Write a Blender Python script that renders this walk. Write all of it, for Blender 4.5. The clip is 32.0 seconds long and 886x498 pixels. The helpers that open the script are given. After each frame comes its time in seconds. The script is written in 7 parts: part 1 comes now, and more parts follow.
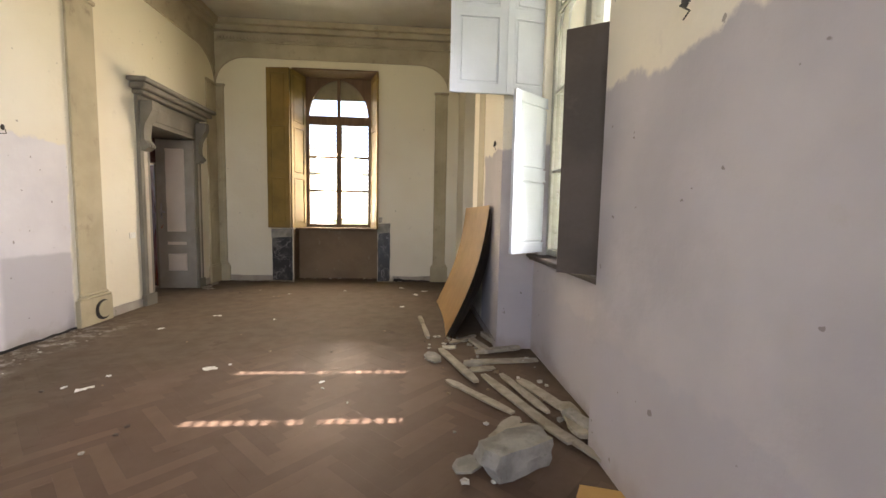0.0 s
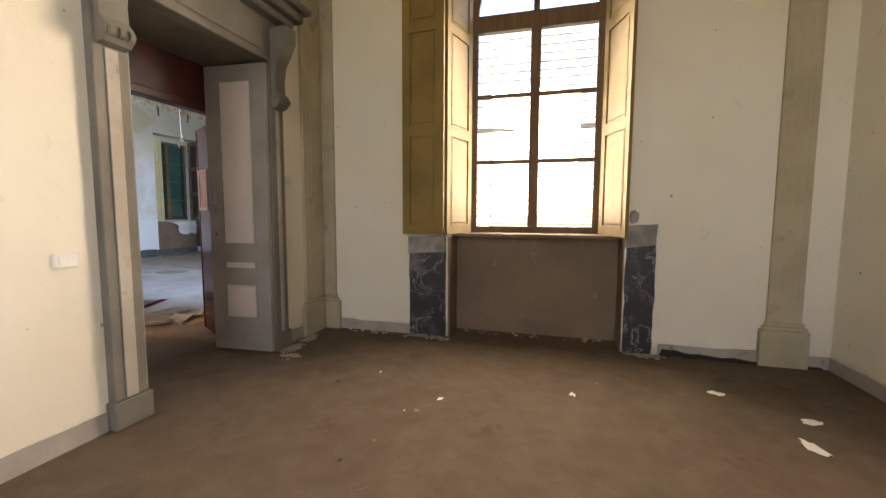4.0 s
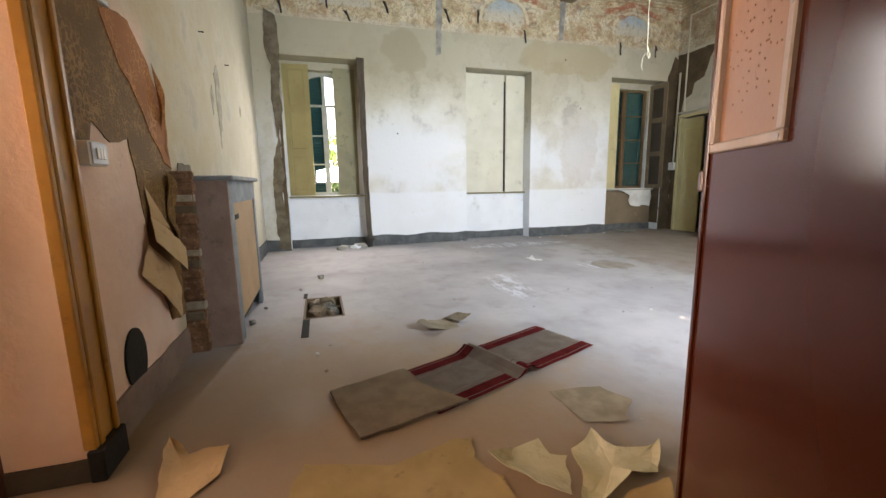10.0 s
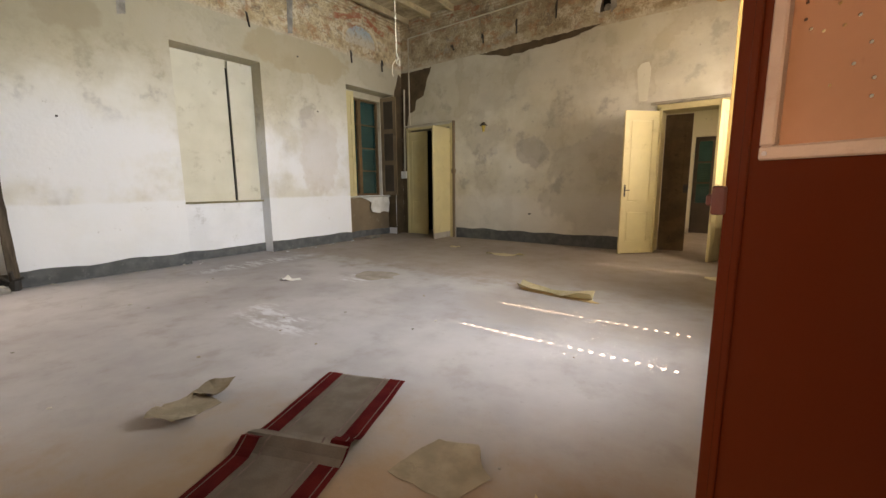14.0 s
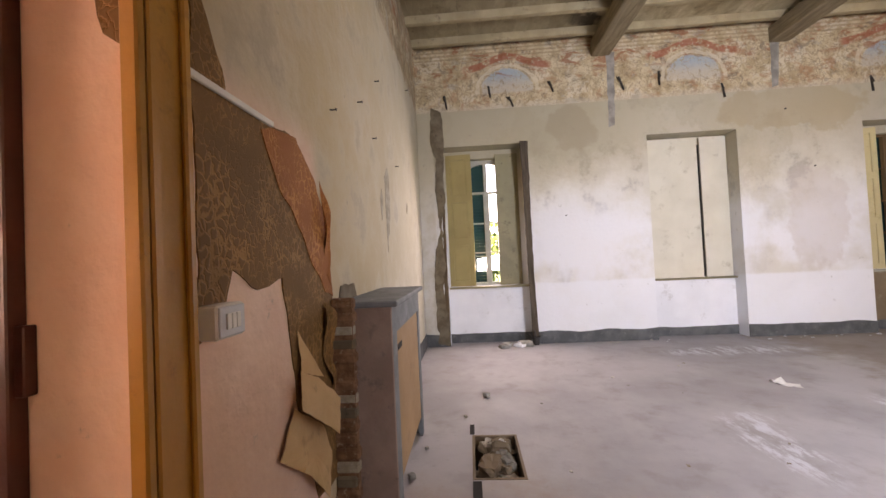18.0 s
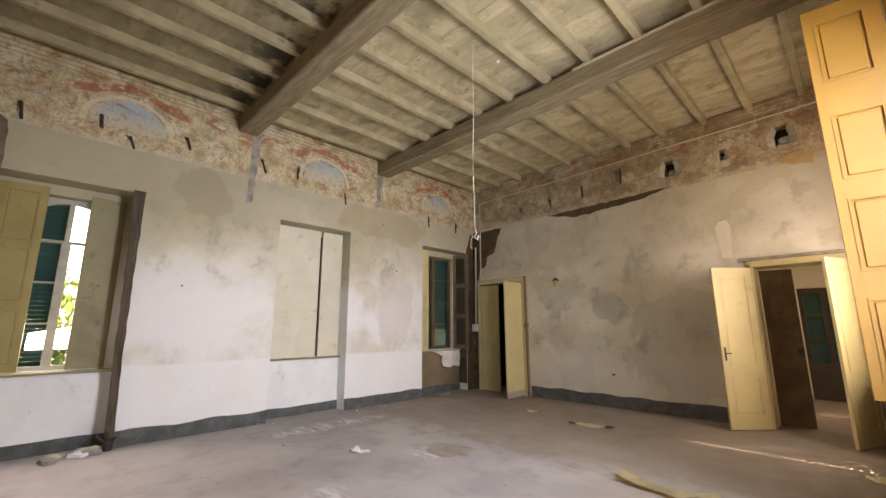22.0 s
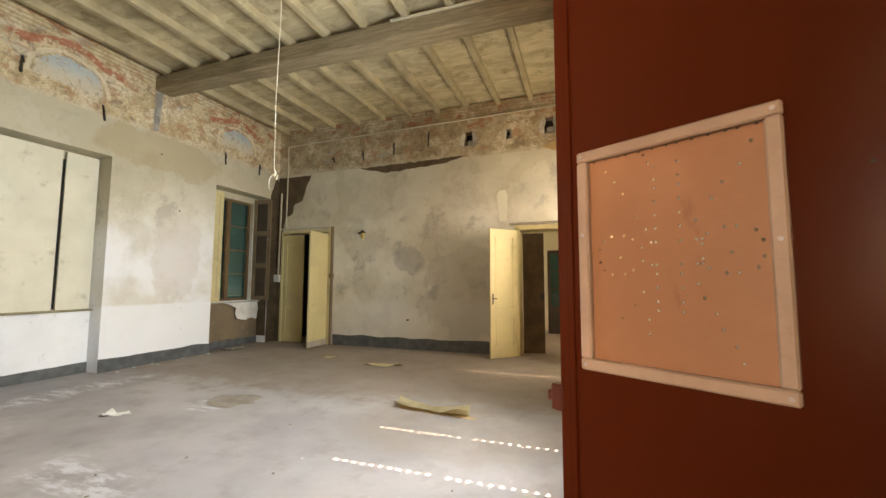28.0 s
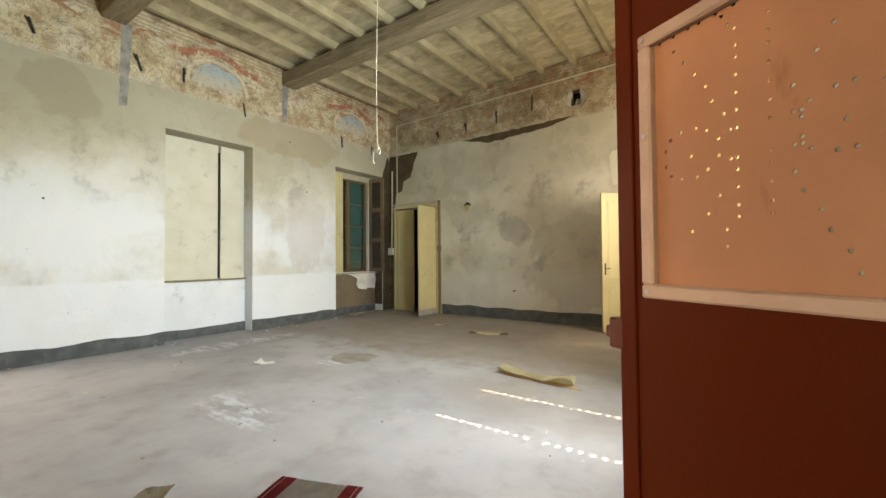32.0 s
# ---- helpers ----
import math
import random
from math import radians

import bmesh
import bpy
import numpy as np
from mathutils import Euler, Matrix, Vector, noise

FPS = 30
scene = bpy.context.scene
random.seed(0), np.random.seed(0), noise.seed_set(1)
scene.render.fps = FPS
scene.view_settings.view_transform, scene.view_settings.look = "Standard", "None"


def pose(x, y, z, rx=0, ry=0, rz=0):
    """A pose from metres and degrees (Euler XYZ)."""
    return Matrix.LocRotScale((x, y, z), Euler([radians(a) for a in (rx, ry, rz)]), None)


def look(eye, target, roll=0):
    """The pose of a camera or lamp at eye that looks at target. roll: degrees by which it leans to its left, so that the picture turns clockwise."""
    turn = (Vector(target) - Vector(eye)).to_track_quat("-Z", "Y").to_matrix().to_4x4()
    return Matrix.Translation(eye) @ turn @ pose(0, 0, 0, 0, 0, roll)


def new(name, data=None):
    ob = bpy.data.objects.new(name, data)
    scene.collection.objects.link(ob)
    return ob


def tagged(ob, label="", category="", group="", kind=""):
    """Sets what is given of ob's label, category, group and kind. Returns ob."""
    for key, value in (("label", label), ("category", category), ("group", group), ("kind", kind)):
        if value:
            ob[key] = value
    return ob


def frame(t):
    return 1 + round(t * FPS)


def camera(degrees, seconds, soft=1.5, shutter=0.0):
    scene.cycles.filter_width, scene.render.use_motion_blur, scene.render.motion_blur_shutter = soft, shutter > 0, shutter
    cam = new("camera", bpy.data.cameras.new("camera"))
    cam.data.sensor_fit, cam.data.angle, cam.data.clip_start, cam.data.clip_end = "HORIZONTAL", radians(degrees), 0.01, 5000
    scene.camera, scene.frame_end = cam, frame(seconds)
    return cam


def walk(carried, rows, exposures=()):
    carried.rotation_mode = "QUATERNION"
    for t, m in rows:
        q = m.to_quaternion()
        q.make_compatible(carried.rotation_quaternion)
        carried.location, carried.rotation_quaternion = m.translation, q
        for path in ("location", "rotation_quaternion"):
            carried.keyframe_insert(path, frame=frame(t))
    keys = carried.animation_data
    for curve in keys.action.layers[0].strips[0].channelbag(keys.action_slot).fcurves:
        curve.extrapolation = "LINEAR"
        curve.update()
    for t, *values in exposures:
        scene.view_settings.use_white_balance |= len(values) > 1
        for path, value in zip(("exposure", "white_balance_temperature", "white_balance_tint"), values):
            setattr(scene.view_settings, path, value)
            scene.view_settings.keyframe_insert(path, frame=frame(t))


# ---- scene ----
cam = camera(95.11, 32.0)
# seconds, x, y, z, yaw, pitch, roll
ROWS = [
    (0.0, -0.0971, -0.0629, 1.3376, -4.12, -4.84, -1.13),
    (0.5, -0.1874, 0.4593, 1.3091, 0.60, -5.39, 0.52),
    (1.0, -0.3321, 0.9769, 1.2681, 0.90, -4.10, 0.78),
    (1.5, -0.3951, 1.4771, 1.2599, 3.92, -2.69, 0.22),
    (2.0, -0.4950, 1.9943, 1.2325, 8.40, -4.88, -0.65),
    (2.5, -0.6797, 2.5330, 1.2308, 9.99, -6.64, -1.20),
    (4.5, -1.6443, 4.5658, 1.2299, 17.16, -4.70, -0.39),
    (5.0, -1.8783, 5.0120, 1.2285, 20.12, -6.47, -0.53),
    (5.5, -2.1321, 5.4565, 1.2249, 28.75, -5.96, 0.34),
    (6.0, -2.4880, 5.7937, 1.2294, 35.16, -7.38, 0.62),
    (6.5, -2.8258, 6.0614, 1.2510, 43.44, -7.85, 0.73),
    (7.0, -3.1810, 6.3179, 1.2138, 50.70, -7.61, 0.72),
    (7.5, -3.4980, 6.4602, 1.2095, 55.64, -8.51, 1.00),
    (8.0, -3.7449, 6.5238, 1.2227, 59.06, -9.78, 0.92),
    (8.5, -3.9313, 6.6049, 1.2244, 66.85, -7.96, 0.72),
    (9.0, -4.0253, 6.6476, 1.2109, 72.47, -8.49, 0.72),
    (9.5, -4.1025, 6.7221, 1.1696, 75.86, -9.23, 1.46),
    (10.0, -4.2453, 6.6490, 1.1976, 73.13, -9.25, 0.87),
    (10.5, -4.4390, 6.6148, 1.2278, 68.66, -8.57, 0.58),
    (11.0, -4.6181, 6.6596, 1.2087, 66.05, -8.79, 1.42),
    (11.5, -4.8444, 6.7175, 1.1716, 58.69, -8.89, 1.70),
    (12.0, -4.8991, 6.7541, 1.2043, 50.41, -8.84, 2.25),
    (12.5, -4.9419, 6.7388, 1.2137, 43.79, -8.93, 2.64),
    (13.0, -4.9708, 6.7340, 1.2098, 35.12, -9.59, 1.61),
    (13.5, -4.9947, 6.7067, 1.2113, 30.92, -9.61, 0.48),
    (14.0, -5.0143, 6.7166, 1.2211, 36.07, -8.85, 0.50),
    (14.5, -5.0976, 6.6916, 1.2213, 47.36, -7.53, 0.40),
    (15.0, -5.1767, 6.6264, 1.2240, 60.36, -6.11, 0.62),
    (15.5, -5.2158, 6.5511, 1.2490, 72.15, -4.73, 1.21),
    (17.5, -5.2281, 6.4422, 1.4461, 91.88, -0.04, 2.50),
    (18.0, -5.1861, 6.4915, 1.5021, 93.78, 1.47, 2.70),
    (18.5, -5.1620, 6.3981, 1.5479, 93.41, 2.64, 2.82),
    (19.0, -5.2031, 6.4582, 1.5862, 88.48, 5.74, 2.54),
    (19.5, -5.2091, 6.5565, 1.5928, 81.20, 7.85, 1.56),
    (20.0, -5.2019, 6.5722, 1.5905, 72.55, 9.56, 0.94),
    (20.5, -5.1921, 6.5756, 1.5796, 64.54, 11.09, 0.72),
    (21.0, -5.1984, 6.5751, 1.5710, 57.95, 11.99, 0.70),
    (21.5, -5.1864, 6.5915, 1.5496, 51.63, 11.84, 0.65),
    (22.0, -5.1457, 6.6678, 1.5266, 45.21, 10.94, 0.18),
    (22.5, -5.1446, 6.6595, 1.5132, 40.80, 10.18, -0.90),
    (23.0, -5.1464, 6.6661, 1.5129, 37.38, 9.59, -2.20),
    (23.5, -5.1438, 6.6620, 1.5122, 37.78, 9.95, -3.37),
    (24.0, -5.1390, 6.6532, 1.5109, 38.70, 10.78, -3.88),
    (24.5, -5.1403, 6.6047, 1.5160, 39.36, 11.18, -4.28),
    (26.5, -5.0904, 6.6151, 1.4088, 31.76, 7.14, -3.47),
    (27.0, -5.0814, 6.6268, 1.4037, 28.45, 6.29, -2.21),
    (27.5, -5.0409, 6.6793, 1.3951, 23.35, 5.22, -0.98),
    (28.0, -4.9865, 6.7304, 1.4128, 19.37, 4.78, -0.15),
    (28.5, -4.9278, 6.7537, 1.4068, 15.47, 4.42, 0.32),
    (29.0, -4.8847, 6.7570, 1.4091, 14.33, 4.89, 0.67),
    (29.5, -4.8321, 6.7748, 1.4067, 13.72, 4.74, 0.86),
    (30.0, -4.7806, 6.7933, 1.4041, 15.23, 5.24, 0.65),
    (30.5, -4.7452, 6.8138, 1.3895, 18.82, 4.71, 0.46),
    (31.0, -4.7553, 6.8307, 1.3665, 23.79, 3.87, 0.76),
    (31.5, -4.7890, 6.8563, 1.3431, 28.66, 2.84, 0.91),
    (32.0, -4.8890, 6.8450, 1.3189, 35.09, 1.34, 0.49),
]
# seconds, stops, kelvin, tint
EXPOSURES = [(0, 2.74, 6600, 20), (3, 2.7, 6600, 22), (4.5, 3.05, 6700, 22), (5, 3.1, 6700, 22), (6, 3.1, 7500, 20), (7.5, 3.2, 7100, 22), (9, 3.3, 8000, 19), (10, 3.5, 8300, 21), (11, 3.4, 9800, 23), (13, 3.2, 9900, 25), (15, 3.12, 10000, 28), (17.5, 3.35, 9000, 38), (18.5, 3.35, 9000, 38), (20, 3.3, 9900, 34), (21.5, 3.2, 9700, 31), (24, 3.15, 9800, 36), (27, 3.2, 10000, 26), (29, 3.7, 10500, 20), (31, 3.75, 10300, 22), (32, 3.45, 9600, 16)]

walk(cam, [(t, pose(x, y, z, 90 + pitch, roll, yaw)) for t, x, y, z, yaw, pitch, roll in ROWS], EXPOSURES)

# ---- light ----
SUN_UP = 39.5
world = bpy.data.worlds.new("sky")
scene.world = world
world.use_nodes = True
sky = world.node_tree.nodes.new("ShaderNodeTexSky")
sky.sky_type, sky.sun_disc = "NISHITA", False
sky.sun_elevation, sky.sun_rotation = radians(SUN_UP), radians(90)
world.node_tree.links.new(sky.outputs[0], world.node_tree.nodes["Background"].inputs[0])
world.node_tree.nodes["Background"].inputs[1].default_value = 0.15
sun = new("sun", bpy.data.lights.new("sun", "SUN"))
sun.data.energy, sun.data.angle, sun.data.color = 5.0, radians(0.5), (1, 0.95, 0.88)
sun.matrix_world = look((math.cos(radians(SUN_UP)) * 30, 0, math.sin(radians(SUN_UP)) * 30), (0, 0, 0))


def daylight(name, eye, target, w, h, power, colour, spread=150):
    """The sky's light that enters by an opening."""
    ob = new(name, bpy.data.lights.new(name, "AREA"))
    ob.data.shape, ob.data.size, ob.data.size_y = "RECTANGLE", w, h
    ob.data.energy, ob.data.color, ob.data.spread = power, colour, radians(spread)
    ob.matrix_world = look(eye, target)
    return ob


daylight("daylight_hall_east", (1.0, 2.95, 2.0), (-3, 2.95, 1.2), 1.0, 1.9, 5, (0.9, 0.95, 1), 105)
daylight("daylight_hall_north", (-1.63, 8.52, 2.2), (-1.8, 3, 1.2), 0.9, 2.0, 17, (1, 0.86, 0.6), 140)
# Added fill light for the hall, from an unseen rear opening.
daylight("fill_hall_rear", (-1.5, -3.02, 2.6), (-1.5, 5, 1.6), 3.0, 2.4, 11, (0.98, 0.97, 1))
daylight("daylight_room_east", (-4.31, 9.9, 2.4), (-9, 9.9, 2.25), 0.95, 2.2, 33, (0.5, 0.73, 1), 138)
daylight("daylight_room_east_far", (-4.35, 13.5, 2.3), (-9, 13.4, 2.5), 0.8, 1.4, 6, (0.8, 0.9, 1), 150)
daylight("daylight_room_west", (-12.4, 6.85, 2.2), (-8, 7.2, 0.6), 0.4, 2.0, 6, (0.8, 0.9, 1))
daylight("daylight_vestibule", (-6.0, 3.16, 1.7), (-5.5, 8, 2.9), 1.7, 1.1, 8.5, (1, 0.78, 0.64), 100)
daylight("daylight_next_room", (-4.6, 16.6, 2.0), (-7, 16.6, 1), 0.9, 1.6, 1.6, (1, 0.95, 0.85))

# ---- materials ----
class Shader:
    """A node material, built step by step."""

    def __init__(self, name):
        self.m = bpy.data.materials.new(name)
        self.m.use_nodes = True
        self.t = self.m.node_tree
        self.b = self.t.nodes["Principled BSDF"]
        self.place = self.t.nodes.new("ShaderNodeNewGeometry").outputs["Position"]

    def put(self, socket, v):
        if isinstance(v, bpy.types.NodeSocket):
            self.t.links.new(v, socket)
        elif isinstance(v, (tuple, list)) and len(v) == 3 and socket.type == "RGBA":
            socket.default_value = (*v, 1)
        else:
            socket.default_value = v

    def axes(self):
        n = self.t.nodes.new("ShaderNodeSeparateXYZ")
        self.put(n.inputs[0], self.place)
        return n.outputs[0], n.outputs[1], n.outputs[2]

    def stretched(self, x, y, z):
        n = self.t.nodes.new("ShaderNodeMapping")
        self.put(n.inputs["Vector"], self.place)
        n.inputs["Scale"].default_value = (x, y, z)
        return n.outputs[0]

    def noise(self, scale, detail=4, rough=0.55, where=None, warp=0.0):
        n = self.t.nodes.new("ShaderNodeTexNoise")
        self.put(n.inputs["Vector"], where or self.place)
        n.inputs["Scale"].default_value, n.inputs["Detail"].default_value = scale, detail
        n.inputs["Roughness"].default_value, n.inputs["Distortion"].default_value = rough, warp
        return n.outputs[0]

    def cells(self, scale, feature="F1", where=None):
        n = self.t.nodes.new("ShaderNodeTexVoronoi")
        n.feature = feature
        self.put(n.inputs["Vector"], where or self.place)
        n.inputs["Scale"].default_value = scale
        return n.outputs["Distance"]

    def do(self, op, a, b=0.0, c=0.0):
        n = self.t.nodes.new("ShaderNodeMath")
        n.operation = op
        for i, v in enumerate((a, b, c)):
            self.put(n.inputs[i], v)
        return n.outputs[0]

    def step(self, v, lo, hi, a=0.0, b=1.0):
        n = self.t.nodes.new("ShaderNodeMapRange")
        n.interpolation_type = "SMOOTHSTEP"
        for i, q in enumerate((v, lo, hi, a, b)):
            self.put(n.inputs[i], q)
        return n.outputs[0]

    def mix(self, f, a, b):
        n = self.t.nodes.new("ShaderNodeMix")
        n.data_type = "RGBA"
        self.put(n.inputs[0], f)
        self.put(n.inputs[6], a)
        self.put(n.inputs[7], b)
        return n.outputs[2]

    def chance(self, island=False):
        if island:
            return self.t.nodes["Geometry"].outputs["Random Per Island"]
        return self.t.nodes.new("ShaderNodeObjectInfo").outputs["Random"]

    def out(self, colour, rough=0.85, bump=None, height=0.02, metal=0.0, gloss=0.5):
        self.put(self.b.inputs["Base Color"], colour)
        self.put(self.b.inputs["Roughness"], rough)
        self.b.inputs["Metallic"].default_value = metal
        self.b.inputs["Specular IOR Level"].default_value = gloss
        if bump is not None:
            n = self.t.nodes.new("ShaderNodeBump")
            n.inputs["Strength"].default_value, n.inputs["Distance"].default_value = 0.6, height
            self.put(n.inputs["Height"], bump)
            self.put(self.b.inputs["Normal"], n.outputs[0])
        return self.m


def painted(name, a, b, scale=3, rough=0.7, grain=60, height=0.004, gloss=0.5, dirt=None, metal=0.0):
    """A plain coat with uneven tone, fine grain and, if given, patches of dirt."""
    s = Shader(name)
    c = s.mix(s.step(s.noise(scale, 5), 0.35, 0.68), a, b)
    if dirt:
        c = s.mix(s.step(s.noise(scale * 2.3, 6, 0.7), 0.56, 0.72, 0, 0.75), c, dirt)
    fine = s.noise(grain, 3)
    return s.out(c, s.step(fine, 0.2, 0.8, rough - 0.08, rough + 0.08), fine, height, metal, gloss)


def timber(name, a, b, along=(1, 12, 12), rough=0.6, gloss=0.4, height=0.004):
    s = Shader(name)
    w = s.stretched(*along)
    g = s.noise(2.2, 6, 0.65, w, 0.6)
    c = s.mix(s.step(g, 0.32, 0.7), a, b)
    c = s.mix(s.step(s.noise(1.3, 4), 0.5, 0.75, 0, 0.5), c, tuple(q * 0.6 for q in a))
    return s.out(c, rough, s.noise(9, 5, 0.6, w), height, 0, gloss)


def hall_plaster():
    s = Shader("hall_plaster")
    x, y, z = s.axes()
    wob = s.do("MULTIPLY_ADD", s.noise(2.6, 6, 0.6), 0.34, -0.17)
    c = s.mix(s.step(s.noise(0.7, 3), 0.3, 0.7), (0.78, 0.74, 0.62), (0.72, 0.66, 0.53))
    c = s.mix(s.step(z, 2.2, 4.2, 0, 0.5), c, (0.72, 0.66, 0.42))
    low = s.step(s.do("ADD", z, wob), 2.02, 1.98)
    west = s.do("MULTIPLY", s.step(x, -3.2, -3.3), s.step(s.do("ADD", y, s.do("MULTIPLY", wob, 0.4)), 4.62, 4.58))
    east = s.do("MULTIPLY", s.step(x, 0.3, 0.4), s.step(s.do("ADD", y, s.do("MULTIPLY", wob, 1.2)), 4.86, 4.8))
    lilac = s.mix(s.step(s.noise(1.1, 4), 0.35, 0.65), (0.4, 0.37, 0.37), (0.48, 0.445, 0.44))
    lilac = s.mix(s.step(s.do("ADD", z, wob), 0.68, 0.64, 0, 0.55), lilac, (0.41, 0.385, 0.4))
    c = s.mix(s.do("MULTIPLY", low, east), c, lilac)
    pale = s.mix(s.step(s.noise(1.4, 4), 0.35, 0.65), (0.6, 0.575, 0.59), (0.68, 0.655, 0.66))
    square = s.do("MULTIPLY", s.step(s.do("ADD", z, s.do("MULTIPLY", wob, 0.25)), 0.88, 0.84), s.step(s.do("ADD", y, s.do("MULTIPLY", wob, 0.2)), 3.8, 3.86))
    pale = s.mix(square, pale, (0.47, 0.45, 0.465))
    c = s.mix(s.do("MULTIPLY", low, west), c, pale)
    c = s.mix(s.step(s.noise(5, 6, 0.7), 0.62, 0.75, 0, 0.35), c, (0.42, 0.38, 0.33))
    c = s.mix(s.step(s.noise(19, 2, 0.4), 0.74, 0.77, 0, 0.7), c, (0.16, 0.13, 0.11))
    c = s.mix(s.step(s.do("ADD", z, s.do("MULTIPLY", wob, 1.4)), 0.16, 0.02, 0, 0.5), c, (0.3, 0.25, 0.2))
    return s.out(c, 0.9, s.noise(14, 6), 0.006, 0, 0.25)


def room_plaster():
    s = Shader("room_plaster")
    x, y, z = s.axes()
    big = s.noise(0.75, 5, 0.6)
    mid = s.noise(2.4, 6, 0.65)
    wob = s.do("MULTIPLY_ADD", mid, 0.5, -0.25)
    c = s.mix(s.step(big, 0.4, 0.62), (0.67, 0.64, 0.55), (0.57, 0.53, 0.42))
    c = s.mix(s.step(mid, 0.54, 0.68, 0, 0.75), c, (0.36, 0.34, 0.31))
    tide = s.noise(0.95, 6, 0.62, s.stretched(1, 1, 0.8))
    c = s.mix(s.step(tide, 0.49, 0.59, 0, 0.32), c, (0.42, 0.36, 0.26))
    c = s.mix(s.do("MULTIPLY", s.step(tide, 0.545, 0.56), s.step(tide, 0.6, 0.56, 0, 0.12)), c, (0.27, 0.22, 0.15))
    west = s.step(x, -11.9, -12.1)
    c = s.mix(s.do("MULTIPLY", s.step(s.do("ADD", z, s.do("MULTIPLY", wob, 2.4)), 2.3, 3.5), s.do("MULTIPLY_ADD", west, s.step(y, 8.5, 10.5, 0.5, 0.26), 0.34)), c, (0.38, 0.33, 0.225))
    white = s.do("MULTIPLY", west, s.step(s.do("ADD", z, wob), 2.9, 1.9))
    c = s.mix(s.do("MULTIPLY", white, s.step(big, 0.62, 0.42, 0.35, 1)), c, (0.74, 0.75, 0.76))
    dado = s.step(s.do("ADD", z, s.do("MULTIPLY", wob, 0.12)), 1.05, 1.0, 0, 0.8)
    c = s.mix(s.do("MULTIPLY", dado, west), c, (0.76, 0.78, 0.8))
    north = s.step(y, 14.5, 14.7)
    c = s.mix(s.do("MULTIPLY", north, s.step(s.noise(0.9, 5, 0.6, s.stretched(1, 1, 1.4)), 0.46, 0.64, 0, 0.25)), c, (0.34, 0.32, 0.27))
    c = s.mix(s.do("MULTIPLY", north, s.step(s.do("ADD", z, s.do("MULTIPLY", wob, 1.2)), 1.15, 0.85, 0, 0.55)), c, (0.68, 0.65, 0.6))
    south = s.step(y, 6.0, 5.9)
    # Warmer towards the doorway: the warm light there is put into the colour.
    c = s.mix(s.do("MULTIPLY", south, s.step(mid, 0.35, 0.65, 0.85, 0.5)), c, s.mix(s.step(x, -10.5, -7.5), (0.46, 0.41, 0.3), (0.5, 0.375, 0.215)))
    near = s.do("MULTIPLY", south, s.step(x, -7.4, -7.2))
    # Pink plaster, its saturation raised for the warm light on it.
    pink = s.mix(s.step(mid, 0.4, 0.65), (0.8, 0.55, 0.42), (0.86, 0.63, 0.5))
    c = s.mix(s.do("MULTIPLY", near, s.do("MAXIMUM", s.step(z, 2.3, 2.0), s.step(y, 5.673, 5.665))), c, pink)
    # repaired and damp patches, the fifth the open door leaf's shadow as colour: wall, centre along it, height, half
    # width, half height, strength, colour
    rough = s.do("MULTIPLY_ADD", s.noise(1.7, 5, 0.6), 1.6, -0.8)
    for side, run, u, v, a, b, f, tone in ((west, y, 12.15, 1.85, 0.5, 0.8, 0.4, (0.53, 0.46, 0.4)), (west, y, 12.0, 3.75, 1.2, 0.4, 0.6, (0.4, 0.32, 0.2)), (west, y, 8.3, 3.65, 0.4, 0.45, 0.35, (0.3, 0.24, 0.16)),
                                           (north, x, -8.6, 1.9, 0.36, 0.34, 0.5, (0.33, 0.31, 0.28)), (north, x, -7.3, 1.15, 0.95, 1.0, 0.35, (0.36, 0.34, 0.29)), (north, x, -10.2, 3.3, 1.1, 0.6, 0.25, (0.42, 0.36, 0.25))):
        du, dv = s.do("MULTIPLY_ADD", run, 1 / a, -u / a), s.do("MULTIPLY_ADD", z, 1 / b, -v / b)
        far = s.do("ADD", s.do("SQRT", s.do("ADD", s.do("MULTIPLY", du, du), s.do("MULTIPLY", dv, dv))), rough)
        c = s.mix(s.do("MULTIPLY", side, s.step(far, 1.05, 0.88, 0, f)), c, tone)
    c = s.mix(s.step(s.noise(7, 6, 0.7), 0.64, 0.74, 0, 0.6), c, (0.27, 0.24, 0.2))
    return s.out(c, 0.92, s.do("ADD", s.noise(16, 6), s.do("MULTIPLY", mid, 2.0)), 0.008, 0, 0.2)


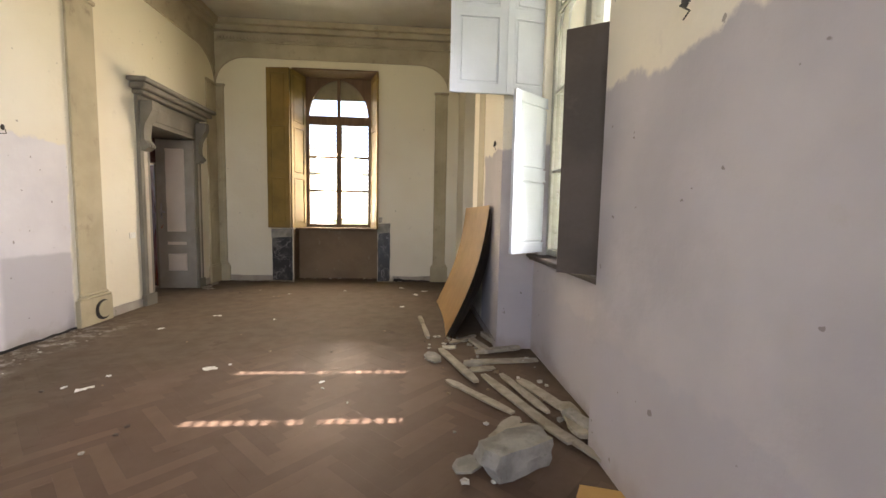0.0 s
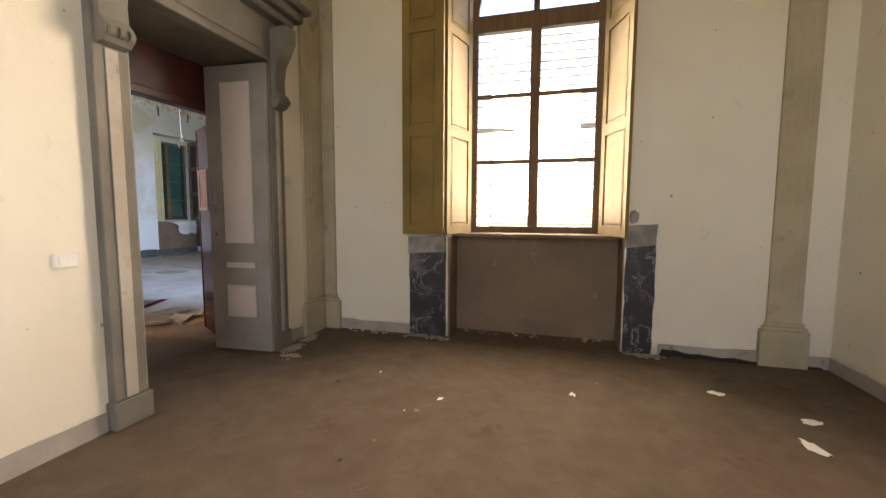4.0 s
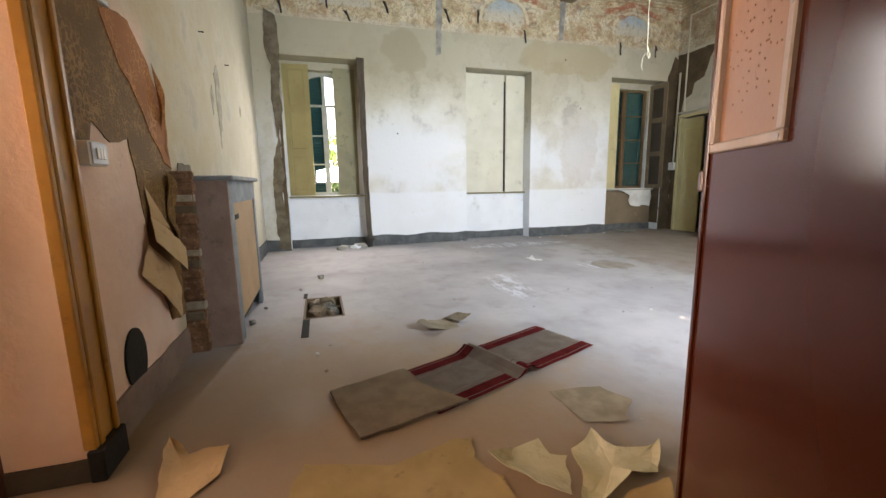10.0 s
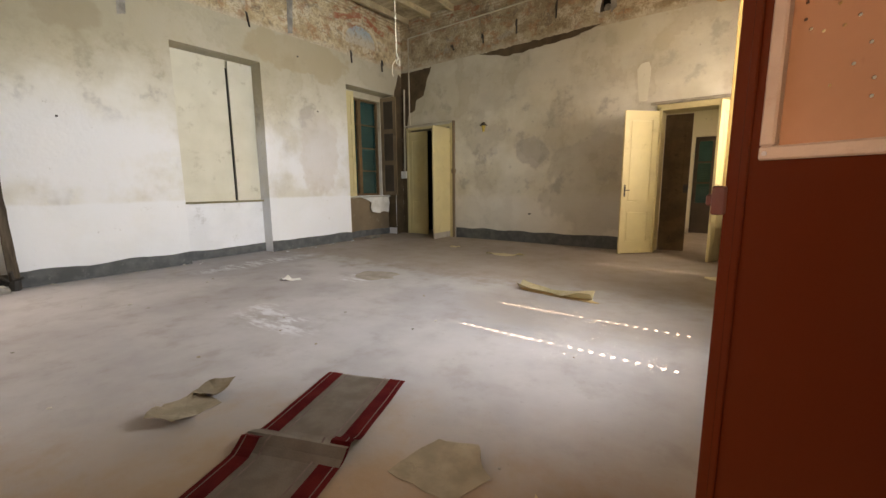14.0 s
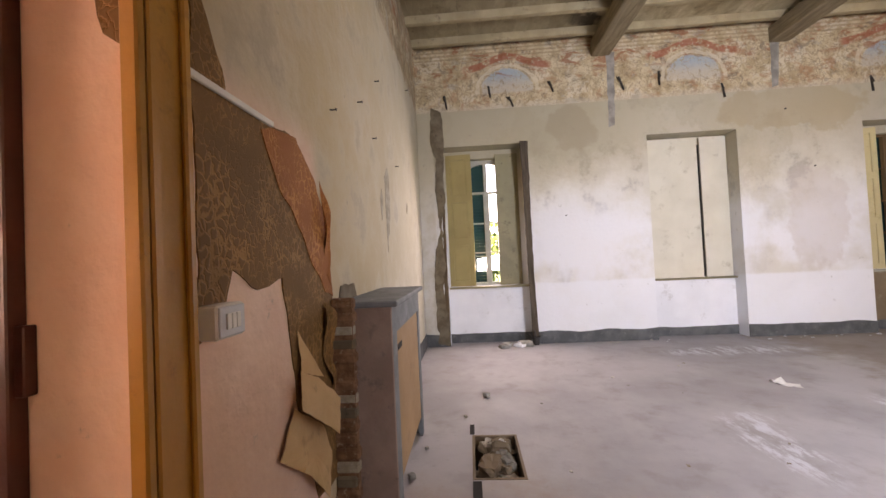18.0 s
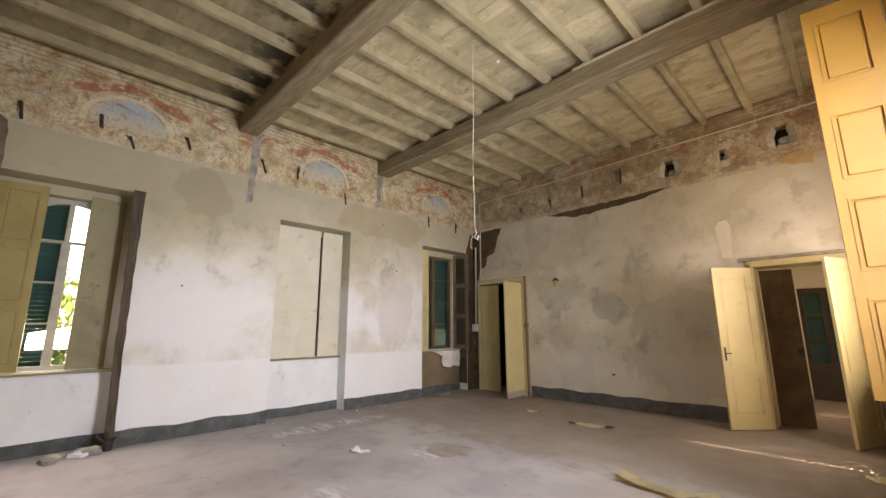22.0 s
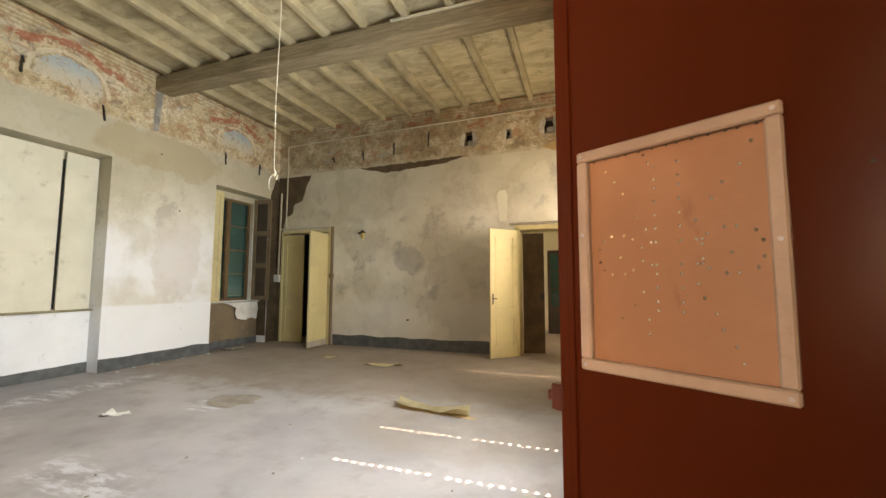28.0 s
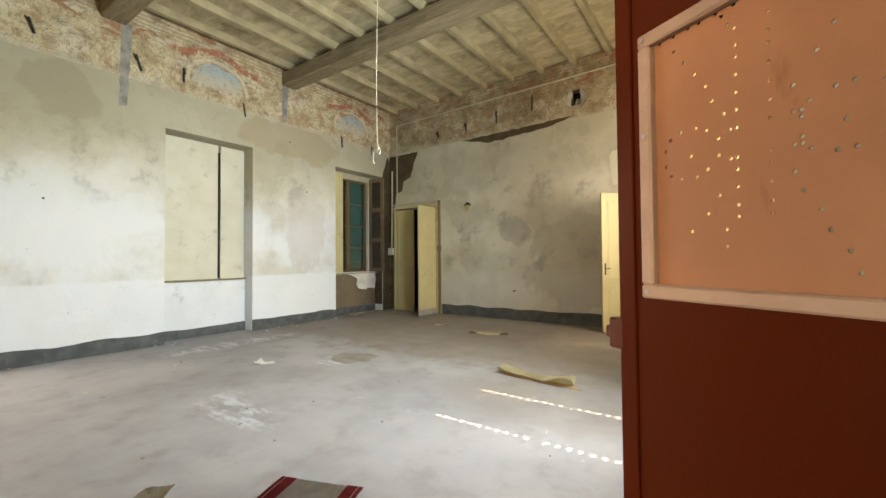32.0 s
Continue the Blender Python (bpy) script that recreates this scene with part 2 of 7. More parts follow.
def fresco():
    s = Shader("fresco_plaster")
    x, y, z = s.axes()
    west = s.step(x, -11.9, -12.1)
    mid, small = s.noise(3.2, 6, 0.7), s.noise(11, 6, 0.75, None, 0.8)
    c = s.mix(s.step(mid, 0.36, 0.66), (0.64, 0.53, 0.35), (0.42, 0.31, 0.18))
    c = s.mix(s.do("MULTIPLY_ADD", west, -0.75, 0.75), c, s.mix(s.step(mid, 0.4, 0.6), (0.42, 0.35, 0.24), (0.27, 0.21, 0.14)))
    c = s.mix(s.step(s.noise(2.0, 5, 0.65, s.stretched(1.3, 1.3, 1.6)), 0.52, 0.6, 0, 0.6), c, (0.66, 0.59, 0.45))
    c = s.mix(s.step(s.noise(3.7, 5, 0.7, s.stretched(1.1, 1.1, 1.5)), 0.53, 0.63, 0, 0.7), c, (0.4, 0.2, 0.11))
    c = s.mix(s.step(s.noise(2.9, 5, 0.65, s.stretched(0.9, 0.9, 1.3)), 0.58, 0.66, 0, 0.5), c, (0.36, 0.35, 0.32))
    lines = s.do("MULTIPLY", s.step(z, 4.9, 4.94), s.step(s.do("SINE", s.do("MULTIPLY", z, 95.0)), -0.2, 0.5))
    c = s.mix(s.do("MULTIPLY", lines, 0.5), c, (0.28, 0.2, 0.11))
    scroll = s.do("ABSOLUTE", s.do("SUBTRACT", s.noise(5.2, 3, 0.5, None, 2.2), 0.5))
    c = s.mix(s.do("MULTIPLY", s.step(scroll, 0.035, 0.012, 0, 0.55), s.step(z, 5.0, 4.9)), c, (0.25, 0.17, 0.1))
    c = s.mix(s.step(s.noise(4.6, 6, 0.7, s.stretched(1.0, 1.0, 0.8), 1.0), 0.57, 0.62, 0, 0.6), c, (0.2, 0.155, 0.115))
    c = s.mix(s.step(small, 0.56, 0.62, 0, 0.65), c, (0.22, 0.16, 0.11))
    c = s.mix(s.step(s.noise(14, 5, 0.7, s.stretched(1.2, 1.2, 1.0), 0.6), 0.58, 0.64, 0, 0.35), c, (0.7, 0.63, 0.5))
    # painted lunettes with a red ribbon above, one to each bay of the west wall
    across = s.do("MULTIPLY", s.do("SUBTRACT", s.do("FRACT", s.do("DIVIDE", s.do("ADD", y, 0.47), 3.1)), 0.5), 3.1)
    lun = s.do("SQRT", s.do("ADD", s.do("POWER", s.do("MULTIPLY", across, 0.85), 2.0), s.do("POWER", s.do("SUBTRACT", z, 4.36), 2.0)))
    worn = s.do("ADD", lun, s.do("MULTIPLY_ADD", mid, 0.14, -0.07))
    inside = s.do("MULTIPLY", s.step(worn, 0.4, 0.36), s.step(z, 4.3, 4.36))
    blue = s.mix(s.step(s.do("ADD", z, s.do("MULTIPLY", small, 0.2)), 4.5, 4.78), (0.52, 0.47, 0.38), (0.33, 0.44, 0.52))
    c = s.mix(s.do("MULTIPLY", s.do("MULTIPLY", inside, west), s.step(small, 0.6, 0.5, 0.25, 0.85)), c, blue)
    rim = s.do("MULTIPLY", s.step(s.do("ABSOLUTE", s.do("SUBTRACT", worn, 0.44)), 0.035, 0.02), s.do("MULTIPLY", west, s.step(z, 4.3, 4.36)))
    c = s.mix(s.do("MULTIPLY", rim, 0.6), c, (0.68, 0.6, 0.44))
    wave = s.do("MULTIPLY_ADD", s.do("COSINE", s.do("MULTIPLY", across, 6.4)), 0.045, 4.92)
    band = s.do("ABSOLUTE", s.do("SUBTRACT", z, s.do("SUBTRACT", wave, s.do("MULTIPLY", s.do("MULTIPLY", across, across), 0.28))))
    red = s.do("MULTIPLY", s.step(band, 0.075, 0.045), s.do("MULTIPLY", s.step(s.do("ABSOLUTE", across), 0.8, 0.68), s.step(s.noise(6, 6, 0.75), 0.4, 0.5)))
    c = s.mix(s.do("MULTIPLY", s.do("MULTIPLY", red, west), 0.8), c, (0.4, 0.11, 0.06))
    brick = s.do("MULTIPLY", s.step(s.noise(2.6, 5, 0.7, s.stretched(1, 1, 2.4), 0.4), 0.55, 0.62), s.step(z, 4.55, 4.7))
    c = s.mix(s.do("MULTIPLY", brick, 0.75), c, (0.33, 0.12, 0.06))
    c = s.mix(s.step(s.do("ADD", z, s.do("MULTIPLY", mid, 0.3)), 4.35, 4.2, 0, 0.6), c, (0.52, 0.46, 0.36))
    return s.out(c, 0.95, s.do("ADD", small, mid), 0.03, 0, 0.2)


def dust_floor():
    s = Shader("dusty_floor")
    big, mid, fine = s.noise(0.55, 5, 0.6), s.noise(2.7, 6, 0.65), s.noise(22, 5)
    x, y, z = s.axes()

    def patch(cx, cy, rx, ry):
        u = s.do("POWER", s.do("DIVIDE", s.do("SUBTRACT", x, cx), rx), 2.0)
        v = s.do("POWER", s.do("DIVIDE", s.do("SUBTRACT", y, cy), ry), 2.0)
        return s.do("ADD", s.do("ADD", u, v), s.do("MULTIPLY", mid, 1.6))
    c = s.mix(s.step(big, 0.38, 0.62), (0.335, 0.312, 0.312), (0.435, 0.41, 0.41))
    c = s.mix(s.step(mid, 0.5, 0.7, 0, 0.35), c, (0.25, 0.21, 0.18))
    # Browner beyond y 12: the open shutter's shade, put into the colour.
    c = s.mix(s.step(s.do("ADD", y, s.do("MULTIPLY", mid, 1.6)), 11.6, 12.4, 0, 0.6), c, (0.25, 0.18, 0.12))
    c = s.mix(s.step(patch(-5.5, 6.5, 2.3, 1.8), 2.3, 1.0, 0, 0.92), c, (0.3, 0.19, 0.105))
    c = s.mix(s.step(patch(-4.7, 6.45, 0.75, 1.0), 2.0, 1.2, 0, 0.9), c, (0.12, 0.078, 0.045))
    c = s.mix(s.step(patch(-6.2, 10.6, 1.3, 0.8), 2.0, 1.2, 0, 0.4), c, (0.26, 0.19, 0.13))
    streaks = s.step(s.noise(4.5, 6, 0.7, s.stretched(0.7, 2.0, 1), 0.1), 0.45, 0.6)
    for spot in ((-8.35, 8.7, 0.62, 0.28), (-11.3, 10.2, 0.32, 1.15), (-9.1, 10.45, 0.4, 0.35), (-8.8, 8.8, 0.3, 0.3)):
        c = s.mix(s.do("MULTIPLY", s.step(patch(*spot), 1.8, 0.9, 0, 0.9), streaks), c, (0.6, 0.61, 0.64))
    c = s.mix(s.step(fine, 0.62, 0.76, 0, 0.3), c, (0.2, 0.18, 0.16))
    return s.out(c, s.step(mid, 0.3, 0.7, 0.62, 0.85), s.do("ADD", fine, mid), 0.003, 0, 0.3)


def parquet(name, dark, light):
    s = Shader(name)
    g, wide = s.noise(5, 6, 0.6), s.noise(0.9, 5, 0.62)
    x, y, z = s.axes()
    c = s.mix(s.chance(True), dark, light)
    u, v = s.do("MULTIPLY_ADD", x, 0.55, 0.44), s.do("MULTIPLY_ADD", y, 0.5, -1.2)
    trodden = s.step(s.do("ADD", s.do("ADD", s.do("MULTIPLY", u, u), s.do("MULTIPLY", v, v)), s.do("MULTIPLY", wide, 1.2)), 2.1, 0.7)
    dust = s.do("SUBTRACT", s.step(wide, 0.3, 0.58, 0.76, 0.97), s.do("MULTIPLY", trodden, 0.5))
    c = s.mix(dust, c, s.mix(s.step(g, 0.3, 0.7), (0.094, 0.07, 0.047), (0.128, 0.098, 0.069)))
    c = s.mix(s.step(s.noise(2.1, 5, 0.7), 0.6, 0.7, 0, 0.65), c, (0.07, 0.045, 0.032))
    c = s.mix(s.step(s.noise(9, 5, 0.7), 0.66, 0.72, 0, 0.6), c, (0.06, 0.034, 0.024))
    foot = s.do("ADD", x, s.do("MULTIPLY", s.noise(1.7, 5, 0.7), 1.1))
    pale = s.do("MULTIPLY", s.do("MULTIPLY", s.step(foot, -2.6, -3.1), s.step(y, 5.4, 4.2)), s.step(s.noise(7, 6, 0.75), 0.46, 0.66))
    c = s.mix(s.do("MULTIPLY", pale, 0.8), c, (0.42, 0.385, 0.35))
    return s.out(c, s.step(dust, 0.3, 0.9, 0.62, 0.9), g, 0.002, 0, 0.2)


def ceiling_boards():
    s = Shader("limewashed_ceiling_boards")
    w = s.stretched(1.2, 2.6, 3)
    c = s.mix(s.step(s.noise(2.2, 6, 0.65, w, 0.6), 0.32, 0.7), (0.4, 0.33, 0.21), (0.6, 0.51, 0.34))
    c = s.mix(s.step(s.chance(True), 0.0, 1.0, 0, 0.35), c, (0.3, 0.24, 0.15))
    c = s.mix(s.step(s.noise(1.5, 6, 0.72), 0.52, 0.66, 0, 0.6), c, (0.2, 0.155, 0.09))
    c = s.mix(s.step(s.noise(6, 5, 0.7, None, 0.5), 0.62, 0.68, 0, 0.55), c, (0.15, 0.11, 0.065))
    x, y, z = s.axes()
    # First bay's boards darker: shade behind the beam, put into the colour.
    darkened = s.step(s.do("ADD", y, s.do("MULTIPLY", s.noise(0.8, 4), 0.7)), 9.15, 8.9, 0, 0.5)
    c = s.mix(darkened, c, (0.17, 0.13, 0.08))
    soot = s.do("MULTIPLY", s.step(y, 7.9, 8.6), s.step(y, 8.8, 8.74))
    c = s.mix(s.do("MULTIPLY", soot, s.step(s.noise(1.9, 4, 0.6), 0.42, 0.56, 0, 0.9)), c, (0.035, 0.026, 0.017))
    return s.out(c, 0.9, s.noise(9, 5, 0.6, w), 0.004, 0, 0.2)


def damask(name, light, dark):
    s = Shader(name)
    curve = s.t.nodes.new("ShaderNodeTexNoise")
    s.put(curve.inputs["Vector"], s.place)
    curve.inputs["Scale"].default_value = 22
    bent = s.t.nodes.new("ShaderNodeVectorMath")
    bent.operation = "MULTIPLY_ADD"
    s.put(bent.inputs[0], curve.outputs["Color"])
    bent.inputs[1].default_value = (0.06, 0.06, 0.06)
    s.put(bent.inputs[2], s.stretched(1, 1, 0.8))
    rim = s.do("ADD", s.cells(25, "DISTANCE_TO_EDGE", bent.outputs[0]), s.do("MULTIPLY_ADD", s.noise(5, 3), 0.5, -0.22))
    n = s.step(rim, -0.02, 0.16)
    c = s.mix(n, light, dark)
    c = s.mix(s.step(s.noise(3, 5), 0.4, 0.65, 0, 0.4), c, tuple(q * 0.7 for q in dark))
    return s.out(c, 0.85, n, 0.004, 0, 0.3)


def marble():
    s = Shader("black_marble")
    v = s.do("ABSOLUTE", s.do("SUBTRACT", s.noise(2.6, 5, 0.6, None, 1.0), 0.5))
    c = s.mix(s.step(v, 0.016, 0.0, 0, 0.8), (0.02, 0.02, 0.022), (0.26, 0.25, 0.24))
    c = s.mix(s.step(s.noise(3.2, 6, 0.75), 0.48, 0.68, 0, 0.6), c, (0.2, 0.19, 0.175))
    return s.out(c, 0.4, s.noise(30, 4), 0.002)


def drilled():
    s = Shader("orange_board")
    c = s.mix(s.step(s.noise(3, 6, 0.6), 0.35, 0.65), (0.22, 0.105, 0.056), (0.265, 0.132, 0.074))
    c = s.mix(s.step(s.noise(16, 5, 0.6, s.stretched(1, 1, 0.35)), 0.66, 0.73, 0, 0.6), c, (0.14, 0.05, 0.022))
    return s.out(c, 0.5, s.noise(40, 3), 0.001)


def gloss_red():
    s = Shader("oxblood_gloss")
    c = s.mix(s.noise(1.1, 2), (0.045, 0.0085, 0.0035), (0.06, 0.0115, 0.0045))
    return s.out(c, s.step(s.noise(2.2, 4), 0.3, 0.7, 0.15, 0.2), s.noise(3, 3), 0.0004, 0, 0.2)


def glazing():
    m = bpy.data.materials.new("window_glass")
    m.use_nodes = True
    b = m.node_tree.nodes["Principled BSDF"]
    b.inputs["Base Color"].default_value = (0.95, 0.97, 0.95, 1)
    b.inputs["Roughness"].default_value = 0.03
    b.inputs["Transmission Weight"].default_value = 1
    b.inputs["IOR"].default_value = 1.05
    return m


HALL, ROOM, FRESCO, DUST, PARQUET, PARQUETNOSHEEN, DAMASK, MARBLE, DRILLED, GLASS = hall_plaster(), room_plaster(), fresco(), dust_floor(), parquet("dusty_parquet", (0.14, 0.078, 0.05), (0.17, 0.1, 0.068)), parquet("dusty_parquet_no_sheen", (0.095, 0.05, 0.033), (0.12, 0.066, 0.044)), damask("damask_wallpaper", (0.36, 0.19, 0.068), (0.2, 0.105, 0.036)), marble(), drilled(), glazing()
RUSTPAPER = damask("rust_wallpaper", (0.58, 0.25, 0.075), (0.36, 0.125, 0.036))
# Cream shutter paint with the shade of the window niche put into it.
SHADED = painted("shaded_cream_paint", (0.27, 0.235, 0.13), (0.21, 0.18, 0.1), 3, 0.6, 40, 0.002, 0.4, (0.12, 0.1, 0.055))
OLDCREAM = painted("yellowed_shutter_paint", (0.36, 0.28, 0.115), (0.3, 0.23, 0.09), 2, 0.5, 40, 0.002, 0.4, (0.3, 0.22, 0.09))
CABSIDE = painted("dusty_plum_paint", (0.24, 0.165, 0.13), (0.31, 0.22, 0.175), 4, 0.8, 30, 0.004, 0.3, (0.13, 0.1, 0.085))
HARDBOARD = painted("brown_hardboard", (0.38, 0.22, 0.105), (0.44, 0.27, 0.14), 2, 0.7, 40, 0.002, 0.3, (0.22, 0.13, 0.065))
WOUND = painted("flaked_undercoat", (0.3, 0.26, 0.19), (0.42, 0.38, 0.3), 14, 0.95, 30, 0.01, 0.2, (0.15, 0.12, 0.08))
TRIM = painted("beige_trim", (0.46, 0.4, 0.27), (0.38, 0.33, 0.22), 2, 0.8, 30, 0.004, 0.3, (0.25, 0.21, 0.15))
VAULT = painted("hall_ceiling_paint", (0.6, 0.58, 0.5), (0.5, 0.48, 0.41), 1, 0.9, 20, 0.006, 0.2)
PLINTH = painted("grey_plinth", (0.33, 0.29, 0.25), (0.4, 0.36, 0.31), 4, 0.8, 30, 0.006, 0.3, (0.12, 0.1, 0.08))
BAND = painted("slate_skirting_paint", (0.15, 0.165, 0.17), (0.21, 0.225, 0.23), 5, 0.75, 30, 0.005, 0.3, (0.32, 0.33, 0.33))
GREY = painted("grey_door_paint", (0.26, 0.24, 0.205), (0.33, 0.305, 0.265), 3, 0.45, 50, 0.002, 0.5)
PALE = painted("pale_door_paint", (0.61, 0.54, 0.475), (0.68, 0.6, 0.535), 2, 0.4, 50, 0.002, 0.5)
FRAMEWOOD = painted("worn_frame_paint", (0.235, 0.175, 0.145), (0.31, 0.24, 0.2), 6, 0.5, 50, 0.003, 0.5, (0.2, 0.12, 0.08))
STONE = painted("grey_frame_paint", (0.145, 0.132, 0.105), (0.19, 0.174, 0.14), 3, 0.7, 40, 0.003, 0.4, (0.16, 0.14, 0.11))
JAMBPALE = painted("pale_jamb_paint", (0.36, 0.32, 0.265), (0.43, 0.385, 0.32), 3, 0.7, 40, 0.003, 0.4, (0.25, 0.21, 0.16))
SKIRT = painted("dark_skirting_paint", (0.075, 0.08, 0.08), (0.12, 0.125, 0.125), 5, 0.75, 30, 0.005, 0.3, (0.2, 0.2, 0.19))
RED = gloss_red()
REDOLD = painted("worn_red_frame", (0.05, 0.011, 0.007), (0.085, 0.018, 0.01), 5, 0.4, 50, 0.002, 0.5)
YELLOW = painted("yellow_shutter_paint", (0.175, 0.086, 0.013), (0.145, 0.07, 0.01), 2, 0.5, 40, 0.002, 0.4)
YELLOWOLD = painted("smoked_yellow_paint", (0.26, 0.17, 0.038), (0.19, 0.124, 0.028), 2, 0.6, 40, 0.003, 0.4, (0.12, 0.075, 0.03))
OCHRE = painted("casing_varnish", (0.52, 0.26, 0.05), (0.42, 0.2, 0.035), 3, 0.4, 40, 0.002, 0.5, (0.25, 0.11, 0.02))
CREAM = painted("cream_paint", (0.6, 0.51, 0.27), (0.54, 0.455, 0.25), 2, 0.5, 40, 0.002, 0.4, (0.4, 0.33, 0.17))
IVORY = painted("ivory_board_paint", (0.64, 0.61, 0.5), (0.58, 0.55, 0.44), 2, 0.6, 40, 0.002, 0.4, (0.42, 0.38, 0.28))
LIME = painted("limewash", (0.77, 0.79, 0.81), (0.7, 0.72, 0.74), 2, 0.9, 30, 0.004, 0.2, (0.5, 0.5, 0.49))
WHITE = painted("white_shutter_paint", (0.62, 0.65, 0.68), (0.56, 0.59, 0.62), 2, 0.5, 40, 0.002, 0.4)
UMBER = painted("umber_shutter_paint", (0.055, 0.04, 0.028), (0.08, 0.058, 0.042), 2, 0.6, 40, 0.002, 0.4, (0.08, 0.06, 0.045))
TEAL = painted("teal_louvre_paint", (0.006, 0.05, 0.05), (0.011, 0.066, 0.066), 4, 0.6, 40, 0.002)
SASH = painted("grey_sash_paint", (0.42, 0.41, 0.34), (0.34, 0.33, 0.27), 6, 0.6, 50, 0.002, 0.4, (0.18, 0.16, 0.12))
SASHBROWN = timber("brown_sash_wood", (0.12, 0.068, 0.03), (0.18, 0.105, 0.05), (9, 9, 1))
LOUVRE = painted("pale_louvre_paint", (0.84, 0.85, 0.8), (0.79, 0.8, 0.75), 4, 0.6)
APRON = painted("brown_apron_paint", (0.23, 0.165, 0.105), (0.19, 0.135, 0.085), 2, 0.85, 30, 0.004, 0.3, (0.3, 0.25, 0.18))
BEAM = timber("smoked_beam_wood", (0.2, 0.15, 0.09), (0.32, 0.25, 0.16), (1, 9, 9), 0.85, 0.2, 0.012)
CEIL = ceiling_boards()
JOIST = painted("limewashed_joist", (0.34, 0.275, 0.17), (0.45, 0.37, 0.235), 2.5, 0.9, 25, 0.006, 0.2, (0.17, 0.13, 0.08))
SHEET = timber("fibreboard", (0.48, 0.29, 0.095), (0.54, 0.33, 0.115), (2, 2, 2), 0.55, 0.3, 0.001)
SHEETBACK = painted("dark_board_back", (0.1, 0.085, 0.075), (0.16, 0.14, 0.12), 3, 0.85)
LATH = timber("weathered_lath", (0.4, 0.36, 0.29), (0.25, 0.215, 0.165), (3, 3, 8), 0.85, 0.2, 0.006)
PLASTERDUST = painted("pale_floor_dust", (0.36, 0.32, 0.27), (0.27, 0.235, 0.19), 6, 0.95, 40, 0.002, 0.2, (0.24, 0.21, 0.18))
COVER = painted("scorched_covering", (0.13, 0.1, 0.065), (0.2, 0.16, 0.11), 6, 0.9, 30, 0.006, 0.2, (0.06, 0.045, 0.03))
BUFF = painted("buff_paper_back", (0.54, 0.35, 0.18), (0.62, 0.42, 0.23), 4, 0.85, 40, 0.003, 0.2, (0.36, 0.24, 0.12))
DULL = painted("dull_paper", (0.22, 0.175, 0.12), (0.32, 0.26, 0.185), 6, 0.9, 40, 0.003, 0.2, (0.2, 0.15, 0.1))
DUSTYPAPER = painted("dusty_paper", (0.33, 0.22, 0.09), (0.42, 0.285, 0.13), 4, 0.9, 30, 0.003, 0.2, (0.2, 0.14, 0.07))
RUBBLE = painted("broken_plaster", (0.6, 0.57, 0.5), (0.4, 0.37, 0.32), 9, 0.95, 30, 0.012, 0.2, (0.25, 0.21, 0.17))
MORTAR = painted("grey_mortar", (0.22, 0.21, 0.185), (0.36, 0.34, 0.3), 7, 0.95, 25, 0.014, 0.2, (0.18, 0.16, 0.13))
PAPER = painted("old_paper", (0.62, 0.53, 0.35), (0.5, 0.41, 0.24), 4, 0.85, 30, 0.003, 0.2, (0.38, 0.28, 0.14))
PAPERWHITE = painted("white_scrap", (0.75, 0.74, 0.7), (0.62, 0.6, 0.55), 6, 0.85)
CARTON = painted("brown_card", (0.42, 0.27, 0.12), (0.5, 0.34, 0.17), 3, 0.8, 40, 0.003, 0.2)
RUG = painted("rug_ground", (0.25, 0.2, 0.16), (0.31, 0.255, 0.21), 8, 0.98, 160, 0.004, 0.1)
RUGRED = painted("rug_stripe", (0.14, 0.012, 0.014), (0.2, 0.022, 0.02), 8, 0.98, 160, 0.004, 0.1)
RUGPALE = painted("rug_thread", (0.34, 0.25, 0.22), (0.26, 0.18, 0.16), 8, 0.98, 160, 0.004, 0.1)
FELT = painted("rug_backing", (0.17, 0.12, 0.08), (0.22, 0.16, 0.105), 8, 0.98, 160, 0.004, 0.1)
STEEL = painted("dull_steel", (0.3, 0.3, 0.33), (0.38, 0.38, 0.4), 9, 0.45, 60, 0.001, 0.5, None, 0.9)
IRON = painted("black_iron", (0.02, 0.018, 0.016), (0.05, 0.04, 0.03), 9, 0.6, 60, 0.003)
PLASTIC = painted("white_plastic", (0.78, 0.77, 0.72), (0.7, 0.69, 0.64), 5, 0.35, 60, 0.0005)
BRASS = painted("tarnished_brass", (0.5, 0.38, 0.1), (0.36, 0.26, 0.07), 8, 0.4, 60, 0.001, 0.5, None, 0.8)
PIPE = painted("painted_pipe", (0.55, 0.5, 0.38), (0.48, 0.43, 0.32), 4, 0.5, 50, 0.001)
CORD = painted("white_cord", (0.7, 0.66, 0.52), (0.6, 0.56, 0.42), 8, 0.7)
VOID = painted("dark_cavity", (0.015, 0.013, 0.011), (0.025, 0.02, 0.016), 4, 0.95)
BRICK = painted("torn_brick", (0.15, 0.075, 0.04), (0.27, 0.15, 0.085), 14, 0.95, 25, 0.02, 0.2, (0.45, 0.38, 0.28))
PRIMER = painted("red_primer", (0.26, 0.045, 0.02), (0.33, 0.07, 0.03), 40, 0.8)
GRAVEL = painted("dry_ground", (0.1, 0.14, 0.045), (0.2, 0.22, 0.1), 0.3, 0.95, 8, 0.02)
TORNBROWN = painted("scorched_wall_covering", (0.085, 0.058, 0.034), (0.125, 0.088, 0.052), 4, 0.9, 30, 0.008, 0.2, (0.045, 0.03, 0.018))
POSTWOOD = timber("charred_post_wood", (0.06, 0.045, 0.032), (0.13, 0.1, 0.072), (9, 9, 1), 0.85, 0.2, 0.008)
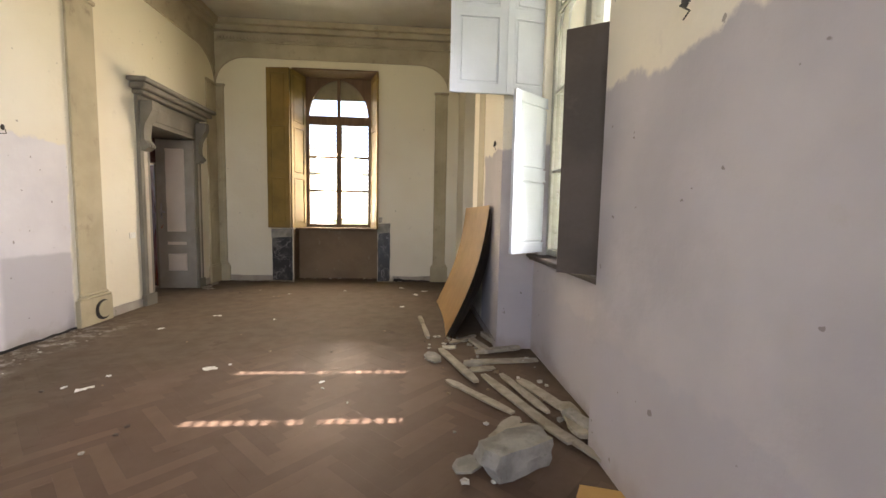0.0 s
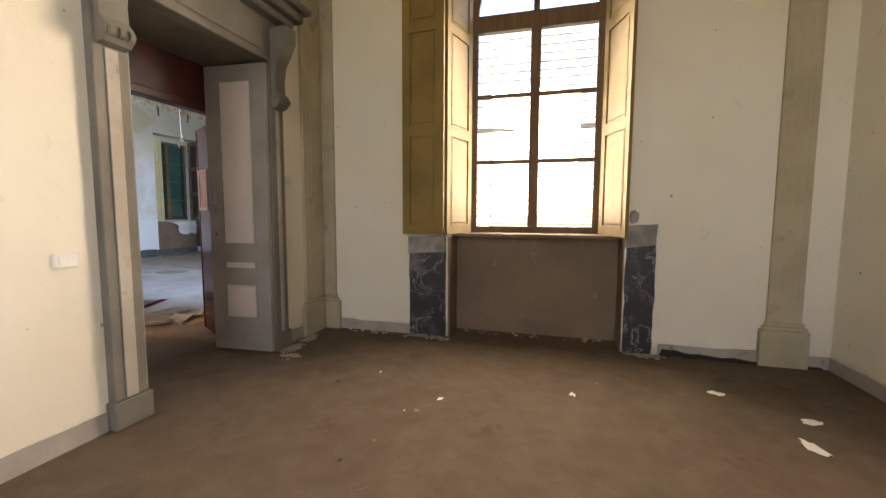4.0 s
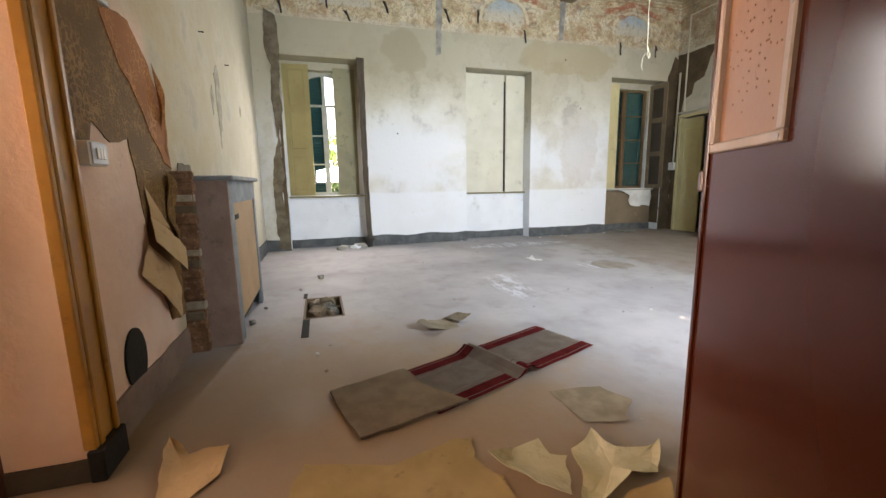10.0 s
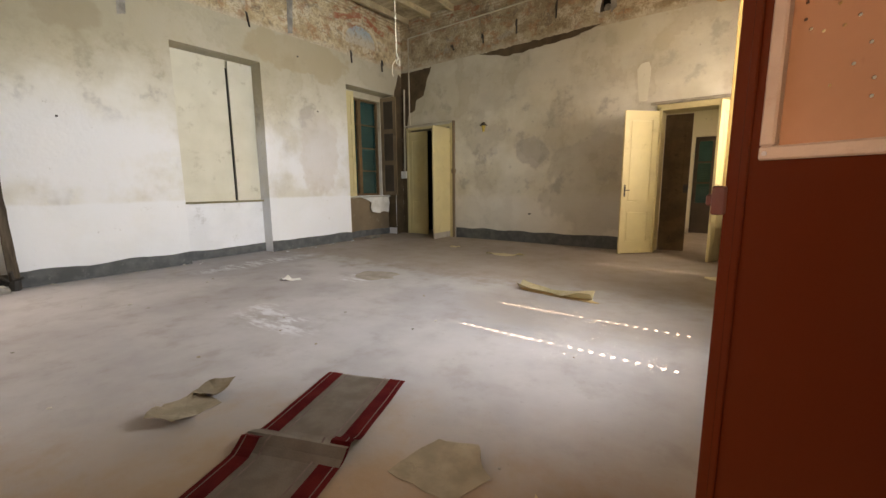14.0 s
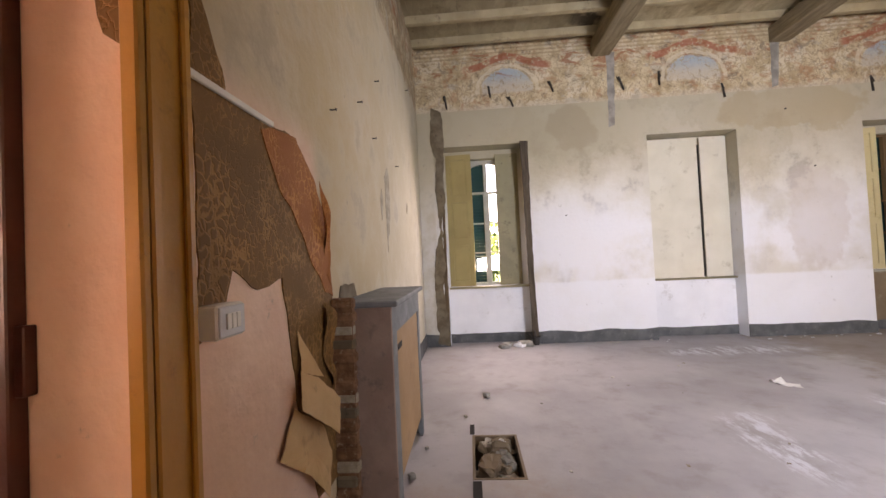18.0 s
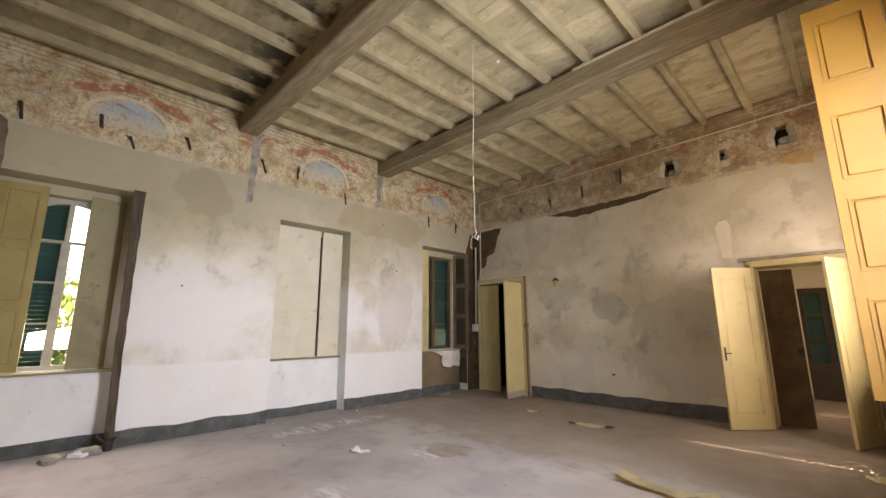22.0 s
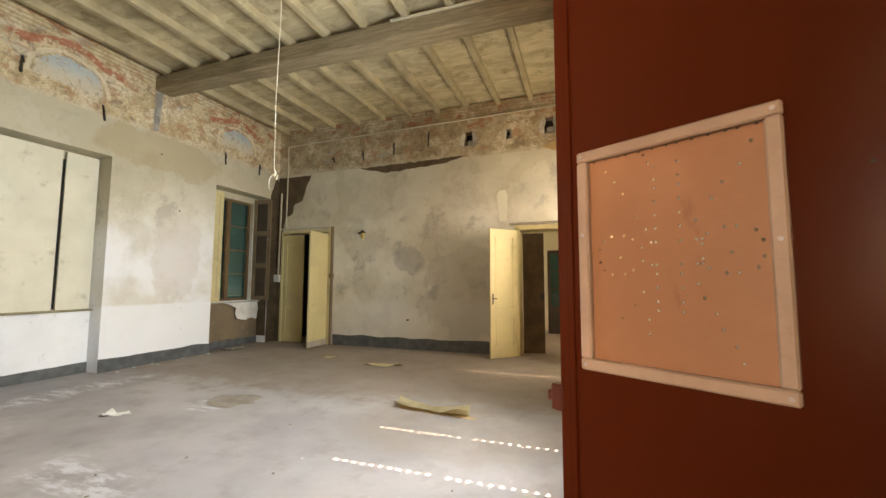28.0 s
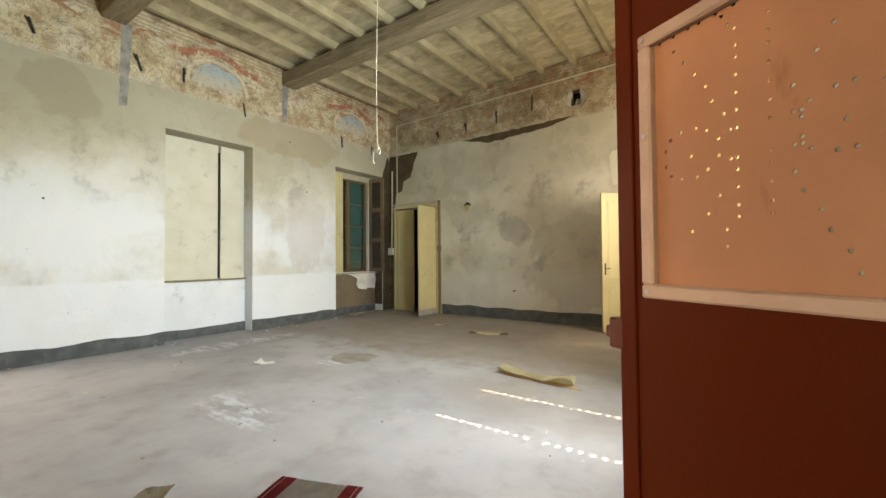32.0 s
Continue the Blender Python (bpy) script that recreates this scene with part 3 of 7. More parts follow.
LEAF = painted("foliage", (0.07, 0.13, 0.025), (0.12, 0.19, 0.04), 5, 0.6)
BARK = painted("bark", (0.1, 0.075, 0.05), (0.14, 0.11, 0.08), 8, 0.9, 20, 0.02)

# ---- building helpers ----
def part(name, bm, material, parent=None, label=""):
    """Links a bmesh as one mesh object under a thing or a part."""
    me = bpy.data.meshes.new(name)
    bmesh.ops.recalc_face_normals(bm, faces=bm.faces)
    bm.to_mesh(me)
    bm.free()
    me.materials.append(material)
    ob = new(name, me)
    if parent:
        ob.parent = parent
    if label:
        ob["label"] = label
    return ob


def thing(name, label, category, m=None, group="", kind=""):
    ob = tagged(new(name), label, category, group, kind)
    ob.empty_display_size = 0.1
    if m is not None:
        ob.matrix_basis = m
    return ob


def box(bm, x0, x1, y0, y1, z0, z1, bevel=0.0):
    v = [bm.verts.new(p) for p in ((x0, y0, z0), (x1, y0, z0), (x1, y1, z0), (x0, y1, z0), (x0, y0, z1), (x1, y0, z1), (x1, y1, z1), (x0, y1, z1))]
    faces = [bm.faces.new([v[i] for i in f]) for f in ((0, 3, 2, 1), (4, 5, 6, 7), (0, 1, 5, 4), (1, 2, 6, 5), (2, 3, 7, 6), (3, 0, 4, 7))]
    if bevel:
        edges = list({e for f in faces for e in f.edges})
        bmesh.ops.bevel(bm, geom=edges, offset=bevel, segments=1, affect="EDGES")
    return v


def boxes(*bs, bevel=0.0):
    bm = bmesh.new()
    for b in bs:
        box(bm, *b, bevel=bevel)
    return bm


def extruded(outline, depth, axis="y", at=0.0, bm=None):
    """A prism over a closed outline of (a, b); axis names the way of its depth."""
    bm = bm or bmesh.new()
    spot = {"y": lambda a, b, d: (a, d, b), "x": lambda a, b, d: (d, a, b), "z": lambda a, b, d: (a, b, d)}[axis]
    lo = [bm.verts.new(spot(a, b, at)) for a, b in outline]
    hi = [bm.verts.new(spot(a, b, at + depth)) for a, b in outline]
    bm.faces.new(lo[::-1])
    bm.faces.new(hi)
    for i in range(len(lo)):
        j = (i + 1) % len(lo)
        bm.faces.new((lo[i], lo[j], hi[j], hi[i]))
    return bm


def rod(bm, a, b, r, sides=10):
    a, b = Vector(a), Vector(b)
    m = Matrix.Translation((a + b) / 2) @ (b - a).to_track_quat("Z", "Y").to_matrix().to_4x4()
    bmesh.ops.create_cone(bm, cap_ends=True, segments=sides, radius1=r, radius2=r, depth=(b - a).length, matrix=m)
    return bm


def tube(name, points, r, material, parent=None):
    bm = bmesh.new()
    for a, b in zip(points, points[1:]):
        rod(bm, a, b, r, 8)
    return part(name, bm, material, parent)


def wall(name, material, axis, c0, c1, a0, a1, z0, z1, holes=()):
    """A wall along axis from a0 to a1 between the planes c0 and c1, with rectangular openings (a, b, low, high)."""
    us = [u for u in sorted({a0, a1, *[q for h in holes for q in h[:2]]}) if a0 <= u <= a1]
    ws = [w for w in sorted({z0, z1, *[q for h in holes for q in h[2:]]}) if z0 <= w <= z1]
    bm = bmesh.new()
    spot = (lambda a, c, z: (a, c, z)) if axis == "x" else (lambda a, c, z: (c, a, z))

    def solid(i, j):
        if not (0 <= i < len(us) - 1 and 0 <= j < len(ws) - 1):
            return False
        u, w = (us[i] + us[i + 1]) / 2, (ws[j] + ws[j + 1]) / 2
        return not any(h[0] < u < h[1] and h[2] < w < h[3] for h in holes)

    def quad(*p):
        bm.faces.new([bm.verts.new(spot(*q)) for q in p])
    for i in range(len(us) - 1):
        for j in range(len(ws) - 1):
            if solid(i, j):
                u0, u1, w0, w1 = us[i], us[i + 1], ws[j], ws[j + 1]
                for c in (c0, c1):
                    quad((u0, c, w0), (u1, c, w0), (u1, c, w1), (u0, c, w1))
                for di, dj, (p, q), (r, s) in ((-1, 0, (u0, w0), (u0, w1)), (1, 0, (u1, w0), (u1, w1)), (0, -1, (u0, w0), (u1, w0)), (0, 1, (u0, w1), (u1, w1))):
                    if not solid(i + di, j + dj):
                        quad((p, c0, q), (r, c0, s), (r, c1, s), (p, c1, q))
    bmesh.ops.remove_doubles(bm, verts=bm.verts, dist=1e-4)
    return tagged(part(name, bm, material), kind="structure")


def ragged(points, step=0.04, amount=0.018, seed=0.0):
    """A closed outline with torn, uneven edges."""
    out = []
    for (ax, ay), (bx, by) in zip(points, points[1:] + points[:1]):
        n = max(1, int(math.hypot(bx - ax, by - ay) / step))
        for i in range(n):
            f = i / n
            x, y = ax + (bx - ax) * f, ay + (by - ay) * f
            d = noise.noise_vector((x * 9 + seed, y * 9, seed))
            out.append((x + d.x * amount, y + d.y * amount))
    return out


def leaf(name, label, category, m, w, h, t, panels, frame, field, inset=0.012, group="", backs=True, parent=None):
    """A panelled door or shutter leaf: x from its hinge, y through it, z up."""
    root = thing(name, label, category, m, group)
    us = sorted({0, w, *[q for p in panels for q in p[:2]]})
    ws = sorted({0, h, *[q for p in panels for q in p[2:]]})
    bm = bmesh.new()
    for i in range(len(us) - 1):
        for j in range(len(ws) - 1):
            u, q = (us[i] + us[i + 1]) / 2, (ws[j] + ws[j + 1]) / 2
            if not any(p[0] < u < p[1] and p[2] < q < p[3] for p in panels):
                box(bm, us[i], us[i + 1], -t / 2, t / 2, ws[j], ws[j + 1])
    bmesh.ops.remove_doubles(bm, verts=bm.verts, dist=1e-5)
    part("stile_frame", bm, frame, root)
    for p in panels:
        bm = boxes((p[0] - 0.002, p[1] + 0.002, -t / 2 + inset, t / 2 - inset, p[2] - 0.002, p[3] + 0.002))
        e = 0.028
        if p[1] - p[0] > 0.12 and p[3] - p[2] > 0.12:
            box(bm, p[0] + e, p[1] - e, -t / 2 + inset * 0.35, t / 2 - inset * 0.35, p[2] + e, p[3] - e, 0.006)
        part("panel", bm, field, root)
        bm = bmesh.new()
        for s in (-1, 1):
            y0, y1 = sorted((s * (t / 2 + 0.004), s * (t / 2 - inset)))
            b = 0.014
            box(bm, p[0], p[1], y0, y1, p[2], p[2] + b)
            box(bm, p[0], p[1], y0, y1, p[3] - b, p[3])
            box(bm, p[0], p[0] + b, y0, y1, p[2] + b, p[3] - b)
            box(bm, p[1] - b, p[1], y0, y1, p[2] + b, p[3] - b)
        part("moulding", bm, frame, root)
    return root


def louvre(name, label, m, w, h, material, group="", pitch=0.066, deep=0.055, tilt=45, gap=None, pin=0.009, slit=0.033):
    """A louvred shutter leaf: x along it, y outward, z up; gap: x of an upright slit that the slats' pins cross."""
    root = thing(name, label, "shutter", m, group)
    e = 0.05
    part("shutter_frame", boxes((0, e, -0.02, 0.02, 0, h), (w - e, w, -0.02, 0.02, 0, h), (e, w - e, -0.02, 0.02, 0, e), (e, w - e, -0.02, 0.02, h - e, h), (e, w - e, -0.02, 0.02, h * 0.5 - e / 2, h * 0.5 + e / 2)), material, root)
    x0, x1 = e, w - e
    bm = bmesh.new()
    a = radians(tilt)
    dy, dz = math.cos(a) * deep / 2, math.sin(a) * deep / 2
    ty, tz = math.sin(a) * 0.003, math.cos(a) * 0.003
    spans = [(x0, x1)] if gap is None else [(x0, gap - slit), (gap + slit, x1)]
    for u0, u1 in spans:
        extruded([(-dy - ty, dz - tz), (-dy + ty, dz + tz), (dy + ty, -dz + tz), (dy - ty, -dz - tz)], u1 - u0, "x", u0, bm)
    if gap is not None:
        box(bm, gap - slit - 0.001, gap + slit + 0.001, -0.004, 0.004, -pin, pin)
    first = part("slat", bm, material, root)
    n = math.ceil((h - 2 * e) / pitch)
    pitch = (h - 2 * e) / n
    for i in range(n):
        ob = first if i == 0 else new("slat", first.data)
        ob.parent = root
        ob.location = (0, 0, e + pitch * (i + 0.5))
    return root


def scrap(name, label, category, at, size, material, turn=0.0, seed=1.0, curl=0.02, thick=0.004, group="", edge=0.3, parts=14):
    """A torn piece of paper or card that lies on the floor, its rim lifted here and there."""
    bm = bmesh.new()
    rings = []
    for k, f in enumerate((0.0, 0.5, 1.0)):
        ring = []
        for i in range(parts):
            a = 2 * math.pi * i / parts
            r = (1 + edge * noise.noise((math.cos(a) * 1.7 + seed, math.sin(a) * 1.7, seed * 3.1))) * f
            z = max(0.0, noise.noise((math.cos(a) * 1.3 - seed, math.sin(a) * 1.3, 5))) * curl * f * f * 2
            ring.append(bm.verts.new((size[0] / 2 * r * math.cos(a), size[1] / 2 * r * math.sin(a), z)) if f else None)
        rings.append(ring)
    c = bm.verts.new((0, 0, curl * 0.1))
    for i in range(parts):
        j = (i + 1) % parts
        bm.faces.new((c, rings[1][i], rings[1][j]))
        bm.faces.new((rings[1][i], rings[2][i], rings[2][j], rings[1][j]))
    low = [bm.verts.new((v.co.x, v.co.y, v.co.z - thick)) for v in rings[2]]
    for i in range(parts):
        j = (i + 1) % parts
        bm.faces.new((rings[2][i], low[i], low[j], rings[2][j]))
    ob = part(name, bm, material)
    ob.matrix_basis = pose(at[0], at[1], at[2] + thick + 0.002, 0, 0, turn)
    return tagged(ob, label, category, group)


def sheet(name, label, category, outline, material, seed=1.0, lift=0.03, m=None, group="", tear=0.02, thick=0.0016, base=0.003, parent=None):
    """A torn sheet over a rough outline (x, y): its rim is ragged, and it buckles and curls up here and there."""
    rim = ragged(outline, 0.035, tear, seed)
    cx, cy = sum(p[0] for p in rim) / len(rim), sum(p[1] for p in rim) / len(rim)
    bm = bmesh.new()

    def high(x, y, f):
        n = noise.noise((x * 4 + seed, y * 4, seed)) + 0.2 * noise.noise((x * 11, y * 11 + seed, 3))
        return base + lift * (0.25 + 0.75 * f * f) * max(0.0, n + 0.25)
    rings = [[bm.verts.new((cx + (x - cx) * f, cy + (y - cy) * f, high(cx + (x - cx) * f, cy + (y - cy) * f, f))) for x, y in rim] for f in (0.3, 0.6, 0.82, 1.0)]
    mid = bm.verts.new((cx, cy, high(cx, cy, 0)))
    k = len(rim)
    for i in range(k):
        j = (i + 1) % k
        bm.faces.new((mid, rings[0][i], rings[0][j]))
        for a, b in zip(rings, rings[1:]):
            bm.faces.new((a[i], b[i], b[j], a[j]))
    bmesh.ops.recalc_face_normals(bm, faces=bm.faces)
    bmesh.ops.solidify(bm, geom=bm.faces[:], thickness=thick)
    ob = part(name, bm, material, parent)
    if m is not None:
        ob.matrix_basis = m
    return tagged(ob, label, category, group) if not parent else ob


def lump(name, label, category, at, size, material, seed=1.0, turn=0.0, group="", tilt=0, worn=1.0):
    """A broken, angular lump of masonry."""
    bm = bmesh.new()
    bmesh.ops.create_cube(bm, size=1)
    bmesh.ops.subdivide_edges(bm, edges=bm.edges[:], cuts=3, use_grid_fill=True)
    for v in bm.verts:
        v.co *= 1 - 0.28 * worn * (1 - 1 / max(0.5, v.co.length * 1.4))
        v.co += Vector(noise.noise_vector(v.co * 1.9 + Vector((seed, seed * 1.7, 0)))) * 0.26 * worn + Vector(noise.noise_vector(v.co * 6 + Vector((seed, 0, 4)))) * 0.05
        v.co = Vector((v.co.x * size[0], v.co.y * size[1], v.co.z * size[2]))
    low = min(v.co.z for v in bm.verts)
    for v in bm.verts:
        v.co.z -= low
    ob = part(name, bm, material)
    ob.matrix_basis = pose(*at, tilt, 0, turn)
    return tagged(ob, label, category, group)


def lath(name, label, a, b, wide, thick, material, group, z=0.0, lift=0.0):
    """A strip of wood on the floor from a to b."""
    a, b = Vector((*a, z)), Vector((*b, z + lift))
    n = 7
    L = (b - a).length
    bm = bmesh.new()
    rows = []
    for i in range(n + 1):
        f = i / n
        k = (1 + 0.3 * noise.noise((a.x * 7 + i * 1.3, a.y * 5, 2))) * (0.6 if i in (0, n) else 1)
        rows.append([bm.verts.new((f * L, s * wide / 2 * k, q)) for s, q in ((-1, 0), (1, 0), (1, thick), (-1, thick * (0.85 + 0.15 * k)))])
    for r, q in zip(rows, rows[1:]):
        for i in range(4):
            bm.faces.new((r[i], r[(i + 1) % 4], q[(i + 1) % 4], q[i]))
    bm.faces.new(rows[0][::-1])
    bm.faces.new(rows[-1])
    ob = part(name, bm, material)
    d = b - a
    ob.matrix_basis = Matrix.Translation(a) @ Euler((0, -math.asin(d.z / L), math.atan2(d.y, d.x))).to_matrix().to_4x4()
    return tagged(ob, label, "lath", group)

# ---- structure ----
XA, YA, XE, HA = -3.8, 7.95, 0.75, 4.8
XW, YN, YS, XB, HB = -12.18, 14.79, 5.68, -4.7, 5.2

# hall
wall("wall_hall_north", HALL, "x", YA, YA + 0.62, XA - 0.3, XE + 0.6, 0, HA, [(-2.41, -0.8, 0, 4.03)])
wall("wall_hall_west", HALL, "y", XA, XA - 0.6, -3.0, YA + 0.62, 0, HA, [(5.88, 7.12, 0, 2.56)])
wall("wall_hall_east", HALL, "y", XE, XE + 0.35, 2.12, YA, 0, HA, [(2.12, 3.87, 0, 4.1), (5.77, 6.95, 0, 4.1)])
wall("wall_hall_east_near", HALL, "y", 0.93, 1.1, -3.0, 2.12, 0, HA)
wall("wall_hall_east_outer", HALL, "y", XE + 0.35, XE + 0.6, -3.0, YA + 0.62, 0, HA, [(2.2, 3.74, 0.97, 3.95)])
# The opening in this unseen wall is added for the fill light.
wall("wall_hall_south", HALL, "x", -3.0, -3.3, XA - 0.7, XE + 0.6, 0, HA, [(-3.05, 0.05, 1.35, 3.85)])
tagged(part("ceiling_hall", boxes((XA - 0.7, XE + 0.6, -3.3, YA + 0.62, HA, HA + 0.2)), VAULT), kind="structure")
tagged(part("ceiling_panel_hall", boxes((XA + 0.55, XE - 0.55, -2.4, YA - 0.75, HA - 0.035, HA), bevel=0.012), VAULT), kind="structure")
tagged(part("subfloor_hall", boxes((-4.5, XE + 0.6, -3.3, YA + 0.62, -0.2, -0.012)), VOID), kind="structure")

# apron under the north window, sill and the blind window beyond
tagged(part("wall_window_apron", boxes((-2.41, -0.8, 8.27, YA + 0.62, 0, 1.0)), APRON), kind="structure")
for x in (-2.412, -0.808):
    tagged(part("niche_lining", boxes((x, x + 0.02, YA + 0.004, 8.27, 0, 1.0)), APRON), kind="structure")
tagged(part("window_sill_hall", boxes((-2.44, -0.77, 8.1, 8.5, 1.0, 1.035), bevel=0.006), APRON), kind="structure")
tagged(part("window_sill_hall_east", boxes((XE + 0.27, XE + 0.56, 2.12, 3.87, 0.94, 0.972), (XE + 0.3, XE + 0.36, 2.12, 3.87, 0.915, 0.94), bevel=0.006), UMBER), kind="structure")

tagged(part("niche_soffit", boxes((-2.41, -0.8, YA + 0.004, 8.42, 4.0, 4.028)), SASHBROWN), kind="structure")
# Pale board behind the fanlight, its shade put into the colour.
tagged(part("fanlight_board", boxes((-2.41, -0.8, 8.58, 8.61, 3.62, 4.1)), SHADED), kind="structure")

# second room
wall("wall_room_west", ROOM, "y", XW, XW - 0.36, YS - 0.4, YN + 0.4, 0, 4.06, [(6.1, 7.56, 0, 3.44), (9.56, 11.01, 0, 3.44), (12.98, 14.5, 0, 3.44)])
wall("wall_room_west_outer", ROOM, "y", XW - 0.36, XW - 0.62, YS - 0.4, YN + 0.4, 0, HB, [(6.28, 7.4, 1.0, 3.3), (9.72, 10.88, 1.0, 3.3), (13.12, 14.36, 1.0, 3.3)])
wall("wall_room_west_frieze", FRESCO, "y", XW, XW - 0.36, YS - 0.4, YN + 0.4, 4.06, HB)
wall("wall_room_north", ROOM, "x", YN, YN + 0.4, XW - 0.62, -4.0, 0, 4.06, [(-12.0, -10.63, 0, 2.62), (-6.24, -5.12, 0, 2.5)])
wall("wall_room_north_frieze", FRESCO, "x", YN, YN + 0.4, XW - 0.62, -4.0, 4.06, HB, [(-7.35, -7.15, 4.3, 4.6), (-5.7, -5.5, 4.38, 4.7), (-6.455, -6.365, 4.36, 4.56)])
wall("wall_room_south", ROOM, "x", YS, YS - 0.38, XW - 0.62, -4.5, 0, 4.06, [(-6.12, -5.1, 0, 2.75)])
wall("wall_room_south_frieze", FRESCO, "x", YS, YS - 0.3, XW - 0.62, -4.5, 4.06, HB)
wall("wall_room_east", ROOM, "y", XB, XB + 0.35, 7.44, YN, 0, HB, [(9.22, 10.78, 0, 4.05), (12.9, 14.3, 0, 4.05)])
wall("wall_room_east_outer", ROOM, "y", XB + 0.35, XB + 0.58, 7.44, YN, 0, HB, [(9.3, 10.7, 0.74, 3.98), (13.0, 14.2, 0.74, 3.98)])
wall("wall_room_east_pier", ROOM, "y", -4.5, -4.4, YS - 0.3, 7.5, 0, HB, [(5.88, 7.44, 0, 2.62)])
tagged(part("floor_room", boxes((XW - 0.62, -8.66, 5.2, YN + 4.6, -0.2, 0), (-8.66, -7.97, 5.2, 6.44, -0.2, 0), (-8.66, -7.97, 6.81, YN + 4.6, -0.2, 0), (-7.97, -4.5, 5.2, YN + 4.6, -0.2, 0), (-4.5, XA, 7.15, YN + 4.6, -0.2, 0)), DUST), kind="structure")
tagged(part("subfloor_pit", boxes((-8.7, -7.9, 6.4, 6.85, -0.24, -0.2)), VOID), kind="structure")

# vestibule behind the south door, next room beyond the north door
wall("wall_vestibule", HALL, "x", 3.2, 3.0, -7.4, -4.2, 0, 2.9, [(-7.2, -4.8, 0.9, 2.5)])
wall("wall_vestibule_west", HALL, "y", -7.4, -7.6, 3.0, YS - 0.38, 0, 2.9)
wall("wall_vestibule_east", HALL, "y", -4.2, -4.4, 3.0, YS - 0.38, 0, 2.9)
tagged(part("ceiling_vestibule", boxes((-7.6, -4.2, 3.0, YS - 0.38, 2.9, 3.0)), VAULT), kind="structure")
tagged(part("floor_vestibule", boxes((-7.6, -4.2, 3.0, 5.2, -0.2, 0)), DUST), kind="structure")
wall("wall_next_north", HALL, "x", 18.6, 18.9, -8.2, -3.6, 0, 3.6, [(-6.02, -5.2, 0, 2.35)])
wall("wall_next_west", HALL, "y", -8.2, -8.4, YN + 0.4, 18.9, 0, 3.6)
wall("wall_next_east", HALL, "y", -3.9, -3.6, YN + 0.4, 18.9, 0, 3.6, [(16.2, 17.2, 1.0, 2.6)])
tagged(part("ceiling_next", boxes((-8.4, -3.6, YN + 0.4, 18.9, 3.6, 3.7)), VAULT), kind="structure")

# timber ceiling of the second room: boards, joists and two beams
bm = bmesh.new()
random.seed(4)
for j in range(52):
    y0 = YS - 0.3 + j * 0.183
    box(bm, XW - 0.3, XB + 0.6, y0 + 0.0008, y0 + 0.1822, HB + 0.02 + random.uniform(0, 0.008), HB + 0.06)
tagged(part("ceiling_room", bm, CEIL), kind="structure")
bm = bmesh.new()
for i in range(12):
    x = -11.93 + 0.665 * i
    box(bm, x - 0.045, x + 0.045, YS - 0.2, YN + 0.2, HB - 0.1, HB + 0.025, 0.006)

tagged(part("ceiling_joists", bm, JOIST), kind="structure")
tagged(part("roof_slab", boxes((XW - 0.62, XB + 0.6, YS - 0.3, YN + 0.4, HB + 0.07, HB + 0.2)), VOID), kind="structure")
for y0 in (8.72, 11.62):
    ob = part("ceiling_beam", boxes((XW - 0.1, XB + 0.2, y0, y0 + 0.32, 4.84, HB - 0.09), bevel=0.018), BEAM)
    tagged(ob, "smoked old timber ceiling beam across the room", "ceiling beam", "ceiling beams")
tagged(part("picture_rail", boxes((-7.5, -5.0, 11.588, 11.618, HB - 0.12, HB - 0.095)), PIPE), "thin painted strip on the side of the beam", "conduit")


# skirtings of the second room, with a worn, uneven upper edge
def skirting(name, axis, c, side, a0, a1, high, material, thick=0.014):
    n = max(2, int((a1 - a0) / 0.07))
    pts = [(a0, 0)] + [(a1, 0)] + [(a1 + (a0 - a1) * i / n, high * (1 + 0.16 * noise.noise(((a1 + (a0 - a1) * i / n) * 2.1, c, 3)) + 0.05 * noise.noise((i * 1.7, c, 8)))) for i in range(n + 1)]
    bm = extruded(pts, thick * side, "y" if axis == "x" else "x", c)
    return tagged(part(name, bm, material), kind="structure")


for a0, a1 in ((YS, 6.1), (7.56, 9.56), (11.01, 12.98)):
    skirting("baseboard_west", "y", XW, 1, a0, a1, 0.2, SKIRT)
for a0, a1 in ((6.1, 7.56), (9.56, 11.01), (12.98, 14.5)):
    skirting("baseboard_niche", "y", XW - 0.27, 1, a0, a1, 0.16, SKIRT)
skirting("baseboard_north", "x", YN, -1, -10.5, -6.4, 0.23, SKIRT)
skirting("baseboard_south", "x", YS, 1, XW, -8.8, 0.24, SKIRT)
skirting("baseboard_south_near", "x", YS, 1, -7.5, -6.3, 0.2, CABSIDE)
skirting("baseboard_reveal", "y", -6.12, 1, YS - 0.36, YS, 0.1, UMBER)
for a0, a1 in ((XA, -2.8), (-0.5, XE)):
    skirting("baseboard_hall_north", "x", YA, -1, a0, a1, 0.1, PLINTH)
for a0, a1 in ((5.1, 5.7), (7.28, YA)):
    skirting("baseboard_hall_west", "y", XA, 1, a0, a1, 0.11, PLINTH)
skirting("baseboard_hall_east", "y", XE, -1, 6.95, YA, 0.1, PLINTH)
skirting("baseboard_hall_pier", "y", XE, -1, 3.9, 5.7, 0.07, PLINTH)

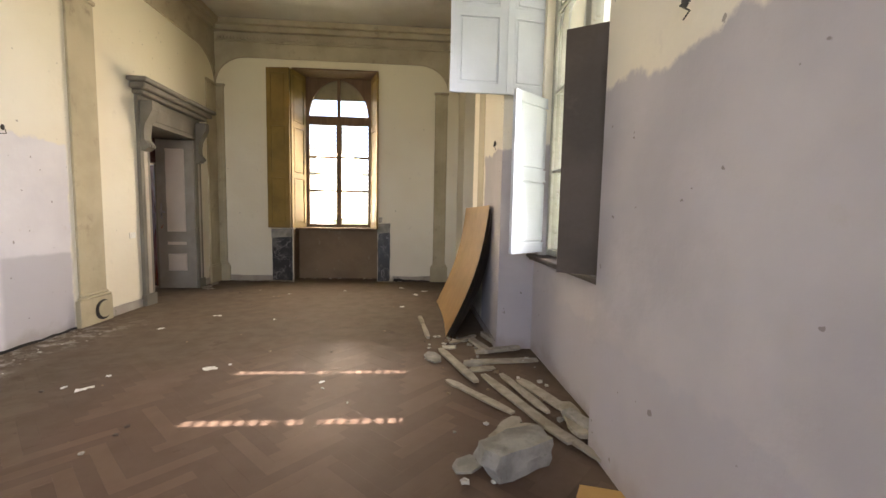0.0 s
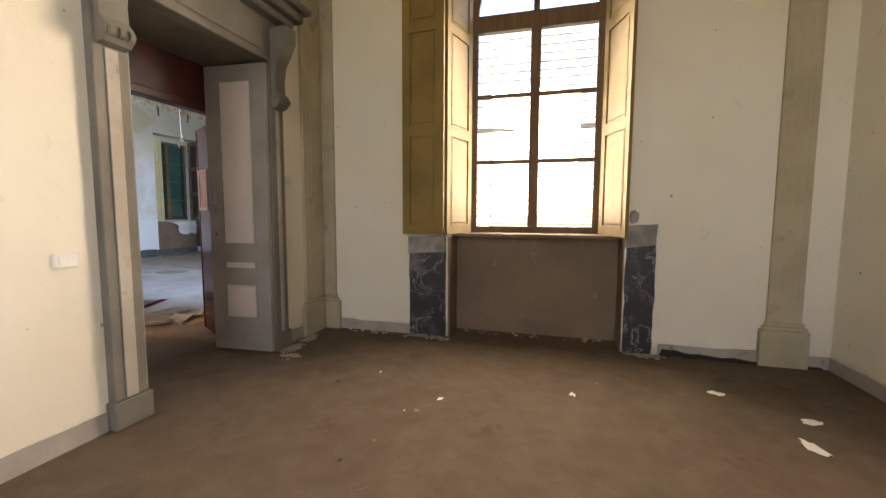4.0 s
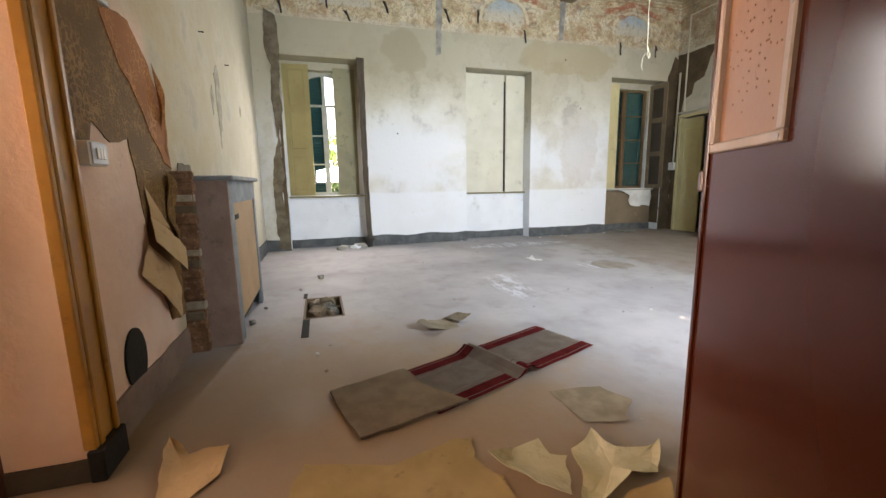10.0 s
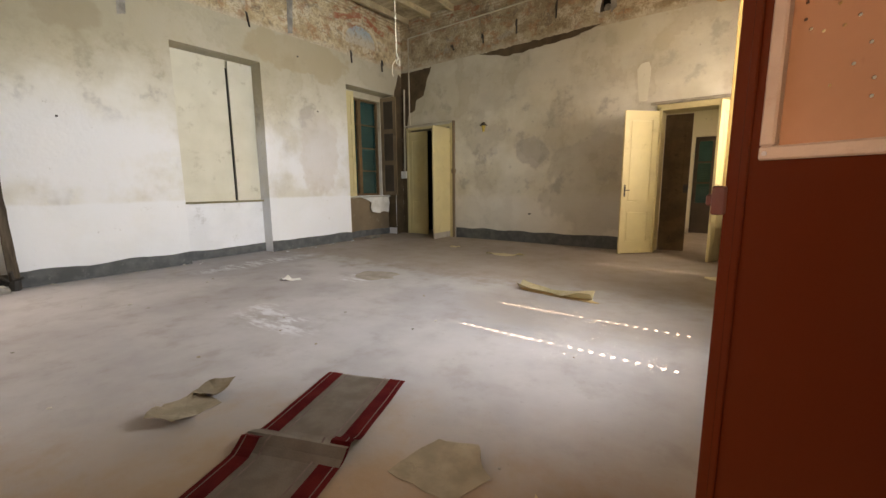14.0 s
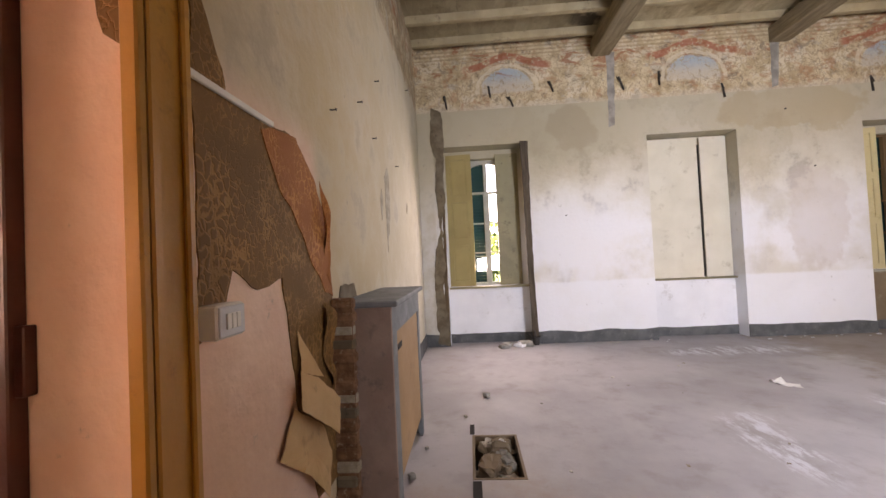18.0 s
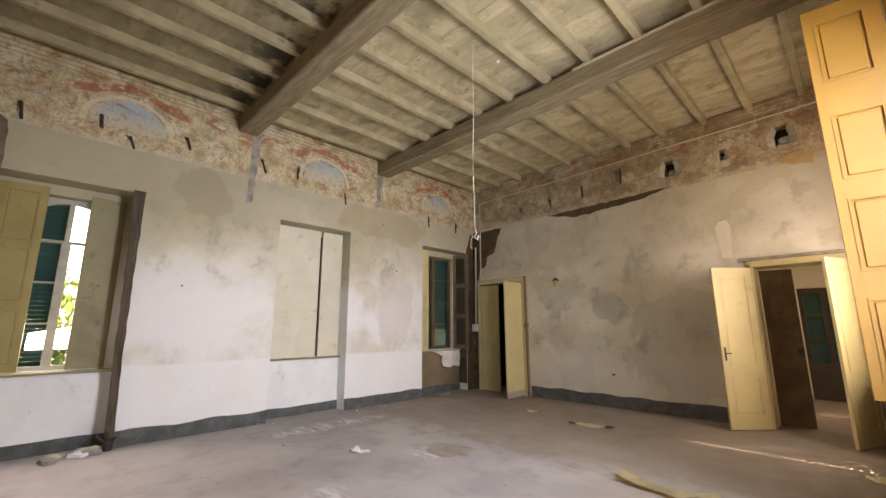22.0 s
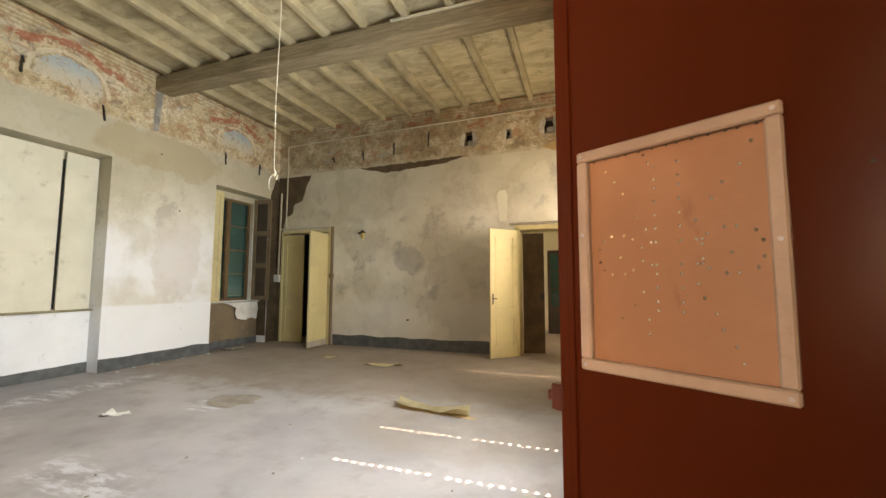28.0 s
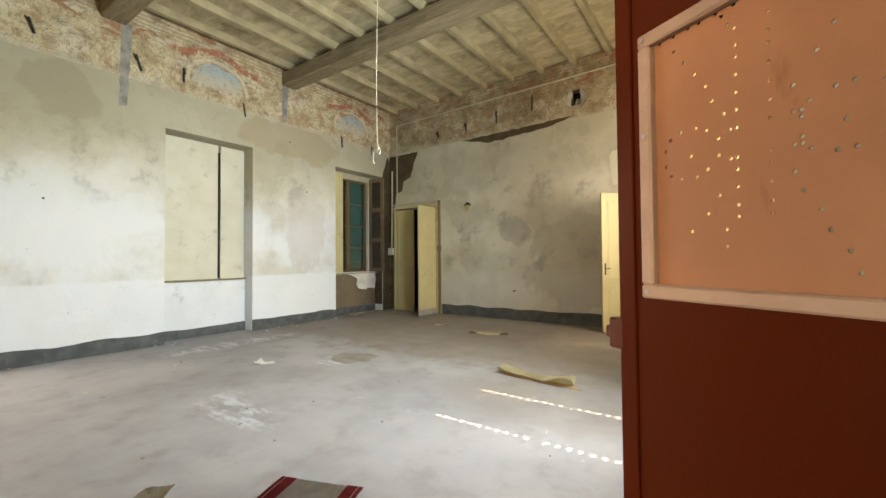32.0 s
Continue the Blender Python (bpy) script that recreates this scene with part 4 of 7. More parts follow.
# apron walls of the west windows
for a0, a1, m in ((6.1, 7.56, LIME), (9.56, 11.01, LIME), (12.98, 14.5, APRON)):
    tagged(part("wall_apron", boxes((XW - 0.36, XW - 0.27, a0, a1, 0, 0.96)), m), kind="structure")
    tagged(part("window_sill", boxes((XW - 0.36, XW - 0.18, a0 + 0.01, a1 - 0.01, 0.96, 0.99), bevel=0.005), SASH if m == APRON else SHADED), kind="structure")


# hall mouldings: pilasters, bases, arches over the panels, cornice with dentils
def pilaster(axis, c, side, a0, a1, top=3.62, fluted=True):
    out = lambda a, d: (a, c + d * side) if axis == "x" else (c + d * side, a)
    root = thing("pilaster", "beige painted pilaster with a moulded base", "pilaster", kind="structure")

    def slab(bm, a, b, d, z0, z1, bevel=0.004):
        (x0, y0), (x1, y1) = out(a, -0.002), out(b, d)
        box(bm, min(x0, x1), max(x0, x1), min(y0, y1), max(y0, y1), z0, z1, bevel)
        return bm
    part("shaft", slab(bmesh.new(), a0, a1, 0.028, 0.36, top), TRIM, root)
    flutes = max(3, int((a1 - a0) / 0.055)) if fluted else 0
    for i in range(flutes):
        w = (a1 - a0) / flutes
        part("flute", slab(bmesh.new(), a0 + w * (i + 0.2), a0 + w * (i + 0.8), 0.0302, 0.42, top - 0.12, 0.006), TRIM, root)
    part("plinth", slab(bmesh.new(), a0 - 0.05, a1 + 0.05, 0.055, 0, 0.3), TRIM, root)
    part("base_moulding", slab(slab(bmesh.new(), a0 - 0.035, a1 + 0.035, 0.062, 0.3, 0.335, 0.012), a0 - 0.015, a1 + 0.015, 0.045, 0.335, 0.365, 0.01), TRIM, root)
    part("capital", slab(bmesh.new(), a0 - 0.02, a1 + 0.02, 0.05, top, top + 0.05, 0.012), TRIM, root)
    return root


pilaster("x", YA, -1, XA + 0.02, XA + 0.16)
pilaster("x", YA, -1, 0.29, 0.53)
pilaster("y", XA, 1, YA - 0.36, YA - 0.03)
pilaster("y", XA, 1, 4.66, 5.04, fluted=False)
pilaster("y", XA, 1, 0.9, 1.26, fluted=False)
tagged(part("painted_band", boxes((XE - 0.004, XE, 4.9, 5.34, 1.0, 4.1)), TRIM), kind="structure")


def arch_band(axis, c, side, a0, a1, low, high, top, r):
    """The coloured field over a wall panel, with rounded lower corners."""
    pts = [(a0, top), (a1, top), (a1, low)]
    for i in range(9):
        t = math.pi / 2 * i / 8
        pts.append((a1 - r + r * math.cos(t), low + 0.03 + (high - low - 0.03) * math.sin(t)))
    for i in range(9):
        t = math.pi / 2 * i / 8
        pts.append((a0 + r - r * math.sin(t), low + 0.03 + (high - low - 0.03) * math.cos(t)))
    pts.append((a0, low))
    return tagged(part("arch_trim", extruded(pts, 0.022 * side, "y" if axis == "x" else "x", c), TRIM), kind="structure")


arch_band("x", YA, -1, XA + 0.02, 0.53, 3.64, 4.16, 4.66, 0.55)
arch_band("y", XA, 1, 4.82, YA - 0.03, 3.64, 4.16, 4.66, 0.62)
arch_band("y", XA, 1, 1.08, 4.82, 3.64, 4.16, 4.66, 0.62)
arch_band("y", XE, -1, 6.2, YA, 3.64, 4.16, 4.66, 0.4)
bm = boxes((XA, XE, YA - 0.1, YA - 0.002, 4.6, 4.7), (XA, XE, YA - 0.16, YA - 0.002, 4.7, HA), (XA + 0.002, XA + 0.1, -3, YA - 0.16, 4.6, 4.7), (XA + 0.002, XA + 0.16, -3, YA - 0.16, 4.7, HA),
           (XE - 0.1, XE - 0.002, -3, YA - 0.16, 4.6, 4.7), (XE - 0.16, XE - 0.002, -3, YA - 0.16, 4.7, HA), (XA, XE, YA - 0.045, YA - 0.002, 4.42, 4.45), bevel=0.01)
tagged(part("cornice", bm, TRIM), kind="structure")
bm = bmesh.new()
for i in range(74):
    x = XA + 0.1 + i * 0.06
    box(bm, x, x + 0.034, YA - 0.05, YA - 0.003, 4.47, 4.52)
tagged(part("dentil_trim", bm, TRIM), kind="structure")

# ---- the hall: door, windows, shutters ----
def hinged(x, y, z, tx, ty):
    """A leaf's pose: hinge at x, y, z, running towards tx, ty."""
    return pose(x, y, z, 0, 0, math.degrees(math.atan2(ty - y, tx - x)))


door = thing("door_1", "grey painted classical door surround with scrolled brackets and a cornice", "door frame", kind="structure")
for y0, y1 in ((5.72, 5.915), (7.1, 7.27)):
    part("jamb", boxes((XA - 0.06, XA + 0.05, y0, y1, 0.16, 2.5), (XA - 0.06, XA + 0.07, y0 - 0.015, y1 + 0.015, 0, 0.16), bevel=0.006), STONE, door)
    part("jamb_moulding", boxes((XA + 0.05, XA + 0.058, y0 + 0.062, y1 - 0.062, 0.165, 2.11), bevel=0.003), JAMBPALE, door, "pale grey sunk strip of the jamb")
    bm = bmesh.new()
    pts = [(XA + 0.05 + d, z) for d, z in ((0.0, 2.12), (0.05, 2.13), (0.085, 2.17), (0.08, 2.22), (0.045, 2.26), (0.04, 2.36), (0.06, 2.48), (0.12, 2.58), (0.16, 2.66), (0.16, 2.78), (0.0, 2.78))]
    extruded(pts, y1 - y0 - 0.04, "y", y0 + 0.02, bm)
    part("bracket", bm, STONE, door)
    bm = bmesh.new()
    for q in (y0 + 0.045, (y0 + y1) / 2, y1 - 0.045):
        rod(bm, (XA + 0.125, q - 0.014, 2.185), (XA + 0.125, q + 0.014, 2.185), 0.03, 12)
    part("scroll", bm, STONE, door)
part("lintel", boxes((XA - 0.06, XA + 0.045, 5.71, 7.27, 2.5, 2.84), (XA + 0.045, XA + 0.06, 5.96, 7.02, 2.56, 2.74), bevel=0.006), STONE, door)
part("door_cornice", boxes((XA, XA + 0.14, 5.66, 7.34, 2.84, 2.9), (XA, XA + 0.2, 5.61, 7.4, 2.9, 2.98), (XA, XA + 0.25, 5.56, 7.45, 2.98, 3.04), bevel=0.014), STONE, door)
part("lining", boxes((XA - 0.62, XA - 0.06, 5.88, 5.9, 0, 2.5), (XA - 0.62, XA - 0.06, 7.1, 7.12, 0, 2.5), (XA - 0.62, XA - 0.06, 5.88, 7.12, 2.5, 2.56)), STONE, door)

GREYPANELS = [(0.125, 0.452, 0.28, 0.6), (0.125, 0.452, 0.72, 0.8), (0.125, 0.452, 0.94, 2.34)]


def handle_set(root, w, side):
    c = w - 0.058
    part("lock_plate", boxes((c - 0.0145, c + 0.0145, side * 0.0205 - 0.002, side * 0.0205 + 0.002, 1.166, 1.42), bevel=0.0015), STEEL, root, "dull steel lock plate")
    bm = bmesh.new()
    rod(bm, (c, side * 0.02, 1.3), (c, side * 0.05, 1.3), 0.011, 14)
    old = None
    for f, half, deep in ((0.0, 0.004, 0.004), (0.02, 0.0105, 0.008), (0.1, 0.0135, 0.0095), (0.3, 0.0135, 0.009), (0.6, 0.012, 0.008), (0.85, 0.0115, 0.0085), (0.95, 0.0095, 0.007), (1.0, 0.004, 0.003)):
        x, z, y = c + 0.012 - 0.09 * f, 1.308 - 0.034 * f - 0.008 * f * f, side * (0.054 - 0.006 * f)
        row = [bm.verts.new((x - 0.3 * half * math.sin(k * math.pi / 7), y + deep * math.cos(k * math.pi / 7), z + half * math.sin(k * math.pi / 7))) for k in range(14)]
        if old:
            for k in range(14):
                bm.faces.new((old[k], old[(k + 1) % 14], row[(k + 1) % 14], row[k]))
        else:
            bm.faces.new(row)
        old = row
    bm.faces.new(old[::-1])
    ob = part("handle", bm, STEEL, root, "worn lever handle of dull steel")
    for q in ob.data.polygons:
        q.use_smooth = True
    bm = bmesh.new()
    rod(bm, (c, side * 0.0215, 1.244), (c, side * 0.0235, 1.244), 0.006, 12)
    rod(bm, (c + 0.001, side * 0.0215, 1.226), (c + 0.001, side * 0.0235, 1.226), 0.0052, 12)
    part("keyhole", bm, IRON, root)
    for d in (-0.008, 0.008):
        bm = bmesh.new()
        rod(bm, (c + d, side * 0.0215, 1.176), (c + d, side * 0.0238, 1.176), 0.0045, 10)
        part("screw", bm, STEEL, root)


g1 = leaf("door_leaf", "open grey painted panelled door leaf with a steel handle", "door", hinged(-3.765, 7.068, 0.012, -4.335, 7.03), 0.573, 2.46, 0.042, GREYPANELS, GREY, PALE, group="hall door leaves")
handle_set(g1, 0.573, 1)
handle_set(g1, 0.573, -1)
for x, z, s, q in ((0.515, 1.032, 0.014, 1), (0.522, 1.014, 0.008, 6), (0.535, 1.06, 0.003, 2), (0.507, 1.06, 0.005, 3), (0.488, 1.062, 0.003, 7), (0.471, 1.182, 0.005, 4), (0.491, 1.055, 0.0025, 5)):
    pts = [(x + s * (0.8 + 0.5 * noise.noise((math.cos(a), math.sin(a), q))) * math.cos(a), z + 1.3 * s * (0.8 + 0.5 * noise.noise((math.cos(a), math.sin(a), q + 9))) * math.sin(a)) for a in [i * math.pi / 7 for i in range(14)]]
    part("chipped_paint", extruded(pts, 0.0016, "y", 0.0205), PRIMER, g1, "chip in the paint that bares red primer")
g2 = leaf("door_leaf", "open grey painted panelled door leaf against the passage wall", "door", hinged(-3.81, 5.94, 0.012, -4.38, 5.93), 0.573, 2.46, 0.042, GREYPANELS, GREY, PALE, group="hall door leaves")

# red double door on the far side of the passage
bm = boxes((-4.44, -4.34, 5.8, 5.87, 0, 2.02), (-4.44, -4.34, 7.275, 7.44, 0, 2.02), (-4.44, -4.34, 5.8, 7.44, 2.095, 2.16), bevel=0.006)
frame2 = thing("door_2", "dark red painted frame with a boarded transom", "door frame", kind="structure")
part("frame", bm, REDOLD, frame2)
part("transom_board", boxes((-4.42, -4.39, 5.8, 7.44, 2.16, 2.7)), REDOLD, frame2)
W = 0.62
red = leaf("red_door_leaf", "glossy oxblood red door leaf, open, with a drilled board", "door", hinged(-4.495, 7.262, 0.002, -5.025, 7.581), W, 2.075, 0.04, [(0.272, 0.558, 1.27, 1.644)], RED, RED, group="red door leaves")
for ob in [o for o in red.children if o.name.startswith(("panel", "moulding"))]:
    bpy.data.objects.remove(ob)
# the drilled board: a sheet with real holes, in a pale screwed frame
holes = []
# runs of holes: share across from the free edge and share down, first and last, and how many
RUNS = [(0.123, 0.071, 0.394, 0.381, 6), (0.38, 0.04, 0.411, 0.065, 2), (0.352, 0.684, 0.226, 0.802, 3), (0.394, 0.803, 0.37, 0.859, 2), (0.653, 0.63, 0.874, 0.938, 6), (0.676, 0.361, 0.952, 0.077, 5), (0.05, 0.014, 0.98, 0.014, 13), (0.208, 0.5, 0.836, 0.5, 2)]
for u in (0.452, 0.583):
    RUNS += [(u, 0.105, u, 0.255, 4), (u, 0.33, u, 0.395, 2), (u, 0.6, u, 0.763, 4)]
for v in (0.456, 0.549):
    RUNS += [(0.398, v, 0.452, v, 2), (0.583, v, 0.652, v, 2), (0.705, v, 0.705, v, 1)]
for c in (0.208, 0.836):
    for k in range(12):
        a = radians(30 * k + 15)
        RUNS.append((c + 0.146 * math.cos(a), 0.5 + 0.106 * math.sin(a), 0, 0, 1))
for u0, v0, u1, v1, many in RUNS:
    for i in range(many):
        f = i / max(1, many - 1)
        holes.append((0.549 - 0.266 * (u0 + (u1 - u0) * f), 1.637 - 0.362 * (v0 + (v1 - v0) * f)))
cell, BACK, FRONT = 0.0075, 0.0138, 0.016
x0, x1, z0, z1 = 0.267, 0.563, 1.265, 1.649
taken = {(round((x - x0) / cell), round((z - z0) / cell)) for x, z in holes}
nx, nz = round((x1 - x0) / cell), round((z1 - z0) / cell)
bm = bmesh.new()
grid = {}


def vert(i, j, y):
    if (i, j, y) not in grid:
        grid[(i, j, y)] = bm.verts.new((x0 + i * cell, y, z0 + j * cell))
    return grid[(i, j, y)]


for i in range(nx):
    for j in range(nz):
        for y in (BACK, FRONT):
            q = [vert(i, j, y), vert(i + 1, j, y), vert(i + 1, j + 1, y), vert(i, j + 1, y)]
            if (i, j) not in taken:
                bm.faces.new(q)
                continue
            c = (x0 + (i + 0.5) * cell, z0 + (j + 0.5) * cell)
            ring = []
            for k in range(8):
                a = radians(225 + 45 * k)
                key = (i, j, y, k)
                grid[key] = bm.verts.new((c[0] + 0.0025 * math.cos(a), y, c[1] + 0.0025 * math.sin(a)))
                ring.append(grid[key])
            for k in range(4):
                bm.faces.new((q[k], q[(k + 1) % 4], ring[(2 * k + 2) % 8], ring[2 * k + 1], ring[2 * k]))
for i, j in taken:
    if 0 <= i < nx and 0 <= j < nz:
        for k in range(8):
            bm.faces.new((grid[(i, j, BACK, k)], grid[(i, j, BACK, (k + 1) % 8)], grid[(i, j, FRONT, (k + 1) % 8)], grid[(i, j, FRONT, k)]))
part("drilled_board", bm, DRILLED, red, "orange-brown board drilled with small holes")
for s in (-1, 1):
    y0, y1 = sorted((s * 0.014, s * 0.03))
    b = 0.021
    part("board_frame", boxes((0.262, 0.57, y0, y1, 1.254, 1.254 + b), (0.262, 0.57, y0, y1, 1.658 - b, 1.658), (0.262, 0.262 + b, y0, y1, 1.254 + b, 1.658 - b), (0.57 - b, 0.57, y0, y1, 1.254 + b, 1.658 - b), bevel=0.003), FRAMEWOOD, red, "pale worn wooden frame held by screws")
    for x, z in ((0.272, 1.648), (0.56, 1.648), (0.272, 1.264), (0.56, 1.264), (0.272, 1.47), (0.56, 1.5)):
        bm = bmesh.new()
        rod(bm, (x, s * 0.03, z), (x, s * 0.0312, z), 0.0036, 10)
        part("screw", bm, STEEL, red)
random.seed(12)
for k in range(26):
    x, z, r = (random.gauss(0.06, 0.05), random.gauss(1.46, 0.06), random.uniform(0.0009, 0.0026)) if k else (0.1, 1.45, 0.0055)
    bm = bmesh.new()
    rod(bm, (x, 0.0196, z), (x, 0.0206, z), r, 9)
    part("paint_blister", bm, VOID, red)
part("lock", boxes((W - 0.004, W + 0.022, 0.002, 0.024, 1.165, 1.215), (W + 0.02, W + 0.034, 0.006, 0.02, 1.18, 1.2), bevel=0.003), REDOLD, red, "red painted rim lock")
part("hinge_stile", boxes((-0.11, 0, -0.02, 0.02, 0, 2.075)), RED, red)
part("edge_bead", boxes((W - 0.035, W - 0.022, 0.02, 0.026, 0, 2.07), bevel=0.002), RED, red)
red2 = leaf("red_door_leaf", "dark red door leaf folded back against the wall", "door", hinged(-4.52, 5.86, 0.012, -5.1, 5.78), W, 2.075, 0.04, [], RED, RED, group="red door leaves")
frame3 = thing("door_3", "dark frame of the open south doorway", "door frame", kind="structure")
part("frame", boxes((-6.118, -6.07, 5.3, 5.4, 0, 2.74), (-5.16, -5.102, 5.3, 5.4, 0, 2.74), (-6.07, -5.16, 5.3, 5.4, 2.66, 2.74), bevel=0.004), REDOLD, frame3)
part("lock_keep", boxes((-6.118, -6.085, 5.395, 5.425, 1.22, 1.39), bevel=0.003), REDOLD, frame3)
part("casing", boxes((-6.28, -6.13, YS, YS + 0.03, 0.14, 2.85), (-6.28, -6.25, YS + 0.03, YS + 0.048, 0.14, 2.85), (-6.165, -6.13, YS + 0.03, YS + 0.042, 0.14, 2.85), (-6.13, -6.1, YS - 0.012, YS + 0.036, 0.14, 2.85), bevel=0.006), OCHRE, frame3, "varnished ochre door casing with worn edges")
part("casing_block", boxes((-6.3, -6.09, YS + 0.001, YS + 0.06, 0, 0.14), bevel=0.006), VOID, frame3)


# windows
def casement(name, axis, c, a0, a1, z0, z1, cols, rows, frame, arch=0.0, kind="structure", bar=0.026, edge=0.055, transom=0.0):
    """A glazed window of two casements in the plane c."""
    root = thing(name, "", "", kind=kind)
    p = lambda a, d, z: (a, c + d, z) if axis == "x" else (c + d, a, z)

    def piece(nm, *bs):
        bm = bmesh.new()
        for a, b, d0, d1, q0, q1 in bs:
            x, y = p(a, d0, 0)[:2], p(b, d1, 0)[:2]
            box(bm, min(x[0], y[0]), max(x[0], y[0]), min(x[1], y[1]), max(x[1], y[1]), q0, q1, 0.004)
        return part(nm, bm, frame, root)
    piece("window_frame", (a0, a0 + edge, -0.03, 0.03, z0, z1), (a1 - edge, a1, -0.03, 0.03, z0, z1), (a0 + edge, a1 - edge, -0.03, 0.03, z0, z0 + edge), (a0 + edge, a1 - edge, -0.03, 0.03, z1 - edge * 0.7, z1))
    mid = (a0 + a1) / 2
    piece("meeting_stile", (mid - 0.05, mid + 0.05, -0.035, 0.035, z0 + edge, z1 - edge * 0.7))
    for k in range(1, rows):
        z = z0 + edge + (z1 - z0 - edge * 1.7) * k / rows
        piece("glazing_bar", (a0 + edge, mid - 0.05, -0.02, 0.02, z - bar / 2, z + bar / 2), (mid + 0.05, a1 - edge, -0.02, 0.02, z - bar / 2, z + bar / 2))
    for s in (0, 1):
        u0, u1 = (a0 + edge, mid - 0.05) if s == 0 else (mid + 0.05, a1 - edge)
        for k in range(rows):
            q0 = z0 + edge + (z1 - z0 - edge * 1.7) * k / rows
            q1 = z0 + edge + (z1 - z0 - edge * 1.7) * (k + 1) / rows
            bm = bmesh.new()
            bm.faces.new([bm.verts.new(p(*q)) for q in ((u0, 0, q0), (u1, 0, q0), (u1, 0, q1), (u0, 0, q1))])
            ob = part("pane", bm, GLASS, root)
            ob.visible_shadow = False
    if transom:
        piece("transom", (a0, a1, -0.04, 0.04, z1 - transom * 0.5, z1 + transom * 0.5))
    if arch:
        r = (a1 - a0) / 2 - edge
        for s in (-1, 1):
            pts = [(mid + s * (r + edge), z1)]
            for i in range(11):
                t = math.pi / 2 * i / 10
                pts.append((mid + s * r * math.cos(t), z1 + 0.03 + (arch - 0.09) * math.sin(t)))
            pts += [(mid, z1 + arch), (mid + s * (r + edge), z1 + arch)]
            part("arch_spandrel", extruded(pts, 0.06, "y" if axis == "x" else "x", c - 0.03), frame, root)
        piece("arch_mullion", (mid - 0.03, mid + 0.03, -0.03, 0.03, z1, z1 + arch - 0.05))
    return root


casement("window_1", "x", 8.46, -2.29, -0.97, 1.03, 3.18, 2, 3, SASHBROWN, arch=0.86, edge=0.07, transom=0.17, bar=0.045)
casement("window_2", "y", 1.2, 2.21, 3.73, 0.98, 3.94, 2, 4, SASH)
casement("window_3", "y", XW - 0.47, 6.28, 7.4, 1.0, 2.7, 2, 3, SASH, arch=0.58)
casement("window_4", "y", XW - 0.47, 13.12, 14.36, 1.0, 3.3, 2, 4, SASHBROWN)
casement("window_5", "y", XB + 0.44, 9.3, 10.7, 0.74, 3.98, 2, 4, SASH, edge=0.04)
casement("window_6", "y", XB + 0.44, 13.0, 14.2, 0.74, 3.98, 2, 4, SASH, edge=0.04)
casement("window_7", "x", 18.7, -6.0, -5.22, 0.1, 2.33, 2, 4, TEAL)
bm = boxes((1.12, 1.17, 2.86, 2.885, 1.1, 1.3), bevel=0.003)
tagged(part("window_bolt", bm, SASH), "old painted espagnolette bolt on the sash", "bolt")

# Unseen rear window, added to hold the hall's fill light.
casement("window_8_added", "x", -3.15, -3.05, 0.05, 1.35, 3.85, 2, 4, SASH)
casement("window_9", "x", 3.1, -7.2, -4.8, 0.9, 2.5, 2, 3, SASH)

# outer louvres, shut; two upright slits let the low sun through
for y0, g in ((2.2, 0.28), (2.97, 0.33)):
    louvre("louvred_shutter", "closed pale louvred outer shutter", pose(1.335, y0, 0.97, 0, 0, 90) @ Matrix.Diagonal((1, -1, 1, 1)), 0.77, 1.48, LOUVRE, "outer shutters", gap=g)
    louvre("louvred_shutter", "closed pale louvred outer shutter", pose(1.335, y0, 2.45, 0, 0, 90) @ Matrix.Diagonal((1, -1, 1, 1)), 0.77, 1.5, LOUVRE, "outer shutters")
for y0, g in ((9.3, 0.34), (10.0, 0.41)):
    louvre("louvred_shutter", "closed pale louvred outer shutter", pose(XB + 0.56, y0, 0.74, 0, 0, 90) @ Matrix.Diagonal((1, -1, 1, 1)), 0.7, 1.66, LOUVRE, "outer shutters", gap=g, pin=0.02, slit=0.017)
    louvre("louvred_shutter", "closed pale louvred outer shutter", pose(XB + 0.56, y0, 2.4, 0, 0, 90) @ Matrix.Diagonal((1, -1, 1, 1)), 0.7, 1.58, LOUVRE, "outer shutters")
for y0, g in ((13.0, 0.18), (13.6, None)):
    louvre("louvred_shutter", "closed pale louvred outer shutter", pose(XB + 0.56, y0, 0.74, 0, 0, 90) @ Matrix.Diagonal((1, -1, 1, 1)), 0.6, 1.66, LOUVRE, "outer shutters", gap=g, pin=0.02, slit=0.017)
    louvre("louvred_shutter", "closed pale louvred outer shutter", pose(XB + 0.56, y0, 2.4, 0, 0, 90) @ Matrix.Diagonal((1, -1, 1, 1)), 0.6, 1.58, LOUVRE, "outer shutters")
for x0 in (-2.29, -1.63):
    louvre("louvred_shutter", "closed pale louvred outer shutter", pose(x0, 8.56, 1.03), 0.66, 2.2, LOUVRE, "outer shutters", pitch=0.085, deep=0.026, tilt=20)

# inner shutters of the hall
FOUR = lambda w, h, n=3: [(0.07, w - 0.07, 0.08 + (h - 0.08) * k / n, (h - 0.08) * (k + 1) / n) for k in range(n)]
leaf("shutter_leaf", "yellow painted window shutter folded back on the wall, its foot rotten", "shutter", hinged(-2.43, 7.86, 1.03, -2.86, 7.9), 0.43, 2.96, 0.03, FOUR(0.43, 2.96, 3), YELLOWOLD, YELLOWOLD, group="yellow shutters")
